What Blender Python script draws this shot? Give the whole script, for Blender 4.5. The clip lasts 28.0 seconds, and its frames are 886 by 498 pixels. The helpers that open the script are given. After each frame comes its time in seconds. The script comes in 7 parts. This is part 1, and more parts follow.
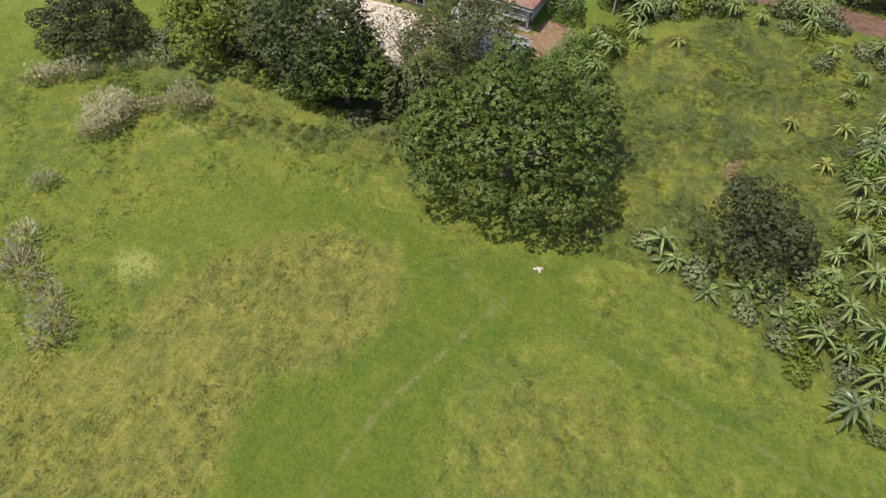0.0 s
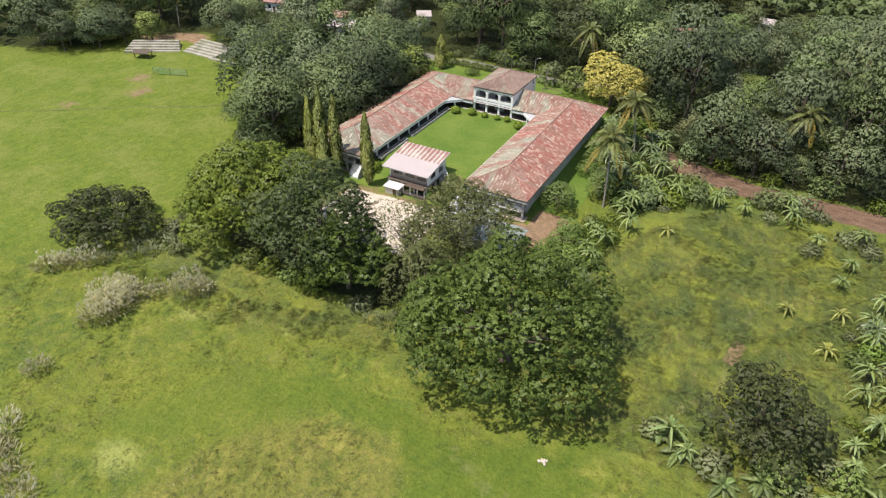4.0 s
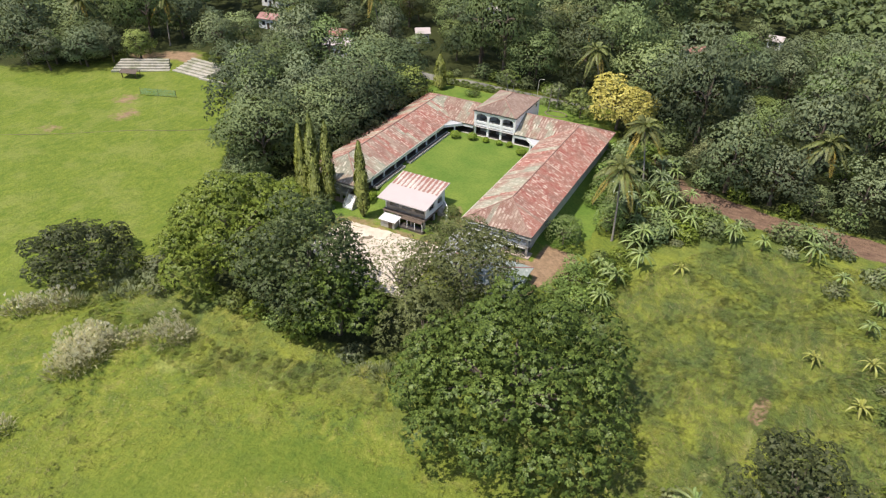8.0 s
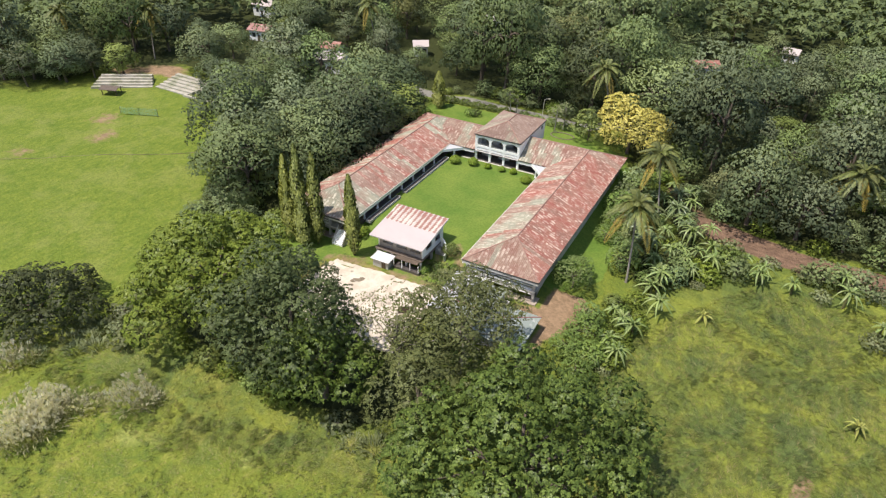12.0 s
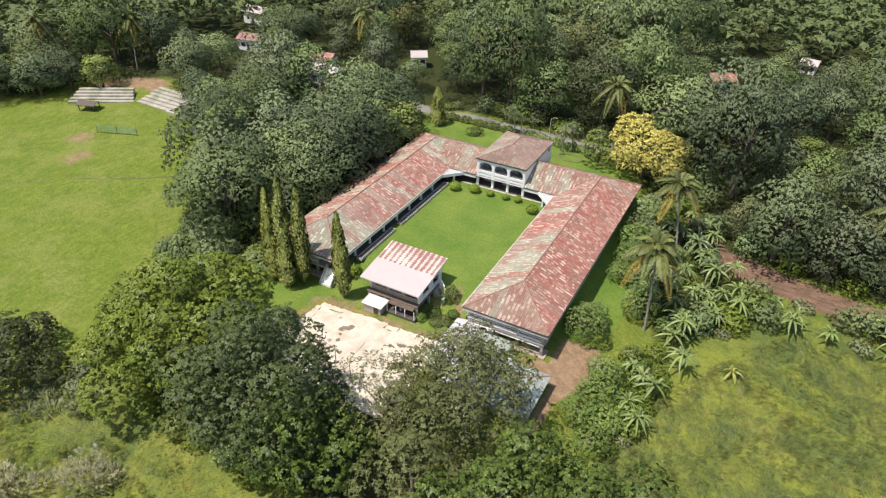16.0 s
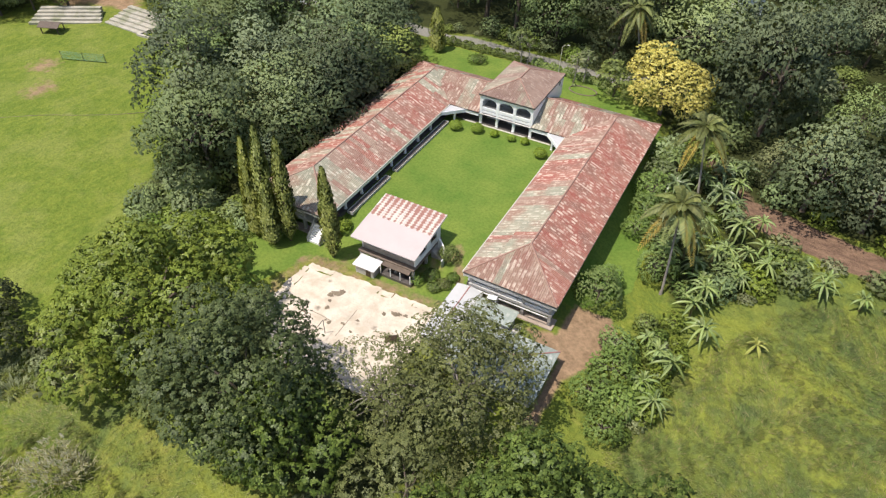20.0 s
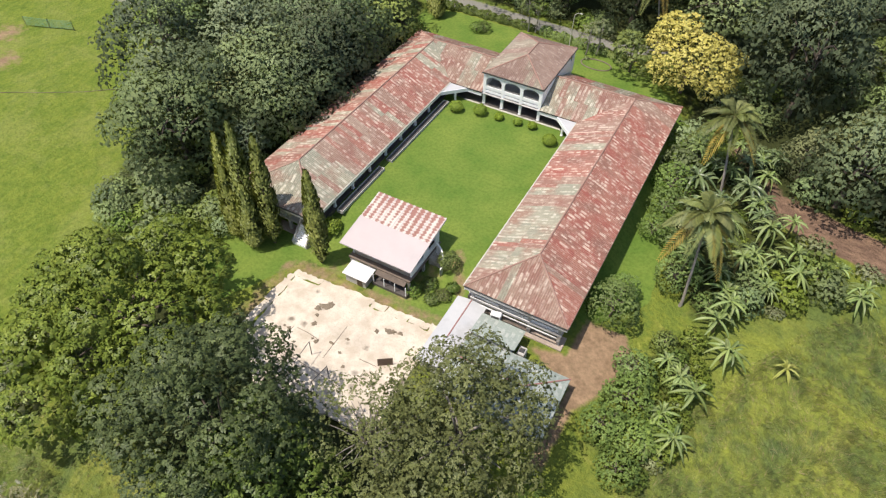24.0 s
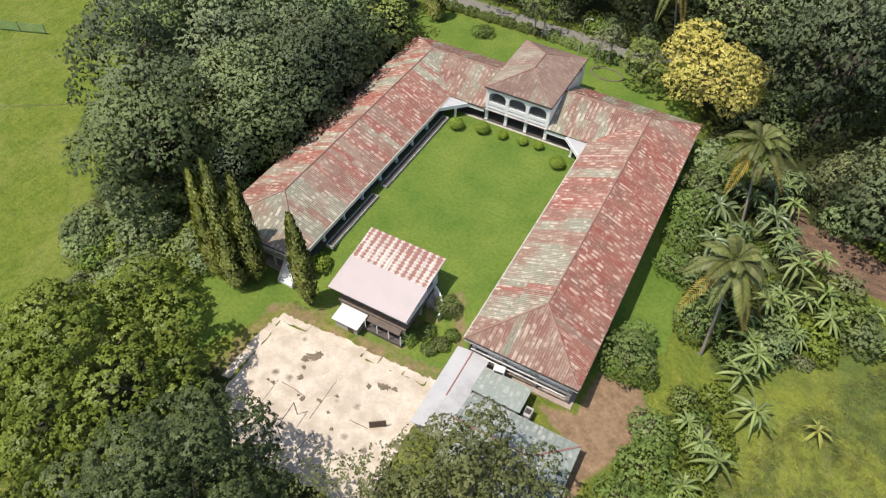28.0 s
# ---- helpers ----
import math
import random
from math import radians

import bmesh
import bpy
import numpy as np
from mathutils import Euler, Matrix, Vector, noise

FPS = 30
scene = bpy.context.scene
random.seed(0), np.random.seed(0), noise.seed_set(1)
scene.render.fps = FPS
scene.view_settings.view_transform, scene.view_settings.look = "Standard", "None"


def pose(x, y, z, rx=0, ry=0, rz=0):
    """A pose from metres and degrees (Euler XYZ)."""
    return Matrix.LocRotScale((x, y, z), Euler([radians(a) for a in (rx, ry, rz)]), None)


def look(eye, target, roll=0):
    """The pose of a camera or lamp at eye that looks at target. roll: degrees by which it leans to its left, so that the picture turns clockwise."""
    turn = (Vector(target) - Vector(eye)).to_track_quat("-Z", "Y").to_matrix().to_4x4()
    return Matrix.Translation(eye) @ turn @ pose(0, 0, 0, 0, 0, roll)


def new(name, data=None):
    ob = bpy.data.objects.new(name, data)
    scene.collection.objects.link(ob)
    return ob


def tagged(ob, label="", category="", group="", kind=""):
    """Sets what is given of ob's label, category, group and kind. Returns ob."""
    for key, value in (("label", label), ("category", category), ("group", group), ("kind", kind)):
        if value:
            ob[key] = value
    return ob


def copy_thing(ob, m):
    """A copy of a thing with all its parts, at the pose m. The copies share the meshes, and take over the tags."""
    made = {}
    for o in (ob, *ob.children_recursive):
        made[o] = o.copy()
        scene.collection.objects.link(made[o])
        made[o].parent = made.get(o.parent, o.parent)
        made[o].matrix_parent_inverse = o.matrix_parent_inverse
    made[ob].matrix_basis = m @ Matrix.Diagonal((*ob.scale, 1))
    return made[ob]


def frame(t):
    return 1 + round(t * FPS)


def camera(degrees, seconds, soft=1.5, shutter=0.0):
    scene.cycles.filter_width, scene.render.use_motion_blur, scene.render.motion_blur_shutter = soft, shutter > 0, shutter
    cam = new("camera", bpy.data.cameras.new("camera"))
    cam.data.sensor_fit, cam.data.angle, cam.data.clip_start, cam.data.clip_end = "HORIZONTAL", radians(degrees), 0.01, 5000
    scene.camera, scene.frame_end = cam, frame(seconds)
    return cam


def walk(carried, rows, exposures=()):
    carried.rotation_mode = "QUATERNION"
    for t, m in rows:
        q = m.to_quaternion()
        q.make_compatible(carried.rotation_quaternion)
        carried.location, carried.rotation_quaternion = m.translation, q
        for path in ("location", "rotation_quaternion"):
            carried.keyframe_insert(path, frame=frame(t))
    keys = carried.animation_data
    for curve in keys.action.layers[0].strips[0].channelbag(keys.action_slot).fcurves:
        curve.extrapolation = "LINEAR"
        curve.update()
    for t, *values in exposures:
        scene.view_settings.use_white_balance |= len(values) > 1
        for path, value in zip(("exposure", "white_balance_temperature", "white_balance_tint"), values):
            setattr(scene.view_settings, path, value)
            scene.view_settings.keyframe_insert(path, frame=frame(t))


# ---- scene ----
cam = camera(68.46, 28.0, soft=1.25)
METRES, EYE, TILT, LEAN, TURN = 70.0, 62.8, -50.61, -0.96, 28.56
ROWS = [
    (0.0, 0.0, 0.0, 0.0, 0.0, 0.0, -0.0),
    (0.5, -0.0, -0.0005, 0.0005, -0.0, 2.08, -0.01),
    (1.0, 0.0001, -0.001, 0.0004, 0.0, 4.14, -0.0),
    (1.5, 0.0004, -0.0006, 0.0009, 0.01, 6.19, 0.01),
    (2.0, 0.0004, -0.0011, 0.0015, 0.01, 8.3, 0.01),
    (2.5, 0.0004, -0.0005, 0.0015, 0.0, 10.49, 0.02),
    (3.0, 0.0003, -0.0008, 0.0016, -0.0, 12.69, 0.04),
    (3.5, 0.0003, 0.0017, 0.0036, -0.01, 14.88, 0.05),
    (5.5, 0.0006, 0.0303, 0.0376, -0.1, 16.57, 0.01),
    (6.0, 0.001, 0.0409, 0.0504, -0.1, 16.58, 0.01),
    (6.5, 0.0014, 0.0521, 0.0641, -0.1, 16.59, 0.02),
    (7.0, 0.0018, 0.0642, 0.0789, -0.09, 16.6, 0.02),
    (7.5, 0.0021, 0.0769, 0.0944, -0.09, 16.61, 0.02),
    (8.0, 0.0024, 0.0905, 0.1106, -0.09, 16.61, 0.03),
    (8.5, 0.0029, 0.1043, 0.1274, -0.09, 16.63, 0.03),
    (9.0, 0.0036, 0.1183, 0.1445, -0.09, 16.65, 0.02),
    (9.5, 0.0044, 0.1326, 0.1616, -0.08, 16.66, 0.02),
    (10.0, 0.0049, 0.1469, 0.1791, -0.09, 16.67, 0.01),
    (10.5, 0.0058, 0.1612, 0.1965, -0.08, 16.69, 0.02),
    (11.0, 0.0063, 0.1758, 0.2142, -0.08, 16.7, 0.01),
    (11.5, 0.0069, 0.1902, 0.2319, -0.09, 16.71, 0.0),
    (12.0, 0.0075, 0.2048, 0.2493, -0.08, 16.71, 0.0),
    (12.5, 0.0081, 0.2194, 0.2668, -0.08, 16.73, -0.0),
    (14.5, 0.0089, 0.2791, 0.3384, -0.13, 16.71, -0.06),
    (15.0, 0.0094, 0.2936, 0.3557, -0.13, 16.72, -0.07),
    (15.5, 0.0102, 0.3079, 0.3727, -0.12, 16.73, -0.08),
    (16.0, 0.0108, 0.3224, 0.3886, -0.1, 16.58, -0.07),
    (16.5, 0.0112, 0.3362, 0.405, -0.11, 15.73, -0.09),
    (17.0, 0.0117, 0.35, 0.4214, -0.1, 14.7, -0.1),
    (17.5, 0.0121, 0.3636, 0.4375, -0.08, 13.66, -0.1),
    (18.0, 0.0127, 0.3773, 0.4533, -0.08, 12.64, -0.11),
    (18.5, 0.0133, 0.391, 0.4693, -0.06, 11.64, -0.11),
    (19.0, 0.0137, 0.4047, 0.4853, -0.06, 10.62, -0.12),
    (19.5, 0.0141, 0.4183, 0.5015, -0.05, 9.6, -0.13),
    (20.0, 0.0145, 0.4319, 0.5174, -0.05, 8.71, -0.14),
    (20.5, 0.0152, 0.4454, 0.5332, -0.03, 7.85, -0.15),
    (21.0, 0.0154, 0.459, 0.5493, -0.03, 6.97, -0.18),
    (21.5, 0.0157, 0.4726, 0.5651, -0.03, 6.09, -0.19),
    (23.5, 0.0167, 0.5272, 0.6312, -0.02, 3.99, -0.28),
    (24.0, 0.0168, 0.5409, 0.6472, -0.03, 3.97, -0.28),
    (24.5, 0.0174, 0.5547, 0.6632, -0.01, 3.92, -0.29),
    (25.0, 0.0183, 0.5685, 0.6787, 0.02, 3.66, -0.28),
    (25.5, 0.0182, 0.5823, 0.6959, 0.0, 3.28, -0.29),
    (26.0, 0.0187, 0.5959, 0.7128, 0.01, 2.9, -0.3),
    (26.5, 0.0189, 0.6099, 0.7298, 0.0, 2.51, -0.31),
    (27.0, 0.0191, 0.6239, 0.7467, 0.01, 2.13, -0.31),
    (27.5, 0.0195, 0.6346, 0.7601, 0.02, 1.99, -0.32),
    (28.0, 0.0194, 0.6389, 0.7648, 0.01, 2.0, -0.34),
]
walk(cam, [(t, pose(0, 0, EYE, TILT, LEAN, TURN) @ pose(METRES * x, METRES * y, METRES * z, 90 + pitch, roll, yaw)) for t, x, y, z, yaw, pitch, roll in ROWS],
     exposures=[(0, 0.2), (3, 0.36), (6, 0.5), (12, 0.52), (20, 0.5), (24, 0.45), (26, 0.4), (28, 0.3)])

# ---- world, sun ----
SUN_EL, SUN_AZ = radians(67), radians(221)
world = bpy.data.worlds.new("sky")
world.use_nodes = True
scene.world = world
scene.view_settings.exposure = 0.45
wt = world.node_tree
sky = wt.nodes.new("ShaderNodeTexSky")
sky.sky_type, sky.sun_disc = "NISHITA", False
sky.sun_elevation, sky.sun_rotation = SUN_EL, SUN_AZ
sky.dust_density, sky.air_density = 1.6, 1.0
wt.nodes["Background"].inputs[1].default_value = 0.115
wt.links.new(sky.outputs[0], wt.nodes["Background"].inputs[0])
sun_data = bpy.data.lights.new("sun", "SUN")
sun_data.energy, sun_data.angle, sun_data.color = 3.65, radians(0.6), (1.0, 0.93, 0.85)
sun = new("sun", sun_data)
to_sun = Vector((math.sin(SUN_AZ) * math.cos(SUN_EL), math.cos(SUN_AZ) * math.cos(SUN_EL), math.sin(SUN_EL)))
sun.matrix_world = look(to_sun * 200, (0, 0, 0))

# ---- materials ----
def mat_new(name):
    m = bpy.data.materials.new(name)
    m.use_nodes = True
    nt = m.node_tree
    return m, nt, nt.nodes["Principled BSDF"], nt.nodes["Material Output"]


def nd(nt, kind, links=None, **props):
    n = nt.nodes.new(kind)
    for k, v in props.items():
        if k == "operation":
            n.operation = v
        elif k == "blend_type":
            n.blend_type = v
        elif k == "data_type":
            n.data_type = v
        elif k == "attribute_name":
            n.attribute_name = v
        elif k == "feature":
            n.feature = v
    for k, v in (links or {}).items():
        if isinstance(v, bpy.types.NodeSocket):
            nt.links.new(v, n.inputs[k])
        else:
            n.inputs[k].default_value = v
    return n


def pos_socket(nt, scale=(1, 1, 1), turn=0.0):
    g = nt.nodes.new("ShaderNodeNewGeometry")
    mp = nt.nodes.new("ShaderNodeMapping")
    mp.inputs["Scale"].default_value = scale
    mp.inputs["Rotation"].default_value = (0, 0, turn)
    nt.links.new(g.outputs["Position"], mp.inputs[0])
    return mp.outputs[0]


def noise_tex(nt, scale, detail=4, rough=0.55, vec=None, out=0, swirl=0.0):
    n = nd(nt, "ShaderNodeTexNoise", {"Scale": scale, "Detail": detail, "Roughness": rough, "Distortion": swirl})
    nt.links.new(vec if vec is not None else pos_socket(nt), n.inputs["Vector"])
    return n.outputs[out]


def ramp(nt, fac, stops):
    r = nt.nodes.new("ShaderNodeValToRGB")
    el = r.color_ramp.elements
    while len(el) < len(stops):
        el.new(0.5)
    for e, (p, c) in zip(el, stops):
        e.position, e.color = p, (*c, 1) if len(c) == 3 else c
    nt.links.new(fac, r.inputs[0])
    return r.outputs[0]


def mixc(nt, fac, a, b, blend="MIX"):
    n = nt.nodes.new("ShaderNodeMix")
    n.data_type, n.blend_type = "RGBA", blend
    for sock, v in ((n.inputs[0], fac), (n.inputs[6], a), (n.inputs[7], b)):
        if isinstance(v, bpy.types.NodeSocket):
            nt.links.new(v, sock)
        else:
            sock.default_value = v if not isinstance(v, tuple) else (*v, 1)[:4]
    return n.outputs[2]


def math_n(nt, op, a, b=0.0, clamp=False):
    n = nt.nodes.new("ShaderNodeMath")
    n.operation, n.use_clamp = op, clamp
    for sock, v in ((n.inputs[0], a), (n.inputs[1], b)):
        if isinstance(v, bpy.types.NodeSocket):
            nt.links.new(v, sock)
        else:
            sock.default_value = v
    return n.outputs[0]


def step_n(nt, v, lo, hi):
    n = nd(nt, "ShaderNodeMapRange", {"From Min": lo, "From Max": hi})
    n.clamp = True
    nt.links.new(v, n.inputs["Value"])
    return n.outputs[0]


def bump_n(nt, bsdf, height, strength=0.4, dist=0.05):
    b = nd(nt, "ShaderNodeBump", {"Strength": strength, "Distance": dist})
    nt.links.new(height, b.inputs["Height"])
    nt.links.new(b.outputs[0], bsdf.inputs["Normal"])


def leaf_material(name, dark, mid, light, gloss=0.5, through_light=0.12, patch=0.35, accent=None, accent_share=0.04, vary=1.0, shine=0.22, speck=0.55):
    """Foliage: each leaf differs a little, each bough more, and whole plants differ."""
    m, nt, b, out = mat_new(name)
    g = nt.nodes.new("ShaderNodeNewGeometry")
    # tone varies by bough, and at zero paints inner leaves as shaded
    tone = nd(nt, "ShaderNodeAttribute", attribute_name="tone")
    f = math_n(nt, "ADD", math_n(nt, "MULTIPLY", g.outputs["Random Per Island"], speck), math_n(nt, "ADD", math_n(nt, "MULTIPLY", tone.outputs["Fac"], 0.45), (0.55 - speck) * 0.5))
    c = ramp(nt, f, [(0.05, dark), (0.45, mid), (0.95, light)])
    if accent:
        c = mixc(nt, step_n(nt, g.outputs["Random Per Island"], 1 - accent_share, 1 - accent_share + 0.01), c, accent)
    oi = nt.nodes.new("ShaderNodeObjectInfo")
    big = noise_tex(nt, patch, 2)
    hsv = nd(nt, "ShaderNodeHueSaturation", {"Color": c})
    hue = math_n(nt, "ADD", 0.5 - 0.022 * vary, math_n(nt, "MULTIPLY", oi.outputs["Random"], 0.04 * vary))
    nt.links.new(hue, hsv.inputs["Hue"])
    other = math_n(nt, "FRACT", math_n(nt, "MULTIPLY", oi.outputs["Random"], 13.7))
    val = math_n(nt, "ADD", math_n(nt, "MULTIPLY", big, 0.6), math_n(nt, "MULTIPLY", other, 1.0 * vary))
    nt.links.new(math_n(nt, "ADD", val, 0.72 - 0.5 * vary), hsv.inputs["Value"])
    nt.links.new(math_n(nt, "ADD", 1.0 - 0.16 * vary, math_n(nt, "MULTIPLY", math_n(nt, "FRACT", math_n(nt, "MULTIPLY", oi.outputs["Random"], 5.3)), 0.26 * vary)), hsv.inputs["Saturation"])
    nt.links.new(hsv.outputs[0], b.inputs["Base Color"])
    b.inputs["Roughness"].default_value = gloss
    b.inputs["Specular IOR Level"].default_value = shine
    tr = nt.nodes.new("ShaderNodeBsdfTranslucent")
    warm = mixc(nt, 1.0, hsv.outputs[0], (1.25, 1.2, 0.5), "MULTIPLY")
    nt.links.new(warm, tr.inputs[0])
    mx = nd(nt, "ShaderNodeMixShader", {0: through_light})
    nt.links.new(b.outputs[0], mx.inputs[1])
    nt.links.new(tr.outputs[0], mx.inputs[2])
    nt.links.new(mx.outputs[0], out.inputs[0])
    return m


def plain_material(name, col_a, col_b, scale=1.5, rough=0.7, metal=0.0, relief=0.15, fine=14.0, stain=None, stain_amt=0.4):
    """Two-scale mottling, fine relief, and optional stains."""
    m, nt, b, out = mat_new(name)
    n1 = noise_tex(nt, scale, 5)
    n2 = noise_tex(nt, fine, 3)
    f = math_n(nt, "ADD", math_n(nt, "MULTIPLY", n1, 0.7), math_n(nt, "MULTIPLY", n2, 0.3))
    c = mixc(nt, step_n(nt, f, 0.35, 0.65), col_a, col_b)
    if stain:
        s = step_n(nt, noise_tex(nt, scale * 0.45, 6, 0.65), 0.62 - 0.2 * stain_amt, 0.72)
        c = mixc(nt, s, c, stain)
    nt.links.new(c, b.inputs["Base Color"])
    b.inputs["Roughness"].default_value, b.inputs["Metallic"].default_value = rough, metal
    if relief:
        bump_n(nt, b, n2, relief, 0.03)
    return m


def roof_material(name, base, alt, pale, streak_axis, rust):
    """Weathered painted roof sheets: each differs a little, with pale flaked dashes in rows down the slope."""
    m, nt, b, out = mat_new(name)
    oi = nt.nodes.new("ShaderNodeObjectInfo")
    g = nt.nodes.new("ShaderNodeNewGeometry")
    sep = nt.nodes.new("ShaderNodeSeparateXYZ")
    nt.links.new(g.outputs["Position"], sep.inputs[0])
    along, across = (sep.outputs[0], sep.outputs[1]) if streak_axis == "x" else (sep.outputs[1], sep.outputs[0])
    wob = math_n(nt, "MULTIPLY", math_n(nt, "SUBTRACT", noise_tex(nt, 0.9, 3), 0.5), 0.5)
    u = math_n(nt, "DIVIDE", math_n(nt, "ADD", across, wob), 0.62)
    col = math_n(nt, "FLOOR", u)
    off = math_n(nt, "ABSOLUTE", math_n(nt, "SUBTRACT", math_n(nt, "FRACT", u), 0.5))
    band = step_n(nt, off, 0.36, 0.2)
    cell = nd(nt, "ShaderNodeCombineXYZ", {0: math_n(nt, "MULTIPLY", along, 0.95), 1: math_n(nt, "MULTIPLY", col, 3.37), 2: 0.0})
    dash = step_n(nt, noise_tex(nt, 1.0, 2, 0.6, cell.outputs[0]), 0.50, 0.60)
    sc = (0.9, 3.4, 0.9) if streak_axis == "x" else (3.4, 0.9, 0.9)
    st = noise_tex(nt, 1.1, 5, 0.6, pos_socket(nt, sc))
    blot = noise_tex(nt, 0.28, 4, 0.6)
    fine = noise_tex(nt, 6.0, 4)
    c = mixc(nt, step_n(nt, oi.outputs["Random"], 0.1, 0.9), base, alt)
    c = mixc(nt, step_n(nt, blot, 0.46, 0.66), c, rust)
    worn = step_n(nt, noise_tex(nt, 0.35, 4, 0.6), 0.32, 0.6)
    c = mixc(nt, math_n(nt, "MULTIPLY", step_n(nt, st, 0.52, 0.68), 0.4), c, pale)
    c = mixc(nt, math_n(nt, "MULTIPLY", math_n(nt, "MULTIPLY", band, dash), math_n(nt, "ADD", 0.3, math_n(nt, "MULTIPLY", worn, 0.6))), c, pale)
    c = mixc(nt, math_n(nt, "MULTIPLY", step_n(nt, fine, 0.5, 0.8), 0.3), c, (0.09, 0.06, 0.05))
    nt.links.new(c, b.inputs["Base Color"])
    b.inputs["Roughness"].default_value = 0.62
    bump_n(nt, b, fine, 0.2, 0.02)
    return m


ROOF = {}
for ax in "xy":
    ROOF["red" + ax] = roof_material("rusted_red_sheet_" + ax, (0.285, 0.085, 0.060), (0.315, 0.140, 0.100), (0.63, 0.50, 0.40), ax, (0.225, 0.105, 0.075))
    ROOF["green" + ax] = roof_material("faded_green_sheet_" + ax, (0.245, 0.24, 0.175), (0.31, 0.285, 0.205), (0.59, 0.54, 0.43), ax, (0.27, 0.165, 0.115))
    ROOF["brown" + ax] = roof_material("brown_sheet_" + ax, (0.255, 0.15, 0.108), (0.30, 0.205, 0.15), (0.54, 0.43, 0.345), ax, (0.24, 0.11, 0.08))
for ax in "xy":
    ROOF["dull" + ax] = roof_material("dull_brown_sheet_" + ax, (0.225, 0.140, 0.105), (0.265, 0.180, 0.138), (0.37, 0.285, 0.225), ax, (0.20, 0.125, 0.095))
    ROOF["mossy" + ax] = roof_material("mossy_brown_sheet_" + ax, (0.235, 0.195, 0.140), (0.275, 0.235, 0.170), (0.40, 0.345, 0.265), ax, (0.225, 0.15, 0.11))
ridge_mat = plain_material("ridge_cap", (0.27, 0.15, 0.115), (0.35, 0.22, 0.165), 0.6, 0.65)
deck_mat = plain_material("roof_boarding", (0.1, 0.07, 0.05), (0.16, 0.11, 0.08), 1.0, 0.9)
white_wall = plain_material("white_painted_masonry", (0.90, 0.895, 0.88), (0.86, 0.855, 0.84), 0.5, 0.75, stain=(0.68, 0.67, 0.64), stain_amt=0.12)
old_wall = plain_material("weathered_grey_masonry", (0.56, 0.54, 0.51), (0.42, 0.40, 0.38), 0.6, 0.85, stain=(0.18, 0.165, 0.15), stain_amt=0.5)
stained_white = plain_material("stained_white_paint", (0.78, 0.76, 0.72), (0.66, 0.64, 0.60), 1.2, 0.8, stain=(0.30, 0.27, 0.23), stain_amt=0.35)
terrace_mat = plain_material("weathered_terrace", (0.46, 0.42, 0.35), (0.30, 0.28, 0.22), 0.5, 0.9, stain=(0.15, 0.17, 0.07), stain_amt=0.6)
bright_sheet = plain_material("clean_white_sheet", (0.76, 0.75, 0.74), (0.68, 0.67, 0.66), 0.8, 0.5, relief=0.05, stain=(0.45, 0.43, 0.4), stain_amt=0.25)
pale_trim = plain_material("pale_gutter", (0.60, 0.57, 0.48), (0.46, 0.43, 0.36), 1.0, 0.7, stain=(0.2, 0.18, 0.14), stain_amt=0.4)
pale_apron = plain_material("stained_apron_concrete", (0.44, 0.36, 0.29), (0.33, 0.26, 0.21), 0.9, 0.9, stain=(0.22, 0.16, 0.12), stain_amt=0.4)
old_board = plain_material("brown_board", (0.20, 0.15, 0.115), (0.13, 0.10, 0.08), 1.5, 0.8)
dark_metal = plain_material("dark_gutter", (0.05, 0.05, 0.05), (0.09, 0.085, 0.08), 2.0, 0.6, 0.3)
floor_tile = plain_material("porch_floor", (0.12, 0.10, 0.09), (0.085, 0.075, 0.07), 1.2, 0.5)
dark_wood = plain_material("dark_wood", (0.07, 0.045, 0.03), (0.11, 0.075, 0.05), 2.0, 0.6)
concrete = plain_material("pale_concrete", (0.52, 0.49, 0.44), (0.40, 0.38, 0.35), 0.7, 0.85, stain=(0.22, 0.20, 0.17), stain_amt=0.4)
white_sheet = plain_material("white_roof_sheet", (0.53, 0.455, 0.43), (0.48, 0.41, 0.39), 0.35, 0.5, relief=0.05, stain=(0.42, 0.37, 0.35), stain_amt=0.3)
grey_sheet = roof_material("grey_green_sheet", (0.31, 0.35, 0.305), (0.26, 0.295, 0.255), (0.50, 0.50, 0.455), "y", (0.29, 0.32, 0.28))
lilac_sheet = plain_material("pale_grey_sheet", (0.52, 0.51, 0.50), (0.43, 0.43, 0.43), 0.5, 0.6, stain=(0.34, 0.32, 0.30), stain_amt=0.4)
red_cap = plain_material("red_oxide_cap", (0.28, 0.115, 0.10), (0.36, 0.19, 0.165), 1.4, 0.75, stain=(0.42, 0.33, 0.29), stain_amt=0.4)
bark = plain_material("bark", (0.16, 0.125, 0.095), (0.10, 0.075, 0.055), 2.0, 0.95, relief=0.5)
pale_bark = plain_material("pale_bark", (0.34, 0.30, 0.26), (0.22, 0.19, 0.16), 2.0, 0.9, relief=0.4)
banana_stem_mat = plain_material("banana_stem", (0.14, 0.15, 0.05), (0.12, 0.08, 0.04), 2.0, 0.6)
glass_mat, _nt, _b, _o = mat_new("window_glass")
_b.inputs["Base Color"].default_value = (0.03, 0.035, 0.04, 1)
_b.inputs["Roughness"].default_value = 0.06
_b.inputs["Specular IOR Level"].default_value = 0.6

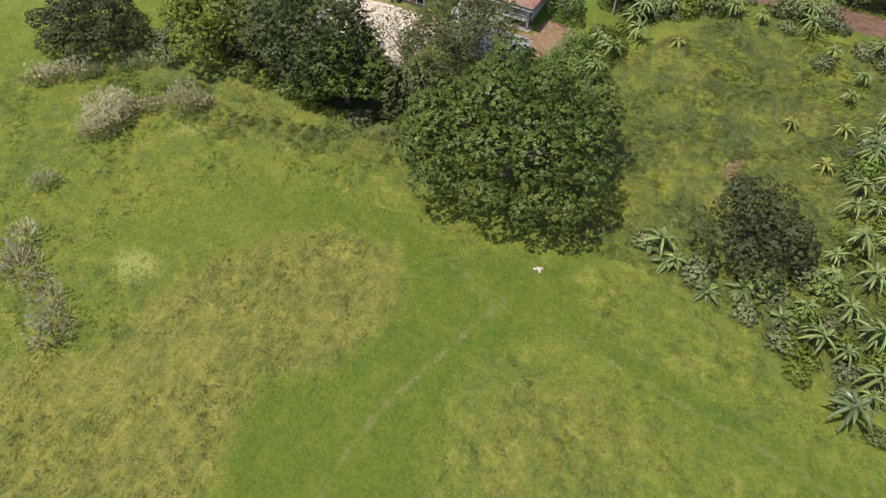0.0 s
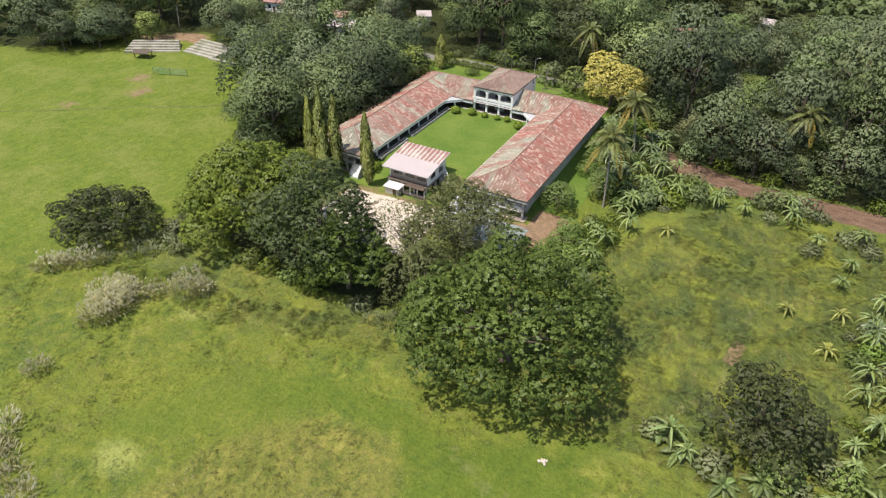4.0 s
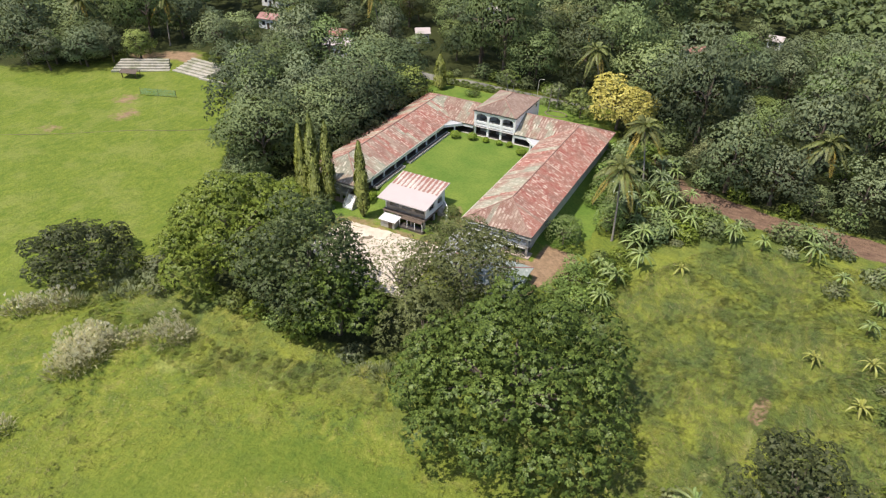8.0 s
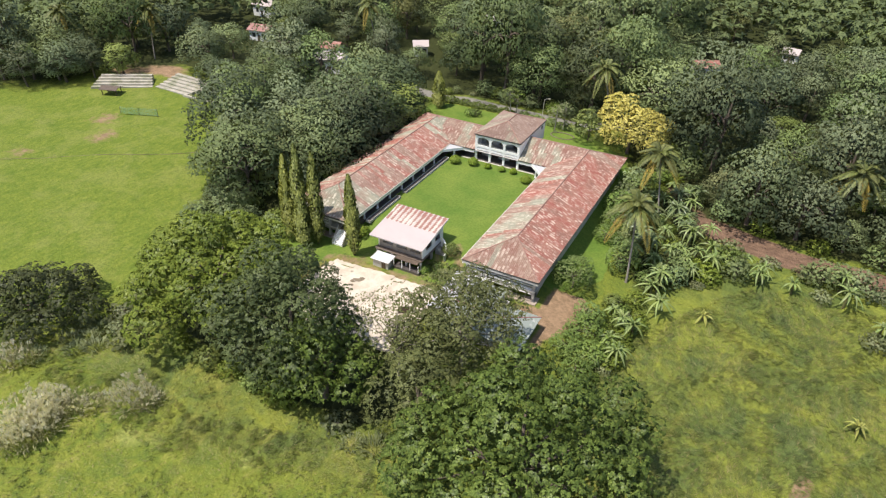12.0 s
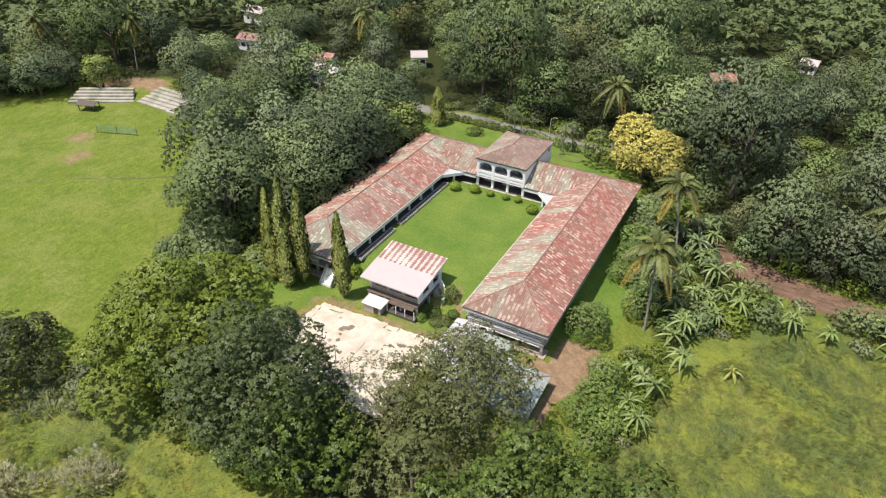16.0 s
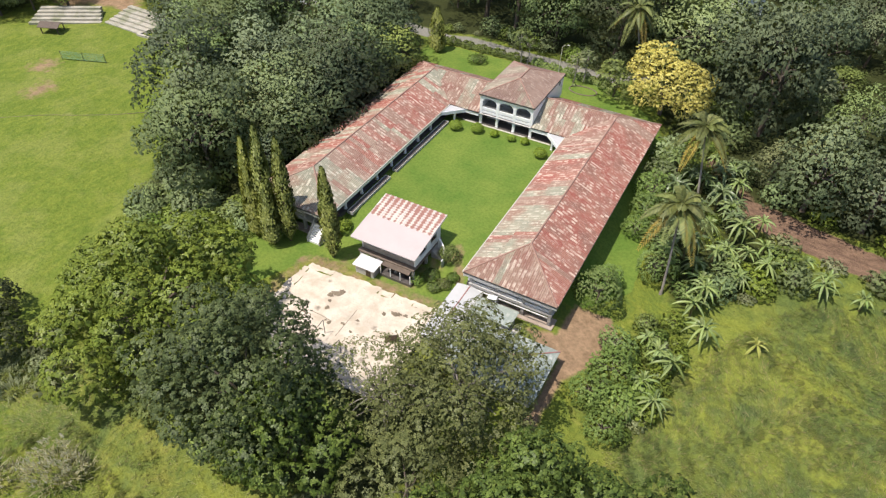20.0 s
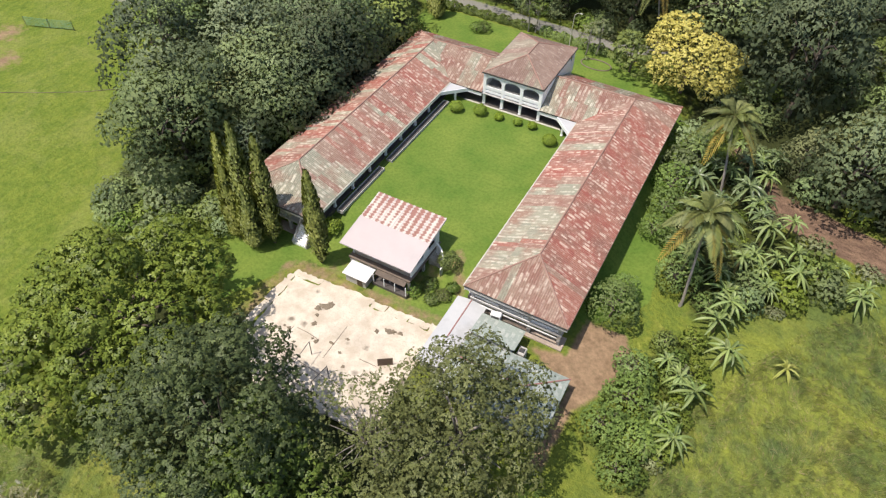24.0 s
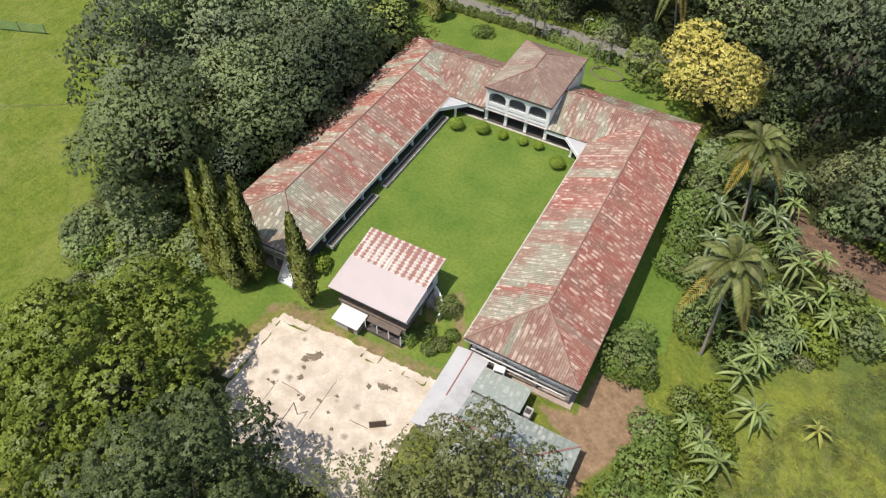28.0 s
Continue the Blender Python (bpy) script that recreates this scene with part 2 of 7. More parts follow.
LEAF = dict(
    big=leaf_material("broad_leaf_mid_green", (0.036, 0.056, 0.014), (0.090, 0.134, 0.026), (0.225, 0.285, 0.062), vary=0.12, gloss=0.42, shine=0.2),
    light=leaf_material("broad_leaf_light_green", (0.070, 0.100, 0.017), (0.152, 0.202, 0.031), (0.280, 0.322, 0.056), vary=0.12, gloss=0.42, shine=0.2),
    dark=leaf_material("broad_leaf_dark_green", (0.038, 0.054, 0.022), (0.086, 0.114, 0.042), (0.156, 0.188, 0.066), vary=0.1),
    dusky=leaf_material("dusky_leaf", (0.040, 0.050, 0.022), (0.072, 0.086, 0.033), (0.126, 0.138, 0.052), vary=0.1),
    # the two forest greens carry extra blue that stands for haze over the woods
    forest=leaf_material("forest_leaf", (0.120, 0.160, 0.068), (0.194, 0.246, 0.100), (0.268, 0.324, 0.126), vary=0.75, speck=0.25, shine=0.1),
    forest_dark=leaf_material("forest_leaf_dark", (0.096, 0.125, 0.068), (0.154, 0.190, 0.098), (0.217, 0.258, 0.126), vary=0.75, speck=0.25, shine=0.1),
    forest_fresh=leaf_material("forest_leaf_fresh", (0.140, 0.188, 0.054), (0.215, 0.268, 0.076), (0.285, 0.340, 0.100), vary=0.6, speck=0.25, shine=0.1),
    olive=leaf_material("olive_leaf", (0.070, 0.084, 0.030), (0.132, 0.150, 0.050), (0.220, 0.232, 0.080), vary=0.2),
    olive_wood=leaf_material("wood_edge_leaf", (0.135, 0.144, 0.062), (0.205, 0.216, 0.086), (0.27, 0.28, 0.112), vary=0.7, speck=0.25, shine=0.1),
    fresh=leaf_material("fresh_compound_leaf", (0.112, 0.172, 0.050), (0.192, 0.272, 0.074), (0.285, 0.368, 0.104), vary=0.3, speck=0.4, through_light=0.25),
    yellow=leaf_material("yellow_blossom", (0.34, 0.33, 0.07), (0.60, 0.53, 0.13), (0.74, 0.67, 0.24), vary=0.1),
    cypress=leaf_material("cypress_spray", (0.085, 0.105, 0.026), (0.165, 0.190, 0.044), (0.290, 0.300, 0.075), patch=0.9, vary=0.3),
    shrub=leaf_material("shrub_leaf", (0.092, 0.140, 0.030), (0.168, 0.228, 0.050), (0.265, 0.322, 0.076), vary=0.7),
    bush=leaf_material("clipped_bush_leaf", (0.150, 0.230, 0.022), (0.275, 0.370, 0.038), (0.390, 0.460, 0.066), vary=0.3),
    grey=leaf_material("grey_green_leaf", (0.150, 0.180, 0.080), (0.212, 0.238, 0.108), (0.290, 0.305, 0.150), vary=0.5),
    banana=leaf_material("banana_leaf", (0.125, 0.178, 0.055), (0.195, 0.255, 0.082), (0.300, 0.345, 0.125), gloss=0.4, vary=0.6),
    banana_dark=leaf_material("banana_leaf_dark", (0.085, 0.120, 0.050), (0.140, 0.185, 0.075), (0.225, 0.270, 0.110), gloss=0.35, vary=0.4, shine=0.4),
    banana_pale=leaf_material("banana_leaf_yellowing", (0.19, 0.21, 0.05), (0.29, 0.30, 0.075), (0.40, 0.385, 0.11), gloss=0.4, vary=0.4),
    palm=leaf_material("palm_frond", (0.105, 0.128, 0.040), (0.178, 0.194, 0.060), (0.285, 0.280, 0.092), vary=0.5),
    palm_old=leaf_material("palm_frond_yellowing", (0.26, 0.20, 0.04), (0.40, 0.30, 0.06), (0.48, 0.38, 0.10), vary=0.3),
    plume=leaf_material("grass_plume", (0.54, 0.51, 0.44), (0.70, 0.68, 0.61), (0.82, 0.80, 0.75), through_light=0.4, vary=0.3),
    reed=leaf_material("reed_blade", (0.23, 0.225, 0.11), (0.32, 0.30, 0.165), (0.42, 0.39, 0.235), vary=0.4),
)

# grass: the field, the worn mown tracks, dry patches, lawns, bare earth and forest floor, the last with shade painted
# in
def grass_colour(nt):
    big = noise_tex(nt, 0.045, 3)
    wide = noise_tex(nt, 0.12, 5, 0.6, swirl=1.6)
    med = math_n(nt, "ADD", math_n(nt, "MULTIPLY", noise_tex(nt, 0.55, 4, 0.6, swirl=1.0), 0.5), math_n(nt, "MULTIPLY", wide, 0.5))
    fine = noise_tex(nt, 2.2, 4, 0.7)
    c = ramp(nt, med, [(0.38, (0.106, 0.150, 0.034)), (0.47, (0.150, 0.192, 0.034)), (0.55, (0.194, 0.222, 0.036)), (0.63, (0.275, 0.278, 0.062))])
    c = mixc(nt, step_n(nt, big, 0.42, 0.62), c, mixc(nt, 0.45, c, (0.215, 0.235, 0.036)))
    dead = step_n(nt, noise_tex(nt, 0.3, 5, 0.65, swirl=0.8), 0.55, 0.68)
    c = mixc(nt, math_n(nt, "MULTIPLY", dead, 0.3), c, (0.27, 0.235, 0.085))
    # rank meadow: grey green swathes with yellowing streaks
    rank = nd(nt, "ShaderNodeAttribute", attribute_name="rank")
    sw = noise_tex(nt, 0.22, 5, 0.62, pos_socket(nt, (1, 0.6, 1), 0.6), swirl=1.2)
    r = ramp(nt, sw, [(0.30, (0.100, 0.134, 0.042)), (0.44, (0.128, 0.160, 0.040)), (0.55, (0.164, 0.188, 0.039)), (0.68, (0.248, 0.248, 0.056))])
    weeds = noise_tex(nt, 0.8, 6, 0.72, swirl=0.6)
    r = mixc(nt, math_n(nt, "MULTIPLY", step_n(nt, weeds, 0.50, 0.62), 0.4), r, (0.165, 0.205, 0.065))
    r = mixc(nt, math_n(nt, "MULTIPLY", step_n(nt, weeds, 0.46, 0.36), 0.35), r, (0.085, 0.130, 0.028))
    glow = step_n(nt, noise_tex(nt, 0.09, 5, 0.6, swirl=1.5), 0.5, 0.66)
    r = mixc(nt, math_n(nt, "MULTIPLY", glow, 0.7), r, (0.285, 0.300, 0.048))
    return mixc(nt, rank.outputs["Fac"], c, r), fine, med, big


def make_ground_material():
    m, nt, b, out = mat_new("field_ground")
    c, fine, med, big = grass_colour(nt)
    c = mixc(nt, 1.0, c, (0.94, 0.96, 0.90), "MULTIPLY")
    edge = math_n(nt, "MULTIPLY", math_n(nt, "SUBTRACT", noise_tex(nt, 0.6, 5, 0.65), 0.5), 0.9)

    def mask(name, lo=0.35, hi=0.65):
        a = nd(nt, "ShaderNodeAttribute", attribute_name=name)
        return step_n(nt, math_n(nt, "ADD", a.outputs["Fac"], edge), lo, hi)
    blot = math_n(nt, "ADD", math_n(nt, "MULTIPLY", noise_tex(nt, 1.1, 4, 0.65, pos_socket(nt, (1, 0.45, 1), 0.5)), 0.55), math_n(nt, "MULTIPLY", med, 0.45))
    pasture = mixc(nt, step_n(nt, blot, 0.38, 0.62), (0.112, 0.166, 0.022), (0.200, 0.238, 0.036))
    pasture = mixc(nt, math_n(nt, "MULTIPLY", step_n(nt, noise_tex(nt, 0.11, 6, 0.7), 0.48, 0.62), 0.45), pasture, (0.265, 0.275, 0.075))
    c = mixc(nt, mask("pasture", 0.2, 0.8), c, pasture)
    c = mixc(nt, math_n(nt, "MULTIPLY", mask("dry", 0.2, 0.9), 0.6), c, mixc(nt, step_n(nt, blot, 0.40, 0.60), (0.110, 0.132, 0.026), (0.335, 0.285, 0.075)))
    c = mixc(nt, math_n(nt, "MULTIPLY", mask("mown", 0.25, 0.75), 0.75), c, mixc(nt, step_n(nt, blot, 0.35, 0.65), (0.085, 0.135, 0.018), (0.145, 0.188, 0.026)))
    c = mixc(nt, math_n(nt, "MULTIPLY", mask("pale", 0.2, 0.9), 0.75), c, (0.34, 0.36, 0.10))
    c = mixc(nt, mask("lawn", 0.45, 0.55), c, mixc(nt, step_n(nt, noise_tex(nt, 0.16, 5, 0.65), 0.35, 0.65), (0.108, 0.180, 0.029), (0.172, 0.230, 0.042)))
    c = mixc(nt, math_n(nt, "MULTIPLY", mask("worn"), 0.6), c, (0.27, 0.25, 0.11))
    c = mixc(nt, mask("lane"), c, mixc(nt, fine, (0.20, 0.19, 0.16), (0.32, 0.30, 0.26)))
    c = mixc(nt, mask("road"), c, mixc(nt, step_n(nt, noise_tex(nt, 0.9, 6, 0.7, pos_socket(nt, (0.35, 1, 1), 0.1)), 0.32, 0.68), (0.125, 0.076, 0.054), (0.285, 0.180, 0.118)))
    c = mixc(nt, mask("earth"), c, mixc(nt, step_n(nt, noise_tex(nt, 0.8, 6, 0.7), 0.3, 0.7), (0.21, 0.137, 0.082), (0.37, 0.247, 0.15)))
    # humus, coloured extra dark so gaps under the trees look shaded
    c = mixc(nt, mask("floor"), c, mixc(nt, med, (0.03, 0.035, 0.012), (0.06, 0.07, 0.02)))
    c = mixc(nt, math_n(nt, "MULTIPLY", step_n(nt, fine, 0.42, 0.66), 0.55), c, mixc(nt, 1.0, c, (0.5, 0.55, 0.5), "MULTIPLY"))
    nt.links.new(c, b.inputs["Base Color"])
    b.inputs["Roughness"].default_value = 0.9
    b.inputs["Specular IOR Level"].default_value = 0.15
    calm = math_n(nt, "SUBTRACT", 1.0, math_n(nt, "MAXIMUM", math_n(nt, "MULTIPLY", mask("lawn", 0.45, 0.55), 0.92), math_n(nt, "MULTIPLY", mask("earth"), 0.8)))
    tuss = math_n(nt, "ADD", math_n(nt, "MULTIPLY", math_n(nt, "SUBTRACT", fine, 0.5), 0.75), math_n(nt, "SUBTRACT", noise_tex(nt, 0.95, 5, 0.62), 0.5))
    bump_n(nt, b, math_n(nt, "MULTIPLY", tuss, calm), 0.7, 0.45)
    return m


ground_mat = make_ground_material()


def make_tuft_material():
    m, nt, b, out = mat_new("tall_grass_blades")
    c, fine, med, big = grass_colour(nt)
    g = nt.nodes.new("ShaderNodeNewGeometry")
    v = nd(nt, "ShaderNodeHueSaturation", {"Color": c})
    nt.links.new(math_n(nt, "ADD", 0.8, math_n(nt, "MULTIPLY", g.outputs["Random Per Island"], 0.95)), v.inputs["Value"])
    dry = nd(nt, "ShaderNodeAttribute", attribute_name="dry")
    tan = mixc(nt, g.outputs["Random Per Island"], (0.13, 0.15, 0.04), (0.42, 0.36, 0.12))
    straw = mixc(nt, step_n(nt, g.outputs["Random Per Island"], 0.9, 0.92), v.outputs[0], (0.34, 0.29, 0.12))
    straw = mixc(nt, math_n(nt, "MULTIPLY", step_n(nt, math_n(nt, "ADD", dry.outputs["Fac"], math_n(nt, "SUBTRACT", noise_tex(nt, 0.5, 4), 0.5)), 0.3, 0.9), 0.7), straw, tan)
    nt.links.new(straw, b.inputs["Base Color"])
    b.inputs["Roughness"].default_value = 0.7
    tr = nt.nodes.new("ShaderNodeBsdfTranslucent")
    nt.links.new(straw, tr.inputs[0])
    mx = nd(nt, "ShaderNodeMixShader", {0: 0.35})
    nt.links.new(b.outputs[0], mx.inputs[1])
    nt.links.new(tr.outputs[0], mx.inputs[2])
    nt.links.new(mx.outputs[0], out.inputs[0])
    return m


tuft_mat = make_tuft_material()

# ---- mesh helpers ----
def mesh_np(name, verts, faces, material, smooth=False):
    """A mesh from numpy arrays; every face has the same number of corners."""
    me = bpy.data.meshes.new(name)
    verts, faces = np.asarray(verts, np.float32), np.asarray(faces, np.int32)
    k = faces.shape[1]
    me.vertices.add(len(verts))
    me.vertices.foreach_set("co", verts.ravel())
    me.loops.add(faces.size)
    me.loops.foreach_set("vertex_index", faces.ravel())
    me.polygons.add(len(faces))
    me.polygons.foreach_set("loop_start", np.arange(0, faces.size, k, dtype=np.int32))
    me.polygons.foreach_set("loop_total", np.full(len(faces), k, np.int32))
    if smooth:
        me.polygons.foreach_set("use_smooth", np.ones(len(faces), bool))
    me.materials.append(material)
    me.update(calc_edges=True)
    return me


def part(name, bm, material, parent=None, label=""):
    """Links a bmesh (or a mesh) as one object under a thing."""
    if isinstance(bm, bmesh.types.BMesh):
        me = bpy.data.meshes.new(name)
        bm.to_mesh(me)
        bm.free()
        me.materials.append(material)
    else:
        me = bm
    ob = new(name, me)
    if parent is not None:
        ob.parent = parent
    if label:
        tagged(ob, label)
    return ob


def thing(name, at, label, category, group="", kind="", turn=0.0):
    e = new(name)
    e.empty_display_size = 0.5
    e.matrix_world = pose(*at, 0, 0, turn)
    return tagged(e, label, category, group, kind)


def add_box(bm, x0, x1, y0, y1, z0, z1):
    vs = [bm.verts.new(p) for p in ((x0, y0, z0), (x1, y0, z0), (x1, y1, z0), (x0, y1, z0), (x0, y0, z1), (x1, y0, z1), (x1, y1, z1), (x0, y1, z1))]
    for q in ((3, 2, 1, 0), (4, 5, 6, 7), (0, 1, 5, 4), (1, 2, 6, 5), (2, 3, 7, 6), (3, 0, 4, 7)):
        bm.faces.new([vs[i] for i in q])
    return vs


def box_bm(*boxes, bevel=0.0):
    bm = bmesh.new()
    for b in boxes:
        add_box(bm, *b)
    if bevel:
        bmesh.ops.bevel(bm, geom=bm.edges[:], offset=bevel, segments=1, affect="EDGES")
    return bm


def tube_np(points, radii, sides=7):
    """Vertices and quads of a tapered tube along points."""
    pts = np.array(points, float)
    n = len(pts)
    tan = np.gradient(pts, axis=0)
    tan /= np.linalg.norm(tan, axis=1)[:, None] + 1e-9
    ref = np.array([0.3, 1.0, 0.1])
    a = np.cross(tan, ref)
    a /= np.linalg.norm(a, axis=1)[:, None] + 1e-9
    b = np.cross(tan, a)
    ang = np.linspace(0, 2 * np.pi, sides, endpoint=False)
    r = np.array(radii)[:, None, None]
    v = pts[:, None, :] + r * (np.cos(ang)[None, :, None] * a[:, None, :] + np.sin(ang)[None, :, None] * b[:, None, :])
    i = np.arange(n - 1)[:, None] * sides
    j = np.arange(sides)[None, :]
    f = np.stack([i + j, i + (j + 1) % sides, i + sides + (j + 1) % sides, i + sides + j], -1).reshape(-1, 4)
    return v.reshape(-1, 3), f


def join_np(pieces):
    vs, fs, o = [], [], 0
    for v, f in pieces:
        vs.append(v)
        fs.append(np.asarray(f) + o)
        o += len(v)
    return np.concatenate(vs), np.concatenate(fs)


def leaves_np(rng, c, nrm, size, aspect=0.5, along=None, tri=False):
    """A folded leaf at each centre c, facing nrm (a diamond, or a plain triangle for far ones); along: the way it points."""
    n = len(c)
    nrm = nrm / (np.linalg.norm(nrm, axis=1)[:, None] + 1e-9)
    t = np.cross(nrm, np.cross(along, nrm)) if along is not None else np.cross(nrm, rng.normal(size=(n, 3)))
    t /= np.linalg.norm(t, axis=1)[:, None] + 1e-9
    b = np.cross(nrm, t)
    s = size[:, None]
    fold = nrm * s * 0.12
    if tri:
        v = np.stack([c - t * s * 0.35 - b * s * aspect * 0.55, c + t * s * 0.6 - fold, c - t * s * 0.35 + b * s * aspect * 0.55], 1).reshape(-1, 3)
        return v, np.arange(3 * n).reshape(n, 3)
    v = np.stack([c - t * s * 0.5, c - b * s * aspect * 0.5 + fold, c + t * s * 0.5 - fold, c + b * s * aspect * 0.5 + fold], 1).reshape(-1, 3)
    return v, np.arange(4 * n).reshape(n, 4)


def unit_dirs(rng, n, zmin=-1.0):
    z = rng.uniform(zmin, 1, n)
    a = rng.uniform(0, 2 * np.pi, n)
    r = np.sqrt(np.maximum(0, 1 - z * z))
    return np.stack([r * np.cos(a), r * np.sin(a), z], 1)


def crown_np(rng, lobes, clump_r, clumps, per, leaf, aspect=0.55, zmin=-0.45, flat=0.75, core=46, tri=False, gap=1.35, whorl=6, whole=0.0, core_tone=0.0):
    """Sprays spaced apart over the outside of several lobes (cx, cy, cz, rx, ry, rz), each a dome of leaf whorls, over
    a few inner leaves that a core_tone of 0 darkens like shade.
    Gives vertices, faces, and a tone and a normal for each vertex."""
    lob = np.array(lobes, float)
    area = np.array([(l[3] * l[4] + l[3] * l[5] + l[4] * l[5]) for l in lob])
    n = clumps * 5
    pick = rng.choice(len(lob), n, p=area / area.sum())
    d = unit_dirs(rng, n, zmin)
    cen = lob[pick, :3] + d * lob[pick, 3:] * rng.uniform(0.86, 1.05, n)[:, None]
    keep = np.ones(n, bool)
    for k, l in enumerate(lob):
        keep &= ((((cen - l[:3]) / l[3:]) ** 2).sum(1) > 0.8) | (pick == k)
    cen, d, pick = cen[keep], d[keep], pick[keep]
    cr = clump_r * rng.uniform(0.6, 1.4, len(cen))
    got = []
    for i in range(len(cen)):
        if len(got) >= clumps:
            break
        if not got or (((cen[got] - cen[i]) ** 2).sum(1) > (gap * 0.5 * (cr[got] + cr[i])) ** 2).all():
            got.append(i)
    cen, d, cr, pick = cen[got], d[got], cr[got], pick[got]
    m = len(cen)
    rosettes = max(1, per // whorl)
    ci = np.repeat(np.arange(m), rosettes)
    ax = unit_dirs(rng, len(ci), -0.25) + 0.75 * d[ci] + np.array([0, 0, 0.25])
    ax /= np.linalg.norm(ax, axis=1)[:, None]
    p0 = cen[ci] + ax * cr[ci, None] * np.array([1, 1, flat]) * rng.uniform(0.72, 1.04, len(ci))[:, None]
    ax = ax + np.array([0, 0, 0.55]) + rng.normal(size=ax.shape) * 0.18
    ax /= np.linalg.norm(ax, axis=1)[:, None]
    ri = np.repeat(np.arange(len(ci)), whorl)
    out = rng.normal(size=(len(ri), 3))
    out -= ax[ri] * (out * ax[ri]).sum(1)[:, None]
    out /= np.linalg.norm(out, axis=1)[:, None] + 1e-9
    size = leaf * rng.uniform(0.65, 1.25, len(ri))
    p = p0[ri] + out * size[:, None] * 0.45 + ax[ri] * rng.uniform(-0.12, 0.1, len(ri))[:, None] * leaf
    nr = ax[ri] + out * rng.uniform(0.1, 0.7, len(ri))[:, None]
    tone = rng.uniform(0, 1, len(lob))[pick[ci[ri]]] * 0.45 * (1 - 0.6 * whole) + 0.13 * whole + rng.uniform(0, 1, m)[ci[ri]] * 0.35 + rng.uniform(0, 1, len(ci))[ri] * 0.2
    local = d[ci[ri]] * 0.55 + ax[ri] * 0.6 + (nr - ax[ri]) * 0.45
    heart = lob[:, :3].mean(0)
    away = (p - heart) / (np.abs(p - heart).max(0) + 1e-9)
    away /= np.linalg.norm(away, axis=1)[:, None] + 1e-9
    dome = local * (1 - 0.8 * whole) + away * whole
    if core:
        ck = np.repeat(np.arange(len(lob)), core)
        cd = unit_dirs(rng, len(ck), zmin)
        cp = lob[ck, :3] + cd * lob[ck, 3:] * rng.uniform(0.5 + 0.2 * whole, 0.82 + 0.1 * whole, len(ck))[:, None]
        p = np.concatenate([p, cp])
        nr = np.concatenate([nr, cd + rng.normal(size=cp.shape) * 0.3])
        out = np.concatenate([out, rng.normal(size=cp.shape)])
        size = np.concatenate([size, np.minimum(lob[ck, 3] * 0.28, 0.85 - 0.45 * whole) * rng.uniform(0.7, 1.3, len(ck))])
        # a core_tone of 0 colours inner leaves darkest, as shade between the sprays
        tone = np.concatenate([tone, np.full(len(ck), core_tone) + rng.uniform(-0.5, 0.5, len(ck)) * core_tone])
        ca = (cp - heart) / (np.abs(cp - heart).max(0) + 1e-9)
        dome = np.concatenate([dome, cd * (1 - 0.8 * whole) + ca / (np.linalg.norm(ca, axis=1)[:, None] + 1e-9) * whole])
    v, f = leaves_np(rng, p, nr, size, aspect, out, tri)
    dome /= np.linalg.norm(dome, axis=1)[:, None] + 1e-9
    k = 3 if tri else 4
    return v, f, np.repeat(tone, k), np.repeat(dome, k, axis=0)


def boughs(seed, lobes, r, gap=1.5, zmin=-0.35):
    """Breaks a crown's lobes up into many smaller rounded boughs, with the lobes themselves, shrunk, behind them."""
    rng = np.random.default_rng(seed)
    lob = np.array(lobes, float)
    area = np.array([(l[3] * l[4] + l[3] * l[5] + l[4] * l[5]) for l in lob])
    n = 1500
    pick = rng.choice(len(lob), n, p=area / area.sum())
    cen = lob[pick, :3] + unit_dirs(rng, n, zmin) * lob[pick, 3:] * rng.uniform(0.66, 0.98, n)[:, None]
    size = r * rng.uniform(0.55, 1.35, n)
    got = []
    for i in range(n):
        deep = any((((cen[i] - l[:3]) / l[3:]) ** 2).sum() < 0.5 for k, l in enumerate(lob) if k != pick[i])
        if not deep and (not got or (((cen[got] - cen[i]) ** 2).sum(1) > (gap * 0.5 * (size[got] + size[i])) ** 2).all()):
            got.append(i)
    return [(*cen[i], size[i], size[i] * rng.uniform(0.85, 1.15), size[i] * rng.uniform(0.65, 0.9)) for i in got]


def crown_part(v, f, tone, normals, mat, parent, name="crown"):
    me = mesh_np(name, v, f, LEAF[mat], True)
    me.normals_split_custom_set_from_vertices(normals.tolist())
    me.attributes.new("tone", "FLOAT", "POINT").data.foreach_set("value", tone.astype(np.float32))
    return part(name, me, LEAF[mat], parent)


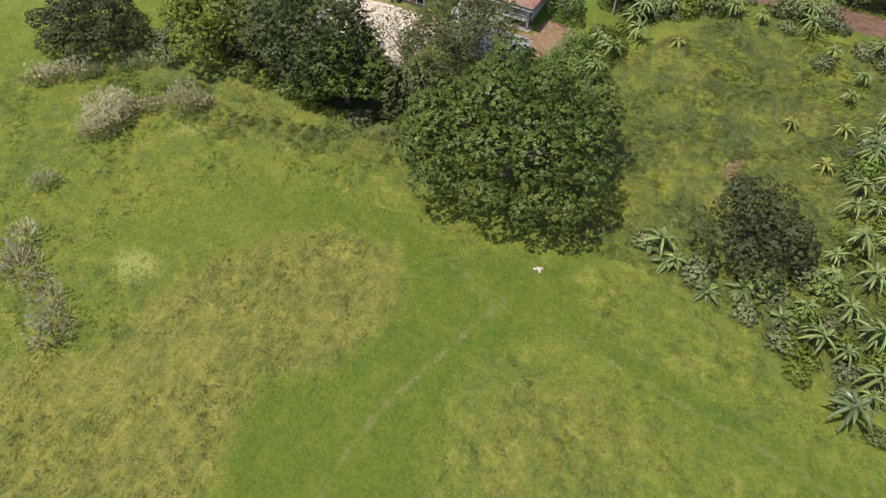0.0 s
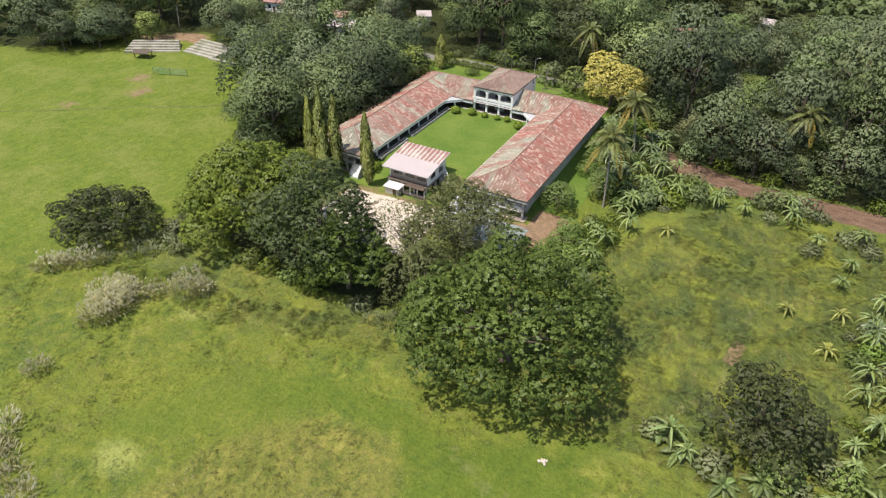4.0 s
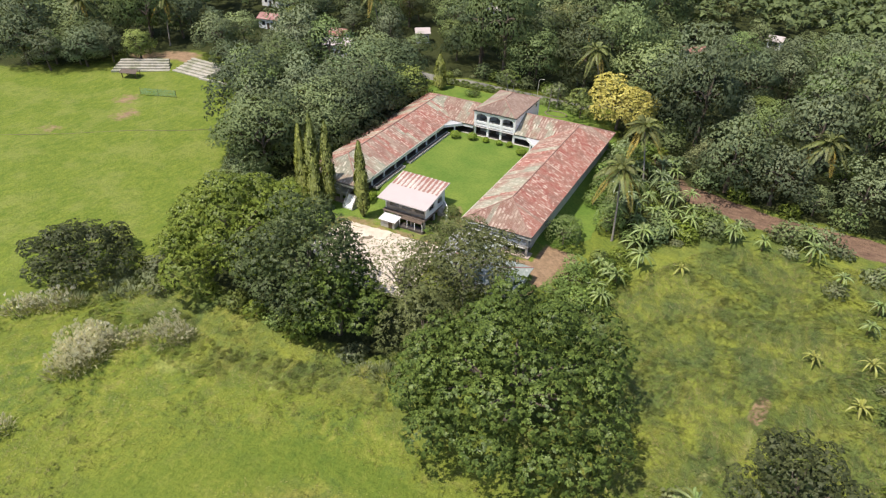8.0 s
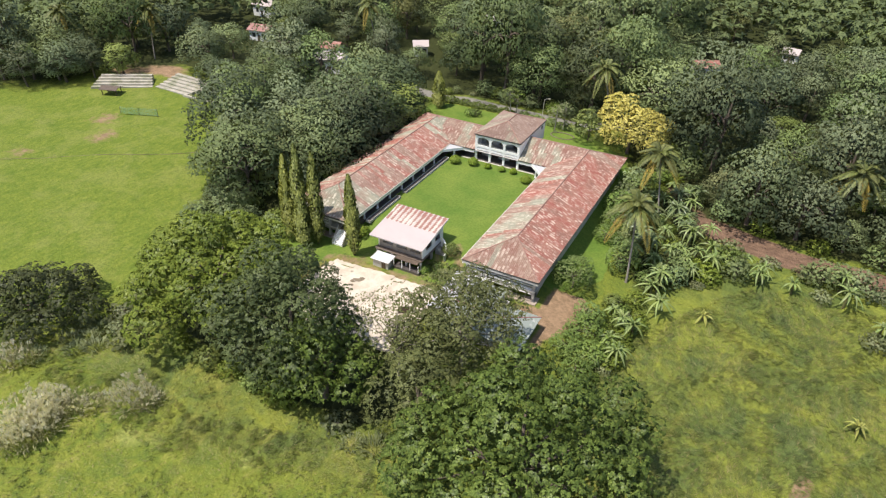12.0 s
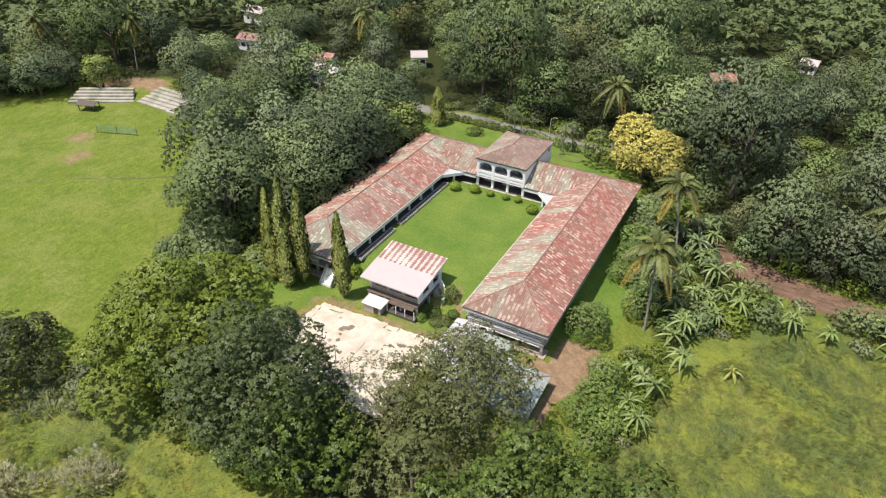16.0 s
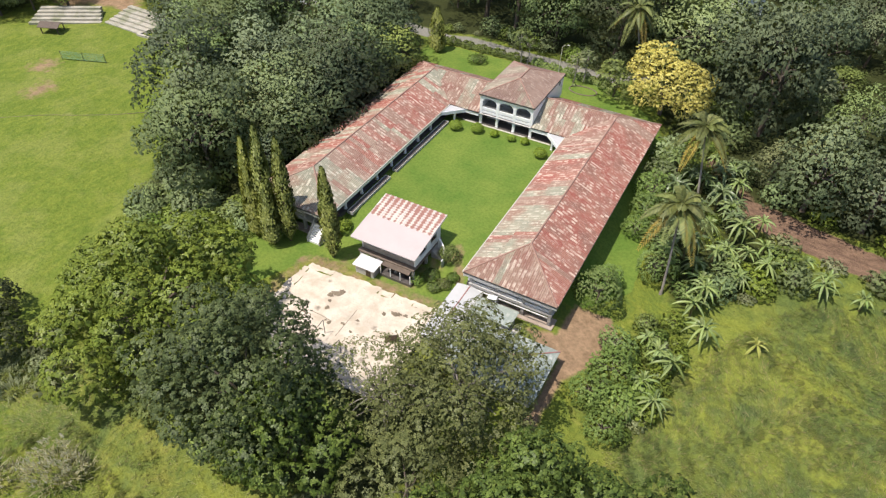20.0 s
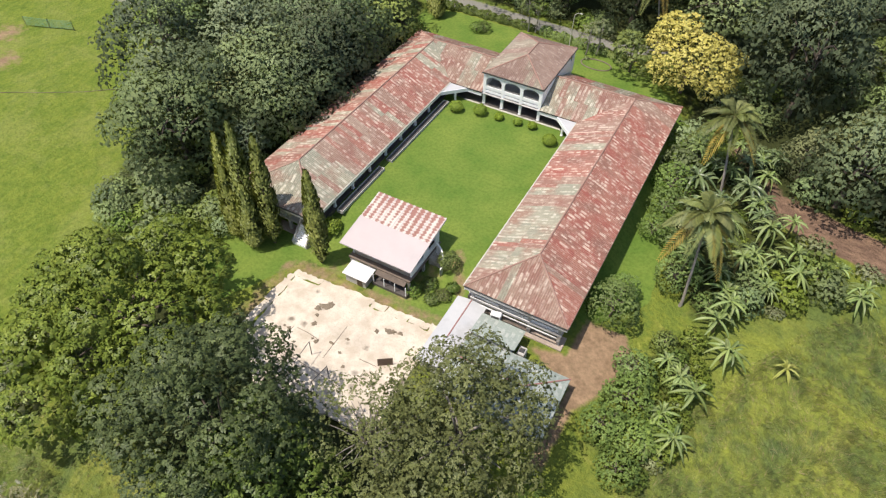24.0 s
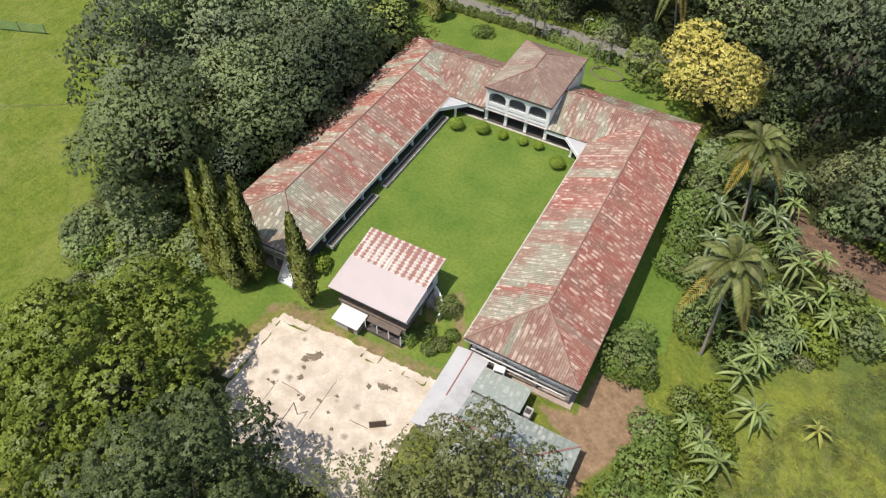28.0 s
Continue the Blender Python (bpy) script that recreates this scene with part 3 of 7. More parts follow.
def trunk_np(rng, h, r, lobes, limbs=5, base=-0.3, sides=7, reach=0.35):
    """A tapered leaning trunk with limbs that reach into the crown."""
    top = np.array([rng.uniform(-0.06, 0.06) * h, rng.uniform(-0.06, 0.06) * h, h])
    ts = np.linspace(0, 1, 6)
    mid = np.array([[t * top[0] + 0.03 * h * np.sin(3 * t), t * top[1], base + t * (h - base)] for t in ts])
    pieces = [tube_np(mid, r * (1.25 - 0.85 * ts) + 0.02, sides)]
    lob = np.array(lobes, float)
    for k in range(limbs):
        l = lob[k % len(lob)]
        t0 = rng.uniform(0.4, 0.85)
        s = np.array([t0 * top[0], t0 * top[1], base + t0 * (h - base)])
        e = l[:3] + unit_dirs(rng, 1, -0.1)[0] * l[3:] * reach
        k4 = np.linspace(0, 1, 5)
        path = s + (e - s) * k4[:, None] + np.array([0, 0, 1.0]) * (np.sin(k4 * np.pi) * 0.08 * h)[:, None]
        pieces.append(tube_np(path, r * 0.5 * (1.0 - 0.8 * k4) + 0.015, 5))
    return join_np(pieces)


def polyline_dist(px, py, pts):
    d = np.full(px.shape, 1e9)
    for (ax, ay), (bx, by) in zip(pts[:-1], pts[1:]):
        vx, vy = bx - ax, by - ay
        t = np.clip(((px - ax) * vx + (py - ay) * vy) / (vx * vx + vy * vy), 0, 1)
        d = np.minimum(d, np.hypot(px - ax - t * vx, py - ay - t * vy))
    return d


def inside(px, py, poly):
    c = np.zeros(px.shape, bool)
    for (ax, ay), (bx, by) in zip(poly, poly[1:] + poly[:1]):
        if ay != by:
            c ^= ((ay > py) != (by > py)) & (px < (bx - ax) * (py - ay) / (by - ay) + ax)
    return c


def smooth01(t):
    t = np.clip(t, 0, 1)
    return t * t * (3 - 2 * t)


def soft_poly(px, py, poly, w):
    """1 inside, falling to 0 over w metres."""
    d = polyline_dist(px, py, poly + poly[:1])
    return np.where(inside(px, py, poly), 0.5 + np.minimum(d / w, 0.5), 0.5 - np.minimum(d / w, 0.5))

# ---- ground ----
def rect01(x, y, x0, x1, y0, y1, w):
    f = lambda a: smooth01(a / w + 0.5)
    return f(x - x0) * f(x1 - x) * f(y - y0) * f(y1 - y)


def ground_z(x, y):
    x, y = np.asarray(x, float), np.asarray(y, float)
    z = -3.2 + 1.0 * smooth01((-x - 80) / 60) + 2.4 * smooth01((y - 110) / 60) * smooth01((-x - 20) / 30)
    z = z + 0.12 * np.sin(x * 0.21 + 1.3) * np.sin(y * 0.17) + 0.05 * np.sin(x * 0.9 + y * 0.35)
    a = rect01(x, y, -88, -31, 79, 108, 10)
    z = z * (1 - a) - 2.3 * a
    b = rect01(x, y, -86, -36, 102.5, 178, 7)
    z = z * (1 - b) + 0.0 * b
    return z


def gz(x, y):
    return float(ground_z(x, y))


PATH_GAP = [(-12, 51), (-6, 60), (-2, 64), (4, 74), (6, 94), (9, 100)]
TRACK = [(-14.5, 45), (-16, 40), (-17.8, 33), (-19.8, 26), (-20.6, 20), (-20.3, 14), (-17, 4)]
TRACK2 = [(-9.1, 45), (1.5, 42.3), (11.4, 41.3), (20.6, 39.9), (40, 37)]
DRY = [(-46.4, 38.5), (-39.7, 44.2), (-30.8, 45.5), (-26.4, 41.7), (-24.9, 36.9), (-27.5, 26), (-35.4, 21.7), (-33, 20.4), (-31.4, 14), (-29, 4), (-40, -8), (-75, 4), (-60.6, 9.6), (-52.4, 15.6), (-52.6, 23), (-49.6, 31.3)]
DRY2 = [(-12.7, 31.6), (-9.8, 38.1), (-3.7, 40.3), (2.6, 41), (8.4, 36.1), (6, 20), (-2, 12), (-12.1, 24.6)]
MOWN = [(-65, 30), (-59.5, 40.2), (-53.3, 47), (-44.5, 50.9), (-31.3, 50), (-23, 48), (-14, 53), (-8, 52), (-4, 47), (4, 45), (18, 43), (50, 38), (50, 33), (18, 38.5), (8.7, 40.5), (1.2, 42.4), (-6, 42.6), (-10.5, 40), (-14, 33), (-13, 22), (-5, 8), (-24, -4), (-31, 14), (-33, 21), (-27, 26), (-24.5, 37), (-26, 42), (-30.5, 46), (-40, 45), (-47, 39), (-54, 31), (-60, 26)]
PALE = [((-58, 26.5), 4.0), ((-70.3, 50.0), 2.2), ((-67.5, 51.2), 1.6), ((-54.6, 54.2), 1.5)]
PASTURE = [(-98, 61), (-92.5, 66), (-91.5, 78), (-94, 92), (-104, 98), (-124, 123), (-145, 140), (-196, 118), (-320, 70), (-320, -40), (-180, 0), (-115, 40)]
ROAD = [(-22, 152), (-17, 140), (-9, 137.5), (3, 134.8), (22, 134.5), (60, 133)]
LANE = [(-140, 178), (-110, 170), (-88, 167.5), (-66, 167), (-50, 166), (-42, 172), (-38, 185)]


MEADOW = [(-24, 58), (2, 58), (34, 46), (34, 134), (-6, 130), (-18, 114), (-25, 92)]
RANK_EDGE = [(-94, 60), (-66, 53), (-42, 58), (-33, 55), (-27, 62), (-42, 68), (-60, 64), (-86, 70)]


def tussocks(x, y, cell, seed):
    """Domed grass hummocks, one in each cell of a jittered grid."""
    i, j = np.floor(x / cell), np.floor(y / cell)
    best = np.zeros(np.shape(x))
    chance = lambda a, b, k: np.modf(np.abs(np.sin(a * 127.1 + b * 311.7 + k * 74.7 + seed) * 43758.5453))[0]
    for di in (-1, 0, 1):
        for dj in (-1, 0, 1):
            a, b = i + di, j + dj
            d2 = (x - (a + chance(a, b, 1)) * cell) ** 2 + (y - (b + chance(a, b, 2)) * cell) ** 2
            best = np.maximum(best, (0.35 + 0.65 * chance(a, b, 3)) * (1 - d2 / (0.85 * cell) ** 2))
    return best


def field_relief(x, y):
    wild = rect01(x, y, -112, 34, -6, 136, 6) * (1 - rect01(x, y, -90, -28, 76, 180, 6))
    wild = wild * (1 - 0.9 * soft_poly(x, y, MOWN, 5)) * (1 - soft_poly(x, y, PASTURE, 10)) * (1 - np.clip(1.6 - polyline_dist(x, y, ROAD) / 4, 0, 1))
    tall = 0.8 + 0.3 * np.maximum(soft_poly(x, y, MEADOW, 8), soft_poly(x, y, RANK_EDGE, 4))
    return 1.1 * wild * tall * (0.34 * tussocks(x, y, 3.1, 1.0) + 0.36 * tussocks(x, y, 1.5, 2.0) - 0.3)


def build_ground():
    def axis(lo, hi, step, far):
        core = np.arange(lo, hi + 0.01, step)
        out, s = [], step
        p = 0.0
        while p < far:
            s *= 1.22
            p += s
            out.append(p)
        out = np.array(out)
        return np.concatenate([lo - out[::-1], core, hi + out])
    xs, ys = axis(-112, 34, 0.52, 3000), axis(-6, 166, 0.52, 3000)
    X, Y = np.meshgrid(xs, ys)
    Z = ground_z(X, Y)
    Z = Z + field_relief(X, Y)
    nx, ny = len(xs), len(ys)
    i = (np.arange(ny - 1)[:, None] * nx + np.arange(nx - 1)[None, :]).ravel()
    f = np.stack([i, i + 1, i + 1 + nx, i + nx], 1)
    me = mesh_np("ground", np.stack([X.ravel(), Y.ravel(), Z.ravel()], 1), f, ground_mat, True)
    x, y = X.ravel(), Y.ravel()
    lines = lambda pts, w, soft: np.clip(1 - (polyline_dist(x, y, pts) - w) / soft, 0, 1)
    mown = np.maximum(soft_poly(x, y, MOWN, 4.5) * (1 - 0.45 * smooth01((-x - 30) / 25)), 0.8 * lines(PATH_GAP[:3], 0.6, 2.0))
    pale = np.maximum.reduce([np.clip(1.3 - np.hypot(x - p[0], (y - p[1]) * 1.4) / r, 0, 1) for p, r in PALE])
    worn = np.maximum.reduce([0.52 * lines(TRACK, 0.22, 0.7), 0.45 * lines(TRACK2, 0.3, 0.8), 0.55 * lines(PATH_GAP[1:], 0.25, 0.8), 0.4 * lines([(-22, 47), (-14, 43)], 1.0, 1.6), 0.5 * lines([(-173, 100), (-157, 113.3)], 0.5, 2.5), 0.42 * lines([(-163, 84), (-142, 99), (-120.6, 114)], 0.3, 0.9)])
    dry = np.maximum.reduce([soft_poly(x, y, DRY, 3), 0.55 * soft_poly(x, y, DRY2, 7), np.clip(1.2 - np.hypot(x + 63.1, y - 54) / 1.8, 0, 0.8)])
    pasture = soft_poly(x, y, PASTURE, 12)
    lawn = np.maximum.reduce([soft_poly(x, y, [(-86, 103), (-72, 103), (-72, 98), (-86, 92), (-76, 84), (-70, 96), (-48, 94.2), (-48, 104), (-33.5, 104), (-28, 112), (-31, 150), (-47, 162.5), (-90, 163.5), (-90, 150)], 1.0), soft_poly(x, y, [(-86, 92), (-71, 97), (-49, 97), (-49, 150), (-86, 150)], 1.0)])
    earth = np.maximum.reduce([0.9 * soft_poly(x, y, [(-39.5, 97.8), (-34.5, 98.6), (-34, 105), (-29, 105.5), (-26.5, 102), (-28.5, 97), (-31, 92), (-31.5, 84), (-33, 84), (-32.5, 94.6)], 1.4), 0.5 * lines([(-71.6, 84), (-71.2, 94.2), (-49.5, 95.0)], 0.8, 1.6), 0.45 * lines([(-66, 97), (-56, 97.2), (-53.5, 103)], 0.8, 2.0), 0.55 * lines([(-52.4, 105), (-49.5, 100.5)], 0.5, 1.2), 0.8 * soft_poly(x, y, [(-186, 134), (-166, 141), (-160, 139), (-152, 142), (-168, 150), (-184, 147)], 3), 0.8 * lines([(4.6, 80.4), (5.4, 84.4)], 0.65, 0.8), 0.62 * lines([(-151, 104), (-146, 108.5)], 1.6, 3.0), 0.6 * lines([(-157, 113.5), (-153.5, 117)], 1.4, 3.0), 0.5 * lines([(-160, 89), (-156, 93)], 1.4, 3.0), 0.6 * lines([(-24, 147.5), (-13, 147), (-4, 145.5)], 2.4, 2.5)])
    # floor: dark soil plus painted shade below trees, grove and thickets
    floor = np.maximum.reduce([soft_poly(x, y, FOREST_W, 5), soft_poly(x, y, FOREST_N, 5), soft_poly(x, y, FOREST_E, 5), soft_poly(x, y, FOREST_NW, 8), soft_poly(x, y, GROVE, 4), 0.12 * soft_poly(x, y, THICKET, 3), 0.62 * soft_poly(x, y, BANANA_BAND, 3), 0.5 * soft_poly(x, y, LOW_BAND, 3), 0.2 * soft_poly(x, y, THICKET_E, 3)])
    road = lines(ROAD, 2.8, 1.6)
    lane = lines(LANE, 1.5, 1.2)
    rank = np.maximum(soft_poly(x, y, MEADOW, 10), soft_poly(x, y, RANK_EDGE, 5))
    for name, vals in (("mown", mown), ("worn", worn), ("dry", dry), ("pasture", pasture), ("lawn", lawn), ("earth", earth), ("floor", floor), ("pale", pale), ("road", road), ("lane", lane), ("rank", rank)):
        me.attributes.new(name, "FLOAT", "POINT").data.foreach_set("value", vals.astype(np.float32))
    return tagged(new("ground", me), "rough green field with mown tracks and dry patches", "ground", kind="structure")


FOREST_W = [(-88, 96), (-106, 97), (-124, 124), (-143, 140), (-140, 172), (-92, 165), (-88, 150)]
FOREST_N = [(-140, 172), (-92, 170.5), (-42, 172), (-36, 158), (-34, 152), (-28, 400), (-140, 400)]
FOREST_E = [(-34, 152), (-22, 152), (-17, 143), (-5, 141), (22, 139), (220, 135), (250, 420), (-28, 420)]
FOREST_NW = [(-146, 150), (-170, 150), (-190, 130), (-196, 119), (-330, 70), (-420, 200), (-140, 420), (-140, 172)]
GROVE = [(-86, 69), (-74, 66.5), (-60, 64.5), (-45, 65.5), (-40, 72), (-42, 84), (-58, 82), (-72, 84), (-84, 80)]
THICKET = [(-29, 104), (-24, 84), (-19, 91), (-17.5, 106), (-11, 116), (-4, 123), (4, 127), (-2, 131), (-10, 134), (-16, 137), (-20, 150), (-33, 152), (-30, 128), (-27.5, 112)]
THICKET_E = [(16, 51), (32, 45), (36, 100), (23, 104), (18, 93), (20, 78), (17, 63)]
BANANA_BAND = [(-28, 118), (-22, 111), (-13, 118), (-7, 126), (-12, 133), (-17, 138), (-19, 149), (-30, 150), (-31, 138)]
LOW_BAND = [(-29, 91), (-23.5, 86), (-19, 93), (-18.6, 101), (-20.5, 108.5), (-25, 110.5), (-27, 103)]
ground = build_ground()

# ---- the house: four roofs round a court ----
XL0, XL1, XR0, XR1 = -84.0, -70.85, -48.21, -34.93
Y0, YB0, YB1 = 98.6, 136.86, 149.46
EAVE, RIDGE = 2.33, 5.2
XLR, XRR, YBR = (XL0 + XL1) / 2, (XR0 + XR1) / 2, (YB0 + YB1) / 2


def clip_poly(poly, clip):
    """Sutherland-Hodgman against a convex counter-clockwise polygon, in the plane."""
    out = poly
    for (ax, ay), (bx, by) in zip(clip, clip[1:] + clip[:1]):
        src, out = out, []
        side = lambda p: (bx - ax) * (p[1] - ay) - (by - ay) * (p[0] - ax)
        for p, q in zip(src, src[1:] + src[:1]):
            sp, sq = side(p), side(q)
            if sp >= 0:
                out.append(p)
            if (sp >= 0) != (sq >= 0):
                t = sp / (sp - sq)
                out.append((p[0] + t * (q[0] - p[0]), p[1] + t * (q[1] - p[1])))
        if len(out) < 3:
            return []
    return out


SHEET_CACHE = {}


def lay_sheets(roof, corners, choose, axis, width=0.86, course=3.75, ribs=3, lift=0.05):
    """Ribbed sheets on one slope. corners: eave start, eave end, then on round; the eave runs with the slope to its left."""
    P = [Vector(c) for c in corners]
    u = (P[1] - P[0]).normalized()
    n = u.cross(P[2] - P[0]).normalized()
    v = n.cross(u)
    flat = [((p - P[0]).dot(u), (p - P[0]).dot(v)) for p in P]
    us, vs = [p[0] for p in flat], [p[1] for p in flat]
    u0, umax, vmax = min(us), max(us), max(vs)
    cols, rows = math.ceil((umax - u0) / width), max(1, round(vmax / course))
    course = vmax / rows
    for i in range(cols):
        for j in range(rows):
            ou, ov = u0 + i * width, j * course
            length = min(course + 0.14, vmax - ov)
            polys = []
            for k in range(ribs * 2):
                a, b = k * width / (ribs * 2), (k + 1) * width / (ribs * 2)
                q = clip_poly([(ou + a, ov), (ou + b, ov), (ou + b, ov + length), (ou + a, ov + length)], flat)
                if q:
                    polys.append((k, [(s - ou, t - ov) for s, t in q]))
            if not polys:
                continue
            whole = len(polys) == ribs * 2 and all(len(q) == 4 and abs((q[2][1] - q[0][1]) - length) < 1e-4 for _, q in polys)
            key = (round(width, 3), round(length, 3), axis)
            mat_key = choose((ou - u0) / (umax - u0), ov / vmax) + axis
            me = SHEET_CACHE.get((key, mat_key)) if whole else None
            if me is None:
                bm = bmesh.new()
                for k, q in polys:
                    pts = []
                    for s, t in q:
                        rise = abs(((s / width * ribs) % 1.0) - 0.5) * 2
                        pts.append(bm.verts.new((s, t, lift + 0.075 * rise + 0.03 * (1 - t / course))))
                    if len(pts) > 2:
                        bm.faces.new(pts)
                bmesh.ops.remove_doubles(bm, verts=bm.verts[:], dist=0.0005)
                me = bpy.data.meshes.new("roof_sheet")
                bm.to_mesh(me)
                bm.free()
                me.materials.append(ROOF[mat_key])
                if whole:
                    SHEET_CACHE[(key, mat_key)] = me
            ob = new("roof_sheet", me)
            ob.parent = roof
            at = P[0] + u * ou + v * ov
            ob.matrix_basis = roof.matrix_world.inverted() @ Matrix(((u.x, v.x, n.x, at.x), (u.y, v.y, n.y, at.y), (u.z, v.z, n.z, at.z), (0, 0, 0, 1)))


def slab_planes(planes, depth=0.12):
    bm = bmesh.new()
    for c in planes:
        top = [bm.verts.new(p) for p in c]
        low = [bm.verts.new((p[0], p[1], p[2] - depth)) for p in c]
        bm.faces.new(top)
        bm.faces.new(low[::-1])
        for i in range(len(c)):
            k = (i + 1) % len(c)
            bm.faces.new((top[k], top[i], low[i], low[k]))
    bmesh.ops.recalc_face_normals(bm, faces=bm.faces[:])
    return bm


def cap_run(parent, a, b, material, r=0.13):
    a, b = np.array(a, float), np.array(b, float)
    v, f = tube_np([a + (b - a) * t for t in np.linspace(0, 1, 3)], [r] * 3, 6)
    return part("ridge_cap", mesh_np("ridge_cap", v, f, material), material, parent)


rng_roof = random.Random(5)


def chooser(weights, kinds=("red", "green", "brown")):
    """weights(u, v) gives shares of each kind of sheet; neighbouring sheets tend to match."""
    state = {"k": kinds[0], "left": 0}

    def pick(u, v):
        if state["left"] <= 0:
            w = weights(u, v)
            state["k"] = rng_roof.choices(kinds, w)[0]
            state["left"] = rng_roof.choice((1, 1, 2, 2, 4, 5))
        state["left"] -= 1
        return state["k"]
    return pick


def house_wing(name, label, planes, caps):
    w = thing(name, (0, 0, 0), label, "house", "wings of the courtyard house")
    roof = part("roof", slab_planes([[(p[0], p[1], p[2] - 0.02) for p in c] for c, _, _ in planes]), deck_mat, w, "rusted ribbed sheet roof")
    for c, weights, ax in planes:
        lay_sheets(roof, c, chooser(weights), ax)
    for a, b in caps:
        cap_run(roof, a, b, ridge_mat)
    return w


HF = (XR1 - XR0) / 2
HL = (XL1 - XL0) / 2
E, R = EAVE, RIDGE
right = house_wing("house_wing", "long house wing with a rusted red hipped sheet roof", [
    ([(XR0, YB0, E), (XR0, Y0, E), (XRR, Y0 + HF, R), (XRR, YBR, R)], lambda u, v: (0.5, 0.1, 0.4) if u < 0.62 else (0.15, 0.55, 0.3), "x"),
    ([(XR1, Y0, E), (XR1, YB1, E), (XRR, YBR, R), (XRR, Y0 + HF, R)], lambda u, v: (0.9, 0.0, 0.1), "x"),
    ([(XR0, Y0, E), (XR1, Y0, E), (XRR, Y0 + HF, R)], lambda u, v: (0.0, 0.04, 0.96), "y"),
], [((XRR, Y0 + HF, R + 0.08), (XRR, YBR, R + 0.08)), ((XR0, Y0, E + 0.1), (XRR, Y0 + HF, R + 0.08)), ((XR1, Y0, E + 0.1), (XRR, Y0 + HF, R + 0.08)), ((XR1, YB1, E + 0.1), (XRR, YBR, R + 0.08))])
left = house_wing("house_wing", "long house wing with a patchy red and green roof under trees", [
    ([(XL1, Y0, E), (XL1, YB0, E), (XLR, YBR, R), (XLR, Y0 + HL, R)], lambda u, v: (0.05, 0.45, 0.5) if u < 0.25 else (0.45, 0.14, 0.41) if u < 0.8 else (0.15, 0.35, 0.5), "x"),
    ([(XL0, YB1, E), (XL0, Y0, E), (XLR, Y0 + HL, R), (XLR, YBR, R)], lambda u, v: (0.45, 0.15, 0.4), "x"),
    ([(XL0, Y0, E), (XL1, Y0, E), (XLR, Y0 + HL, R)], lambda u, v: (0.0, 0.92, 0.08), "y"),
], [((XLR, Y0 + HL, R + 0.08), (XLR, YBR, R + 0.08)), ((XL0, Y0, E + 0.1), (XLR, Y0 + HL, R + 0.08)), ((XL1, Y0, E + 0.1), (XLR, Y0 + HL, R + 0.08)), ((XL0, YB1, E + 0.1), (XLR, YBR, R + 0.08))])
TX0, TX1, TY0, TY1, TE, TR = -64.9, -54.61, 137.26, 151.92, 5.9, 7.9
back = house_wing("house_wing", "back house wing with a brown and green roof behind the lawn", [
    ([(XL1, YB0, E), (TX0, YB0, E), (TX0, YBR, R), (XLR, YBR, R)], lambda u, v: (0.1, 0.4, 0.5), "y"),
    ([(TX1, YB0, E), (XR0, YB0, E), (XRR, YBR, R), (TX1, YBR, R)], lambda u, v: (0.02, 0.7, 0.28) if u < 0.45 else (0.1, 0.1, 0.8), "y"),
    ([(TX0, YB1, E), (XL0, YB1, E), (XLR, YBR, R), (TX0, YBR, R)], lambda u, v: (0.1, 0.35, 0.55), "y"),
    ([(XR1, YB1, E), (TX1, YB1, E), (TX1, YBR, R), (XRR, YBR, R)], lambda u, v: (0.1, 0.35, 0.55), "y"),
], [((XLR, YBR, R + 0.08), (TX0, YBR, R + 0.08)), ((TX1, YBR, R + 0.08), (XRR, YBR, R + 0.08))])


def wall_run(bm, axis, at, thick, a, b, z0, z1, holes=()):
    """A straight wall along x or y with rectangular openings (start, end, sill, head), as one welded shell."""
    ss = sorted({a, b, *[h[0] for h in holes], *[h[1] for h in holes]})
    zs = sorted({z0, z1, *[h[2] for h in holes], *[h[3] for h in holes]})
    made = {}

    def vert(s, d, z):
        if (s, d, z) not in made:
            made[s, d, z] = bm.verts.new((s, d, z) if axis == "x" else (d, s, z))
        return made[s, d, z]

    def solid(i, k):
        if not (0 <= i < len(ss) - 1 and 0 <= k < len(zs) - 1):
            return False
        s, z = (ss[i] + ss[i + 1]) / 2, (zs[k] + zs[k + 1]) / 2
        return not any(h[0] < s < h[1] and h[2] < z < h[3] for h in holes)
    d0, d1 = at, at + thick
    fs = []
    for i in range(len(ss) - 1):
        for k in range(len(zs) - 1):
            if not solid(i, k):
                continue
            s0, s1, lo, hi = ss[i], ss[i + 1], zs[k], zs[k + 1]
            for d in (d0, d1):
                fs.append(((s0, d, lo), (s1, d, lo), (s1, d, hi), (s0, d, hi)))
            for di, dk, q in ((-1, 0, ((s0, d0, lo), (s0, d1, lo), (s0, d1, hi), (s0, d0, hi))), (1, 0, ((s1, d0, lo), (s1, d1, lo), (s1, d1, hi), (s1, d0, hi))), (0, -1, ((s0, d0, lo), (s1, d0, lo), (s1, d1, lo), (s0, d1, lo))), (0, 1, ((s0, d0, hi), (s1, d0, hi), (s1, d1, hi), (s0, d1, hi)))):
                if not solid(i + di, k + dk):
                    fs.append(q)
    new_faces = [bm.faces.new([vert(*p) for p in q]) for q in fs]
    bmesh.ops.recalc_face_normals(bm, faces=new_faces)


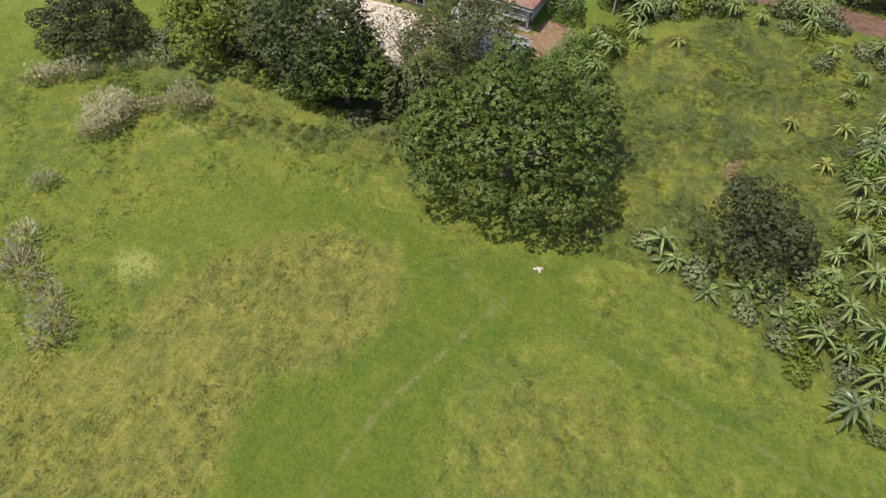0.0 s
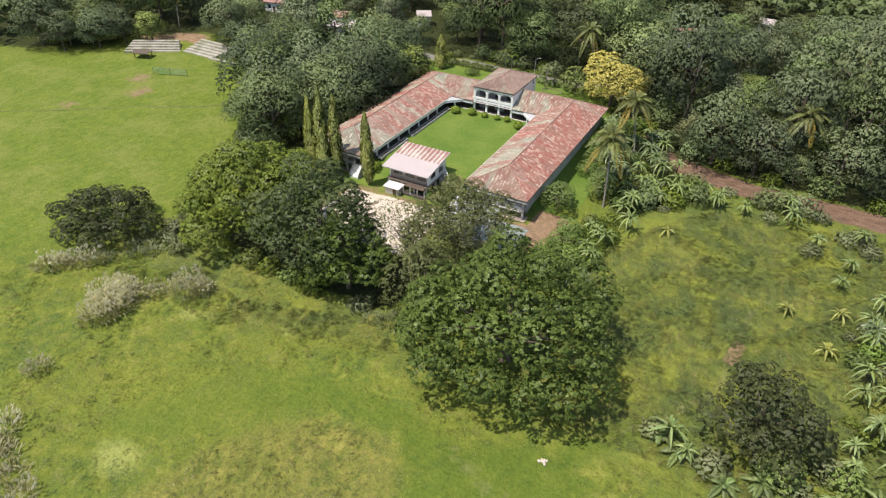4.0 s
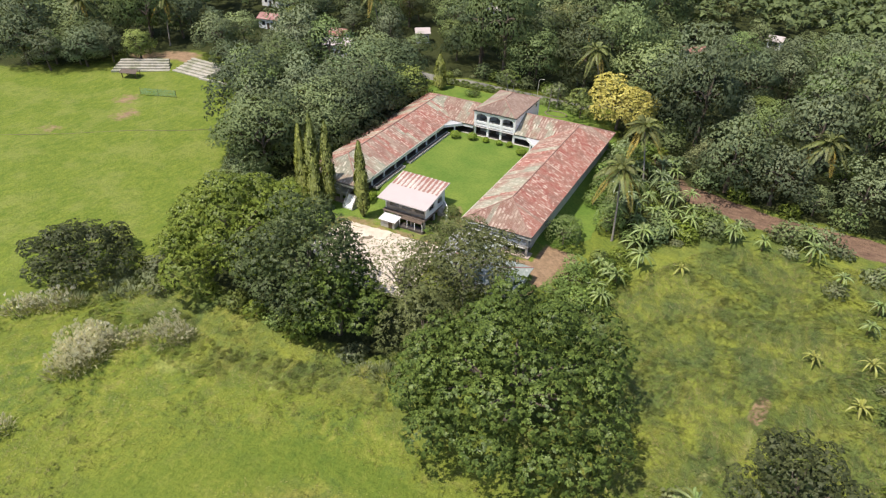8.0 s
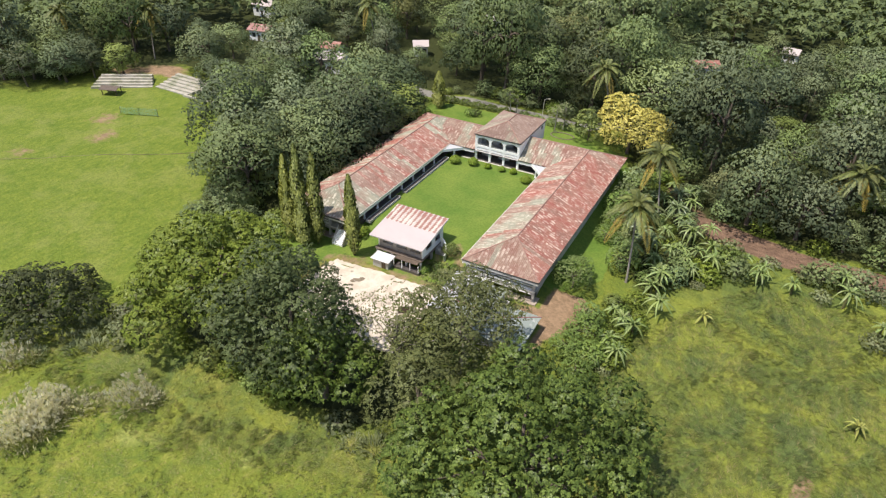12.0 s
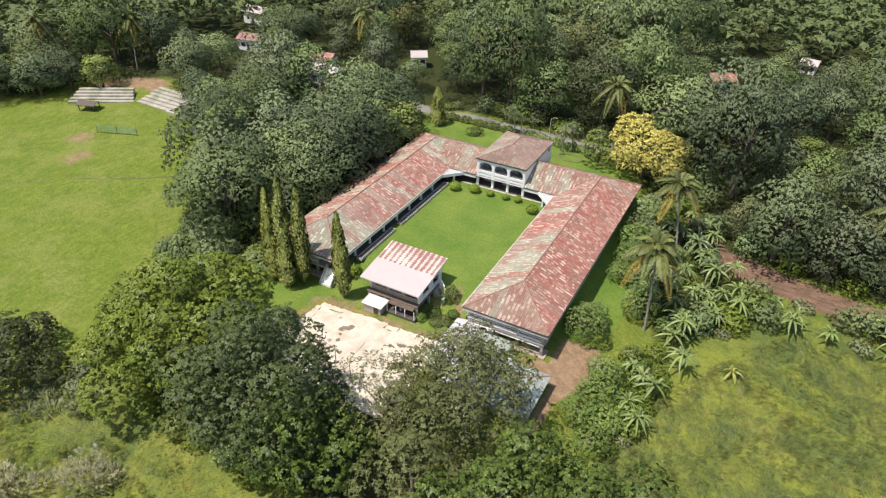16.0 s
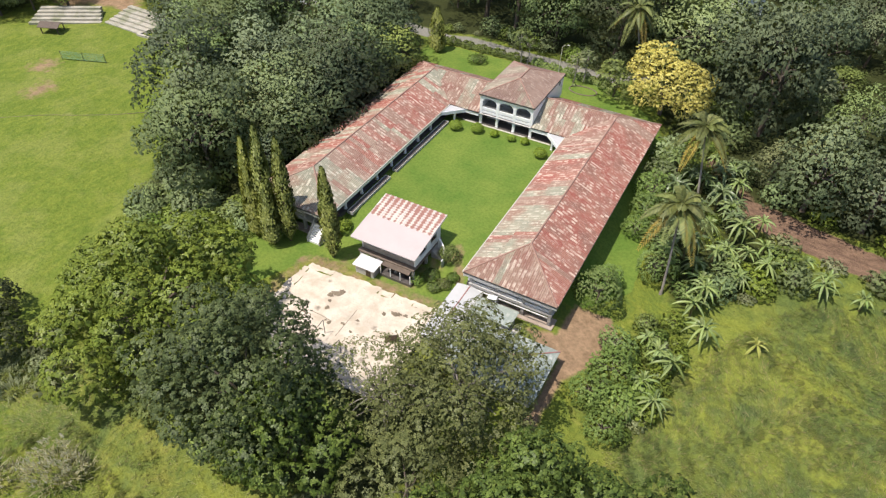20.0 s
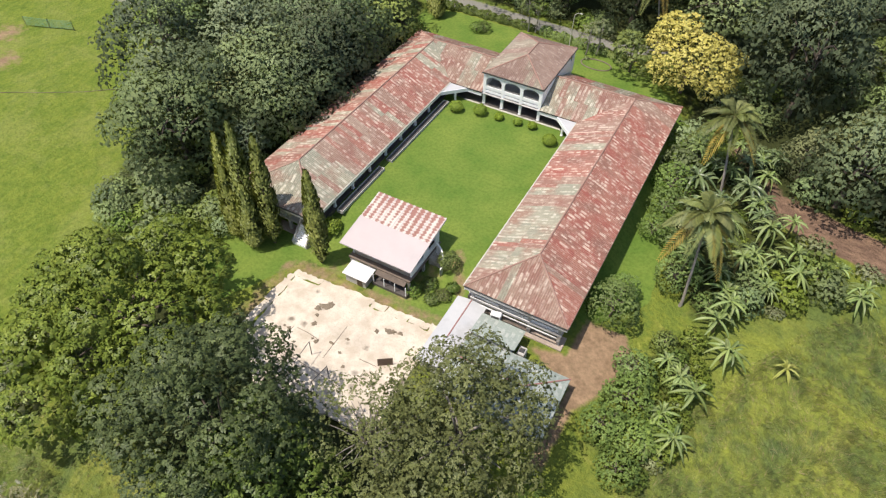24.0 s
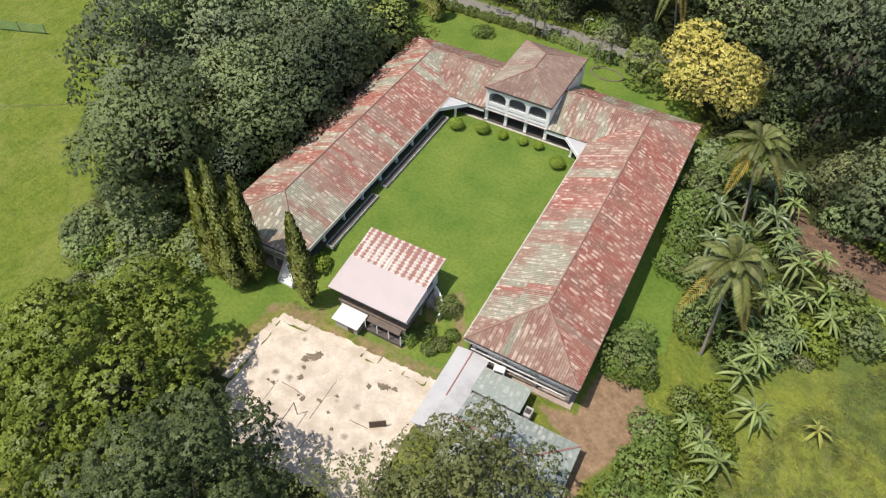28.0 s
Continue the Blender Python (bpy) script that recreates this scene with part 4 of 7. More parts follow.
def window_unit(parent, axis, at, s, e, lo, hi, mat_frame, bars=2):
    """Frame, sill and panes set in a wall opening."""
    w = part("window", box_bm(*[((s, e, at, at + 0.1) if axis == "x" else (at, at + 0.1, s, e)) + zz for zz in ((lo, lo + 0.07), (hi - 0.07, hi))]), mat_frame, parent)
    fr = bmesh.new()
    for k in range(bars + 1):
        c = s + (e - s) * k / bars
        c = min(max(c, s + 0.04), e - 0.04)
        add_box(fr, *((c - 0.04, c + 0.04, at, at + 0.1) if axis == "x" else (at, at + 0.1, c - 0.04, c + 0.04)), lo + 0.07, hi - 0.07)
    part("frame", fr, mat_frame, w)
    for k in range(bars):
        c0, c1 = s + (e - s) * k / bars + 0.04, s + (e - s) * (k + 1) / bars - 0.04
        part("pane", box_bm(((c0, c1, at + 0.045, at + 0.055) if axis == "x" else (at + 0.045, at + 0.055, c0, c1)) + (lo + 0.07, hi - 0.07)), glass_mat, w)
    return w


def column(parent, x, y, z0, z1, w=0.36, mat=None):
    h = w / 2
    bm = box_bm((x - h, x + h, y - h, y + h, z0, z1), (x - h - 0.05, x + h + 0.05, y - h - 0.05, y + h + 0.05, z0, z0 + 0.18), (x - h - 0.05, x + h + 0.05, y - h - 0.05, y + h + 0.05, z1 - 0.15, z1))
    return part("column", bm, mat or white_wall, parent)


def wing_body(w, x0, x1, y0, y1, court, mat_out):
    """Outer walls with windows, court porch with columns, fascia and gutters, for a wing that runs along y. court: +1 if the court is on the high-x side."""
    wi = 0.9
    po = 2.6
    if court > 0:
        out_x, in_x = x0 + wi, x1 - po
        eave_in, eave_out = x1, x0
    else:
        out_x, in_x = x1 - wi - 0.25, x0 + po
        eave_in, eave_out = x0, x1
    ybeg, yend = y0 + 2.2, y1
    spots = [ybeg + 2.0 + k * 4.6 for k in range(int((yend - ybeg - 3) / 4.6))]
    bm = bmesh.new()
    holes = [(s, s + 1.9, 0.75, 1.95) for s in spots]
    wall_run(bm, "y", out_x, 0.25, ybeg, yend, -3.0, EAVE - 0.05, holes)
    body = part("wall", bm, mat_out, w, "outer wall with a row of windows")
    for s, e, lo, hi in holes:
        window_unit(w, "y", out_x + 0.07, s, e, lo, hi, white_wall)
    bm = bmesh.new()
    doors = [(s, s + (1.1 if k % 2 else 1.8), 0.12 if k % 2 else 0.8, 2.1) for k, s in enumerate(spots) if s + 2 < YB0]
    wall_run(bm, "y", in_x, 0.22, ybeg, YB0, 0.0, EAVE - 0.05, doors)
    part("wall", bm, old_wall, w, "shaded porch wall")
    for k, (s, e, lo, hi) in enumerate(doors):
        if k % 2:
            d = part("door", box_bm((in_x + 0.06, in_x + 0.11, s, e, lo, hi)), dark_wood, w, "dark wooden door")
            part("handle", box_bm((in_x + 0.11, in_x + 0.15, s + 0.1, s + 0.22, 1.05, 1.1)), dark_metal, d)
        else:
            window_unit(w, "y", in_x + 0.06, s, e, lo, hi, white_wall)
    lo_x, hi_x = sorted((in_x + (0.22 if court > 0 else 0), eave_in))
    part("floor", box_bm((lo_x, hi_x - 0.3 if court > 0 else hi_x, ybeg - 1.6, YB0, -0.6, 0.1) if court > 0 else (lo_x + 0.3, hi_x, ybeg - 1.6, YB0, -0.6, 0.1)), floor_tile, w, "porch floor")
    cx = eave_in - 0.45 * court
    y = ybeg - 1.0
    while y < YB0 - 2:
        column(w, cx, y, 0.1, EAVE - 0.16, 0.3, white_wall)
        y += 4.4
    add = lambda a, b: tuple(sorted((a, b)))
    part("fascia", box_bm((*add(eave_in, eave_in - 0.09 * court), y0 + 0.1, YB0, EAVE - 0.78, EAVE - 0.03)), white_wall, w, "white eave board along the court")
    part("gutter", box_bm((*add(eave_in + 0.2 * court, eave_in + 0.004 * court), y0, YB0, EAVE - 0.12, EAVE + 0.05)), pale_trim, w, "pale gutter")
    part("fascia", box_bm((*add(eave_out, eave_out + 0.07 * court), y0 + 0.1, y1, EAVE - 0.3, EAVE - 0.03)), old_wall, w, "weathered eave board")
    part("gutter", box_bm((*add(eave_out - 0.1 * court, eave_out - 0.004 * court), y0, y1, EAVE - 0.1, EAVE + 0.06)), old_board, w, "rusty brown gutter")
    part("soffit", box_bm((x0 + 0.12, x1 - 0.12, y0 + 0.12, YB0, EAVE - 0.2, EAVE - 0.15)), old_wall, w)


wing_body(right, XR0, XR1, Y0, YB1 - 1.0, -1, old_wall)
wing_body(left, XL0, XL1, Y0, YB1 - 1.0, 1, old_wall)


def wing_front(w, x0, x1, stairs_at=None):
    """The end that faces the yard: porch over a lower storey, since the ground falls away."""
    y = Y0
    part("fascia", box_bm((x0, x1, y + 0.004, y + 0.09, EAVE - 0.55, EAVE - 0.03)), stained_white, w, "stained white eave board")
    part("gutter", box_bm((x0, x1, y - 0.1, y, EAVE - 0.1, EAVE + 0.05)), dark_metal, w)
    bm = bmesh.new()
    n = 3
    holes = [(x0 + 1.4 + k * (x1 - x0 - 2.4) / n, x0 + 3.9 + k * (x1 - x0 - 2.4) / n, 0.7, 1.9) for k in range(n)]
    wall_run(bm, "x", y + 2.2, 0.25, x0 + 0.9, x1 - 0.9, -3.0, EAVE - 0.05, holes)
    part("wall", bm, old_wall, w, "stained grey end wall")
    for s, e, lo, hi in holes:
        window_unit(w, "x", y + 2.27, s, e, lo, hi, dark_wood, 3)
    part("floor_slab", box_bm((x0 + 0.6, x1 - 0.6, y + 0.55, y + 2.2, -0.3, 0.05)), old_wall, w, "porch slab with a white edge")
    for k in range(4):
        column(w, x0 + 0.9 + k * (x1 - x0 - 1.8) / 3, y + 0.85, -2.5, EAVE - 0.16, 0.4, old_wall)
    for k in range(3):
        a = x0 + 0.9 + k * (x1 - x0 - 1.8) / 3 + 0.2
        b = x0 + 0.9 + (k + 1) * (x1 - x0 - 1.8) / 3 - 0.2
        if stairs_at is not None and a - 0.3 < stairs_at < b + 0.3:
            continue
        part("railing", box_bm((a, b, y + 0.78, y + 0.92, 0.72, 0.86), (a, b, y + 0.8, y + 0.9, 0.05, 0.42)), white_wall, w, "white porch railing")
    part("apron", box_bm((x0 + 0.3, x1 - 0.2, y + 0.1, y + 2.2, -2.6, -2.12)), pale_apron, w, "low stained concrete apron")
    if stairs_at is None:
        part("rail", box_bm((x0 + 0.8, x1 - 4.6, y + 0.08, y + 0.18, 0.62, 0.74), bevel=0.02), stained_white, w, "long white front rail")
        part("rail", box_bm((x0 + 2.2, x1 - 1.0, y + 0.1, y + 0.24, -0.3, -0.14), bevel=0.02), stained_white, w, "white slab edge")
        for k in range(3):
            c = x0 + 1.2 + k * 3.3
            part("bracket", box_bm((c - 0.05, c + 0.05, y + 0.18, y + 0.62, 0.62, 0.72)), old_wall, w)


wing_front(right, XR0, XR1)
wing_front(left, XL0, XL1, -72.5)

# white stairs down from the porch
stairs = thing("staircase", (-72.5, Y0 + 0.6, 0), "white concrete stairs with sloped side walls", "stairs")
for k in range(10):
    part("step", box_bm((-1.0, 1.0, -0.22 * (k + 1) + 0.3, -0.22 * k + 0.3, -2.6, 0.05 - 0.22 * k), bevel=0.015), white_wall, stairs)
for sx in (-1.18, 1.0):
    bm = bmesh.new()
    prof = ((0.3, 0.75), (-2.0, -1.6), (-2.0, -2.7), (0.3, -2.7))
    a = [bm.verts.new((sx, p[0], p[1])) for p in prof]
    b = [bm.verts.new((sx + 0.18, p[0], p[1])) for p in prof]
    bm.faces.new(a[::-1])
    bm.faces.new(b)
    for i in range(4):
        bm.faces.new((a[i], a[(i + 1) % 4], b[(i + 1) % 4], b[i]))
    bmesh.ops.recalc_face_normals(bm, faces=bm.faces[:])
    part("side_wall", bm, old_wall, stairs)

# back wing walls
bm = bmesh.new()
holes = [(x, x + 1.8, 0.8, 2.0) for x in np.arange(-81, -38, 4.3) if not TX0 - 2.2 < x < TX1 + 0.4]
wall_run(bm, "x", YB1 - 1.0, 0.25, XL0 + 0.9, XR1 - 0.9, -2.0, EAVE - 0.06, holes)
part("wall", bm, old_wall, back, "outer back wall")
for s, e, lo, hi in holes:
    window_unit(back, "x", YB1 - 0.93, s, e, lo, hi, white_wall)
bm = bmesh.new()
holes = [(x, x + 1.6, 0.1, 2.05) for x in np.arange(-70, -50, 4.1)]
wall_run(bm, "x", YB0 + 2.8, 0.25, XL1 - 2.4, XR0 + 2.4, -0.2, EAVE - 0.06, holes)
part("wall", bm, old_wall, back, "shaded porch wall")
for s, e, lo, hi in holes:
    part("door", box_bm((s, e, YB0 + 2.86, YB0 + 2.92, lo, hi)), dark_wood, back, "dark wooden door")
part("floor", box_bm((XL1 - 2.3, XR0 + 2.3, YB0 + 0.2, YB0 + 2.8, -0.4, 0.1)), floor_tile, back, "porch floor")
part("soffit", box_bm((XL1, XR0, YB0 + 0.12, YB1 - 0.9, EAVE - 0.22, EAVE - 0.17)), old_wall, back)
for a, b in ((XL1 + 3.2, TX0), (TX1, XR0 - 3.2)):
    part("fascia", box_bm((a, b, YB0 - 0.004, YB0 + 0.09, EAVE - 0.7, EAVE - 0.03)), white_wall, back, "white eave beam")
    part("gutter", box_bm((a, b, YB0 - 0.1, YB0 - 0.01, EAVE - 0.1, EAVE + 0.05)), dark_metal, back)
part("gutter", box_bm((XL0, TX0, YB1 + 0.01, YB1 + 0.12, EAVE - 0.15, EAVE + 0.05)), dark_metal, back)
part("gutter", box_bm((TX1, XR1, YB1 + 0.01, YB1 + 0.12, EAVE - 0.15, EAVE + 0.05)), dark_metal, back)
for sx, cx in ((1, XL1), (-1, XR0)):
    bm = bmesh.new()
    tri_pts = ((cx, YB0), (cx + 3.3 * sx, YB0), (cx, YB0 - 3.3))
    lo = [bm.verts.new((*p, EAVE - 0.6)) for p in tri_pts]
    hi = [bm.verts.new((*p, EAVE - 0.06)) for p in tri_pts]
    bm.faces.new(lo)
    bm.faces.new(hi)
    for i in range(3):
        bm.faces.new((lo[i], lo[(i + 1) % 3], hi[(i + 1) % 3], hi[i]))
    bmesh.ops.recalc_face_normals(bm, faces=bm.faces[:])
    part("corner_slab", bm, lilac_sheet, back, "three-cornered canopy slab")
    fb = part("fascia", box_bm((-2.33, 2.33, -0.09, 0.0, EAVE - 0.66, EAVE - 0.03)), white_wall, back)
    fb.matrix_basis = pose(cx + 1.65 * sx, YB0 - 1.65, 0, 0, 0, 45 if sx > 0 else -45)
    column(back, cx + 1.8 * sx, YB0 - 1.3, 0.05, EAVE - 0.6, 0.28)

# ---- tower ----
tower = thing("tower", ((TX0 + TX1) / 2, TY0, 0), "white two-storey tower with three arches and hipped roof", "tower")
tower_at = tower.matrix_world.inverted()


def tpart(name, bm, mat, label="", parent=None):
    if isinstance(bm, bmesh.types.BMesh):
        bmesh.ops.transform(bm, matrix=tower_at, verts=bm.verts[:])
    return part(name, bm, mat, parent or tower, label)


cxm = (TX0 + TX1) / 2
hw = (TX1 - TX0) / 2
tplanes = [
    [(TX0 - 0.1, TY0 - 0.12, TE), (TX1 + 0.1, TY0 - 0.12, TE), (cxm, TY0 + hw, TR)],
    [(TX1 + 0.1, TY0 - 0.12, TE), (TX1 + 0.1, TY1, TE), (cxm, TY1 - hw, TR), (cxm, TY0 + hw, TR)],
    [(TX1 + 0.1, TY1, TE), (TX0 - 0.1, TY1, TE), (cxm, TY1 - hw, TR)],
    [(TX0 - 0.1, TY1, TE), (TX0 - 0.1, TY0 - 0.12, TE), (cxm, TY0 + hw, TR), (cxm, TY1 - hw, TR)],
]
troof = tpart("roof", slab_planes([[(p[0], p[1], p[2] - 0.02) for p in c] for c in tplanes]), deck_mat, "brown ribbed sheet hipped roof")
bpy.context.view_layer.update()
for c, ax, wts in zip(tplanes, "yxyx", ((0.9, 0.1), (0.95, 0.05), (0.6, 0.4), (0.25, 0.75))):
    lay_sheets(troof, c, chooser(lambda u, v, wts=wts: wts, ("dull", "mossy")), ax)
for a, b in (((TX0, TY0 - 0.1, TE), (cxm, TY0 + hw, TR)), ((TX1, TY0 - 0.1, TE), (cxm, TY0 + hw, TR)), ((TX0, TY1, TE), (cxm, TY1 - hw, TR)), ((TX1, TY1, TE), (cxm, TY1 - hw, TR)), ((cxm, TY0 + hw, TR), (cxm, TY1 - hw, TR))):
    q = [tower_at @ Vector((p[0], p[1], p[2] + 0.08)) for p in (a, b)]
    cap_run(troof, q[0], q[1], ridge_mat, 0.15)
for x0, x1, y0, y1 in ((TX0 - 0.22, TX1 + 0.22, TY0 - 0.24, TY0 - 0.13), (TX0 - 0.22, TX0 - 0.11, TY0 - 0.13, TY1 + 0.1), (TX1 + 0.11, TX1 + 0.22, TY0 - 0.13, TY1 + 0.1), (TX0 - 0.11, TX1 + 0.11, TY1 + 0.004, TY1 + 0.1)):
    tpart("gutter", box_bm((x0, x1, y0, y1, TE - 0.12, TE + 0.04)), dark_metal, "dark roof edge")


def arched_front():
    """Three arches over solid parapets, carried on piers."""
    bm = bmesh.new()
    d0, d1 = TY0, TY0 + 0.4
    pier = 0.5
    bay = (TX1 - TX0 - pier) / 3
    for k in range(4):
        x = TX0 + k * bay
        add_box(bm, x, x + pier, d0, d1, 2.35, TE - 0.06)
    for k in range(3):
        a, b = TX0 + k * bay + pier, TX0 + (k + 1) * bay
        c, r = (a + b) / 2, (b - a) / 2
        n = 14
        for s in range(n):
            xa, xb = a + (b - a) * s / n, a + (b - a) * (s + 1) / n
            za, zb = [4.55 + 0.72 * math.sqrt(max(0.0, 1 - ((x - c) / r) ** 2)) for x in (xa, xb)]
            v = [bm.verts.new(p) for p in ((xa, d0 + 0.02, za), (xb, d0 + 0.02, zb), (xb, d0 + 0.02, TE - 0.06), (xa, d0 + 0.02, TE - 0.06), (xa, d1, za), (xb, d1, zb), (xb, d1, TE - 0.06), (xa, d1, TE - 0.06))]
            for q in ((0, 1, 2, 3), (5, 4, 7, 6), (1, 0, 4, 5)):
                bm.faces.new([v[i] for i in q])
        add_box(bm, a, b, d0 + 0.03, d0 + 0.25, 2.95, 3.5)
        add_box(bm, a, b, d0 + 0.02, d1, 2.35, 2.72)
    bmesh.ops.recalc_face_normals(bm, faces=bm.faces[:])
    return bm


tpart("arcade", arched_front(), white_wall, "white arcade front with three arches")
for k in range(3):
    a = TX0 + 0.5 + k * (TX1 - TX0 - 0.5) / 3
    b = TX0 + (k + 1) * (TX1 - TX0 - 0.5) / 3
    tpart("railing", box_bm((a, b, TY0 + 0.1, TY0 + 0.13, 3.74, 3.78)), old_wall, "thin balcony rail")
for k in range(4):
    x = TX0 + k * (TX1 - TX0 - 0.5) / 3
    tpart("column", box_bm((x + 0.03, x + 0.47, TY0 + 0.02, TY0 + 0.4, -0.1, 2.35), (x - 0.02, x + 0.52, TY0 - 0.03, TY0 + 0.45, -0.1, 0.2)), white_wall)
bm = bmesh.new()
wall_run(bm, "y", TX1 - 0.25, 0.25, TY0 + 0.4, TY1 - 0.2, 1.8, TE - 0.06, [(TY1 - 2.4, TY1 - 1.3, 4.4, 5.3)])
tpart("wall", bm, white_wall, "white side wall with one small window")
bm = bmesh.new()
wall_run(bm, "y", TX0, 0.25, TY0 + 0.4, TY1 - 0.2, 1.8, TE - 0.06)
tpart("wall", bm, white_wall)
tpart("wall", box_bm((TX0 + 0.25, TX1 - 0.25, TY1 - 0.45, TY1 - 0.2, -0.5, TE - 0.06)), white_wall)
bm = bmesh.new()
wall_run(bm, "x", TY0 + 3.0, 0.2, TX0 + 0.25, TX1 - 0.25, 2.9, TE - 0.1, [(TX0 + 1.2 + k * 3.2, TX0 + 2.8 + k * 3.2, 3.0, 5.1) for k in range(3)])
tpart("wall", bm, old_wall, "shaded balcony wall with dark doorways")
tpart("floor_slab", box_bm((TX0 + 0.25, TX1 - 0.25, TY0 + 0.4, TY1 - 0.5, 2.72, 2.92)), old_wall, "upper floor")
tpart("window", box_bm((TX1 - 0.16, TX1 - 0.12, TY1 - 2.4, TY1 - 1.3, 4.4, 5.3)), glass_mat)

# planters along the court porch
for y0, y1 in ((103.6, 114.4), (116.4, 134.4)):
    p = thing("planter", (-70.1, (y0 + y1) / 2, 0), "long low planter box with a pale concrete rim", "planter", "planters along the porch")
    L = (y1 - y0) / 2
    part("rim", box_bm((-0.5, -0.42, -L, L, -0.1, 0.42), (0.42, 0.5, -L, L, -0.1, 0.42), (-0.42, 0.42, -L, -L + 0.08, -0.1, 0.42), (-0.42, 0.42, L - 0.08, L, -0.1, 0.42)), old_wall, p)
    part("soil", box_bm((-0.42, 0.42, -L + 0.08, L - 0.08, -0.1, 0.28)), floor_tile, p, "dark damp soil")

# ---- pavilion in front of the court ----
pav_wall = plain_material("grey_brown_boards", (0.40, 0.36, 0.32), (0.30, 0.27, 0.24), 1.2, 0.8, stain=(0.2, 0.17, 0.14), stain_amt=0.3)
pav = thing("pavilion", (-59.9, 101.4, -1.9), "small raised pavilion with a half white, half rusted roof", "pavilion")
pz = lambda y: 2.62 + (y - 96.9) * (4.05 - 2.62) / 9.2
pinv = pav.matrix_world.inverted()


def ppart(name, bm, mat, label="", parent=None):
    if isinstance(bm, bmesh.types.BMesh):
        bmesh.ops.transform(bm, matrix=pinv, verts=bm.verts[:])
    return part(name, bm, mat, parent or pav, label)


PX0, PX1, PYF, PYM, PYB = -65.1, -54.75, 96.9, 101.7, 106.1
proof = ppart("roof", slab_planes([[(PX0, PYF, pz(PYF)), (PX1, PYF, pz(PYF)), (PX1, PYB, pz(PYB)), (PX0, PYB, pz(PYB))]], 0.14), white_wall, "single-pitch roof")
bm = slab_planes([[(PX0 - 0.05, PYF - 0.08, pz(PYF) + 0.09), (PX1 + 0.05, PYF - 0.08, pz(PYF) + 0.09), (PX1 + 0.05, PYM, pz(PYM) + 0.09), (PX0 - 0.05, PYM, pz(PYM) + 0.09)]], 0.06)
ppart("roof_sheet", bm, white_sheet, "plain pinkish white sheeting", proof)


def stripe_material():
    """White paint flaked off along each sheet in beaded rust stripes."""
    m, nt, b, out = mat_new("peeling_white_and_rust_sheet")
    g = nt.nodes.new("ShaderNodeNewGeometry")
    sep = nt.nodes.new("ShaderNodeSeparateXYZ")
    nt.links.new(g.outputs["Position"], sep.inputs[0])
    off = math_n(nt, "ABSOLUTE", math_n(nt, "SUBTRACT", math_n(nt, "FRACT", math_n(nt, "DIVIDE", math_n(nt, "SUBTRACT", sep.outputs[0], PX0), (PX1 - PX0) / 11)), 0.42))
    bead = math_n(nt, "MULTIPLY", math_n(nt, "SINE", math_n(nt, "MULTIPLY", sep.outputs[1], 13.5)), 0.09)
    blotch = math_n(nt, "MULTIPLY", math_n(nt, "SUBTRACT", noise_tex(nt, 2.2, 4, 0.6), 0.5), 0.55)
    big = math_n(nt, "MULTIPLY", math_n(nt, "SUBTRACT", noise_tex(nt, 0.45, 2), 0.5), 1.0)
    width = math_n(nt, "ADD", 0.29, math_n(nt, "ADD", bead, math_n(nt, "ADD", blotch, big)))
    rust = mixc(nt, noise_tex(nt, 3.0, 4), (0.22, 0.075, 0.058), (0.36, 0.19, 0.145))
    c = mixc(nt, step_n(nt, math_n(nt, "SUBTRACT", off, width), -0.16, 0.1), rust, (0.60, 0.54, 0.47))
    nt.links.new(c, b.inputs["Base Color"])
    b.inputs["Roughness"].default_value = 0.6
    bump_n(nt, b, blotch, 0.3, 0.02)
    return m


peel = stripe_material()
n_sheets = 11
for k in range(n_sheets):
    a = PX0 + k * (PX1 - PX0) / n_sheets
    b = a + (PX1 - PX0) / n_sheets
    z0, z1 = pz(PYM - 0.1) + 0.06, pz(PYB + 0.08) + 0.06
    bm = slab_planes([[(a, PYM - 0.1, z0), (b - 0.1, PYM - 0.1, z0), (b - 0.1, PYB + 0.08, z1), (a, PYB + 0.08, z1)]], 0.05)
    ppart("roof_sheet", bm, peel, "", proof)
    bm = slab_planes([[(b - 0.1, PYM - 0.1, z0 + 0.05), (b, PYM - 0.1, z0 + 0.05), (b, PYB + 0.08, z1 + 0.05), (b - 0.1, PYB + 0.08, z1 + 0.05)]], 0.12)
    ppart("seam", bm, white_sheet if k % 3 else peel, "", proof)
bm = bmesh.new()
wall_run(bm, "x", 98.2, 0.2, -64.0, -55.6, 0.1, 2.55, [(-63.3 + k * 2.7, -61.2 + k * 2.7, 0.9, 2.1) for k in range(3)])
ppart("wall", bm, pav_wall, "shaded grey brown front wall with wide windows")
for k in range(3):
    ppart("pane", box_bm((-63.3 + k * 2.7, -61.2 + k * 2.7, 98.26, 98.28, 0.9, 2.1)), glass_mat)
bm = bmesh.new()
wall_run(bm, "y", -55.6, 0.2, 98.2, 105.4, 0.1, 2.75, [(99.4, 101.4, 0.9, 2.1), (102.6, 104.4, 0.9, 2.1)])
ppart("wall", bm, white_wall, "white side wall")
bm = bmesh.new()
wall_run(bm, "y", -64.2, 0.2, 98.2, 105.4, 0.1, 2.75, [(99.4, 101.4, 0.9, 2.1)])
ppart("wall", bm, white_wall)
ppart("wall", box_bm((-64.0, -55.6, 105.2, 105.4, 0.1, 3.6)), white_wall)
ppart("gable_wall", box_bm((-55.55, -55.42, 98.4, 105.2, 2.3, 2.9)), white_wall)
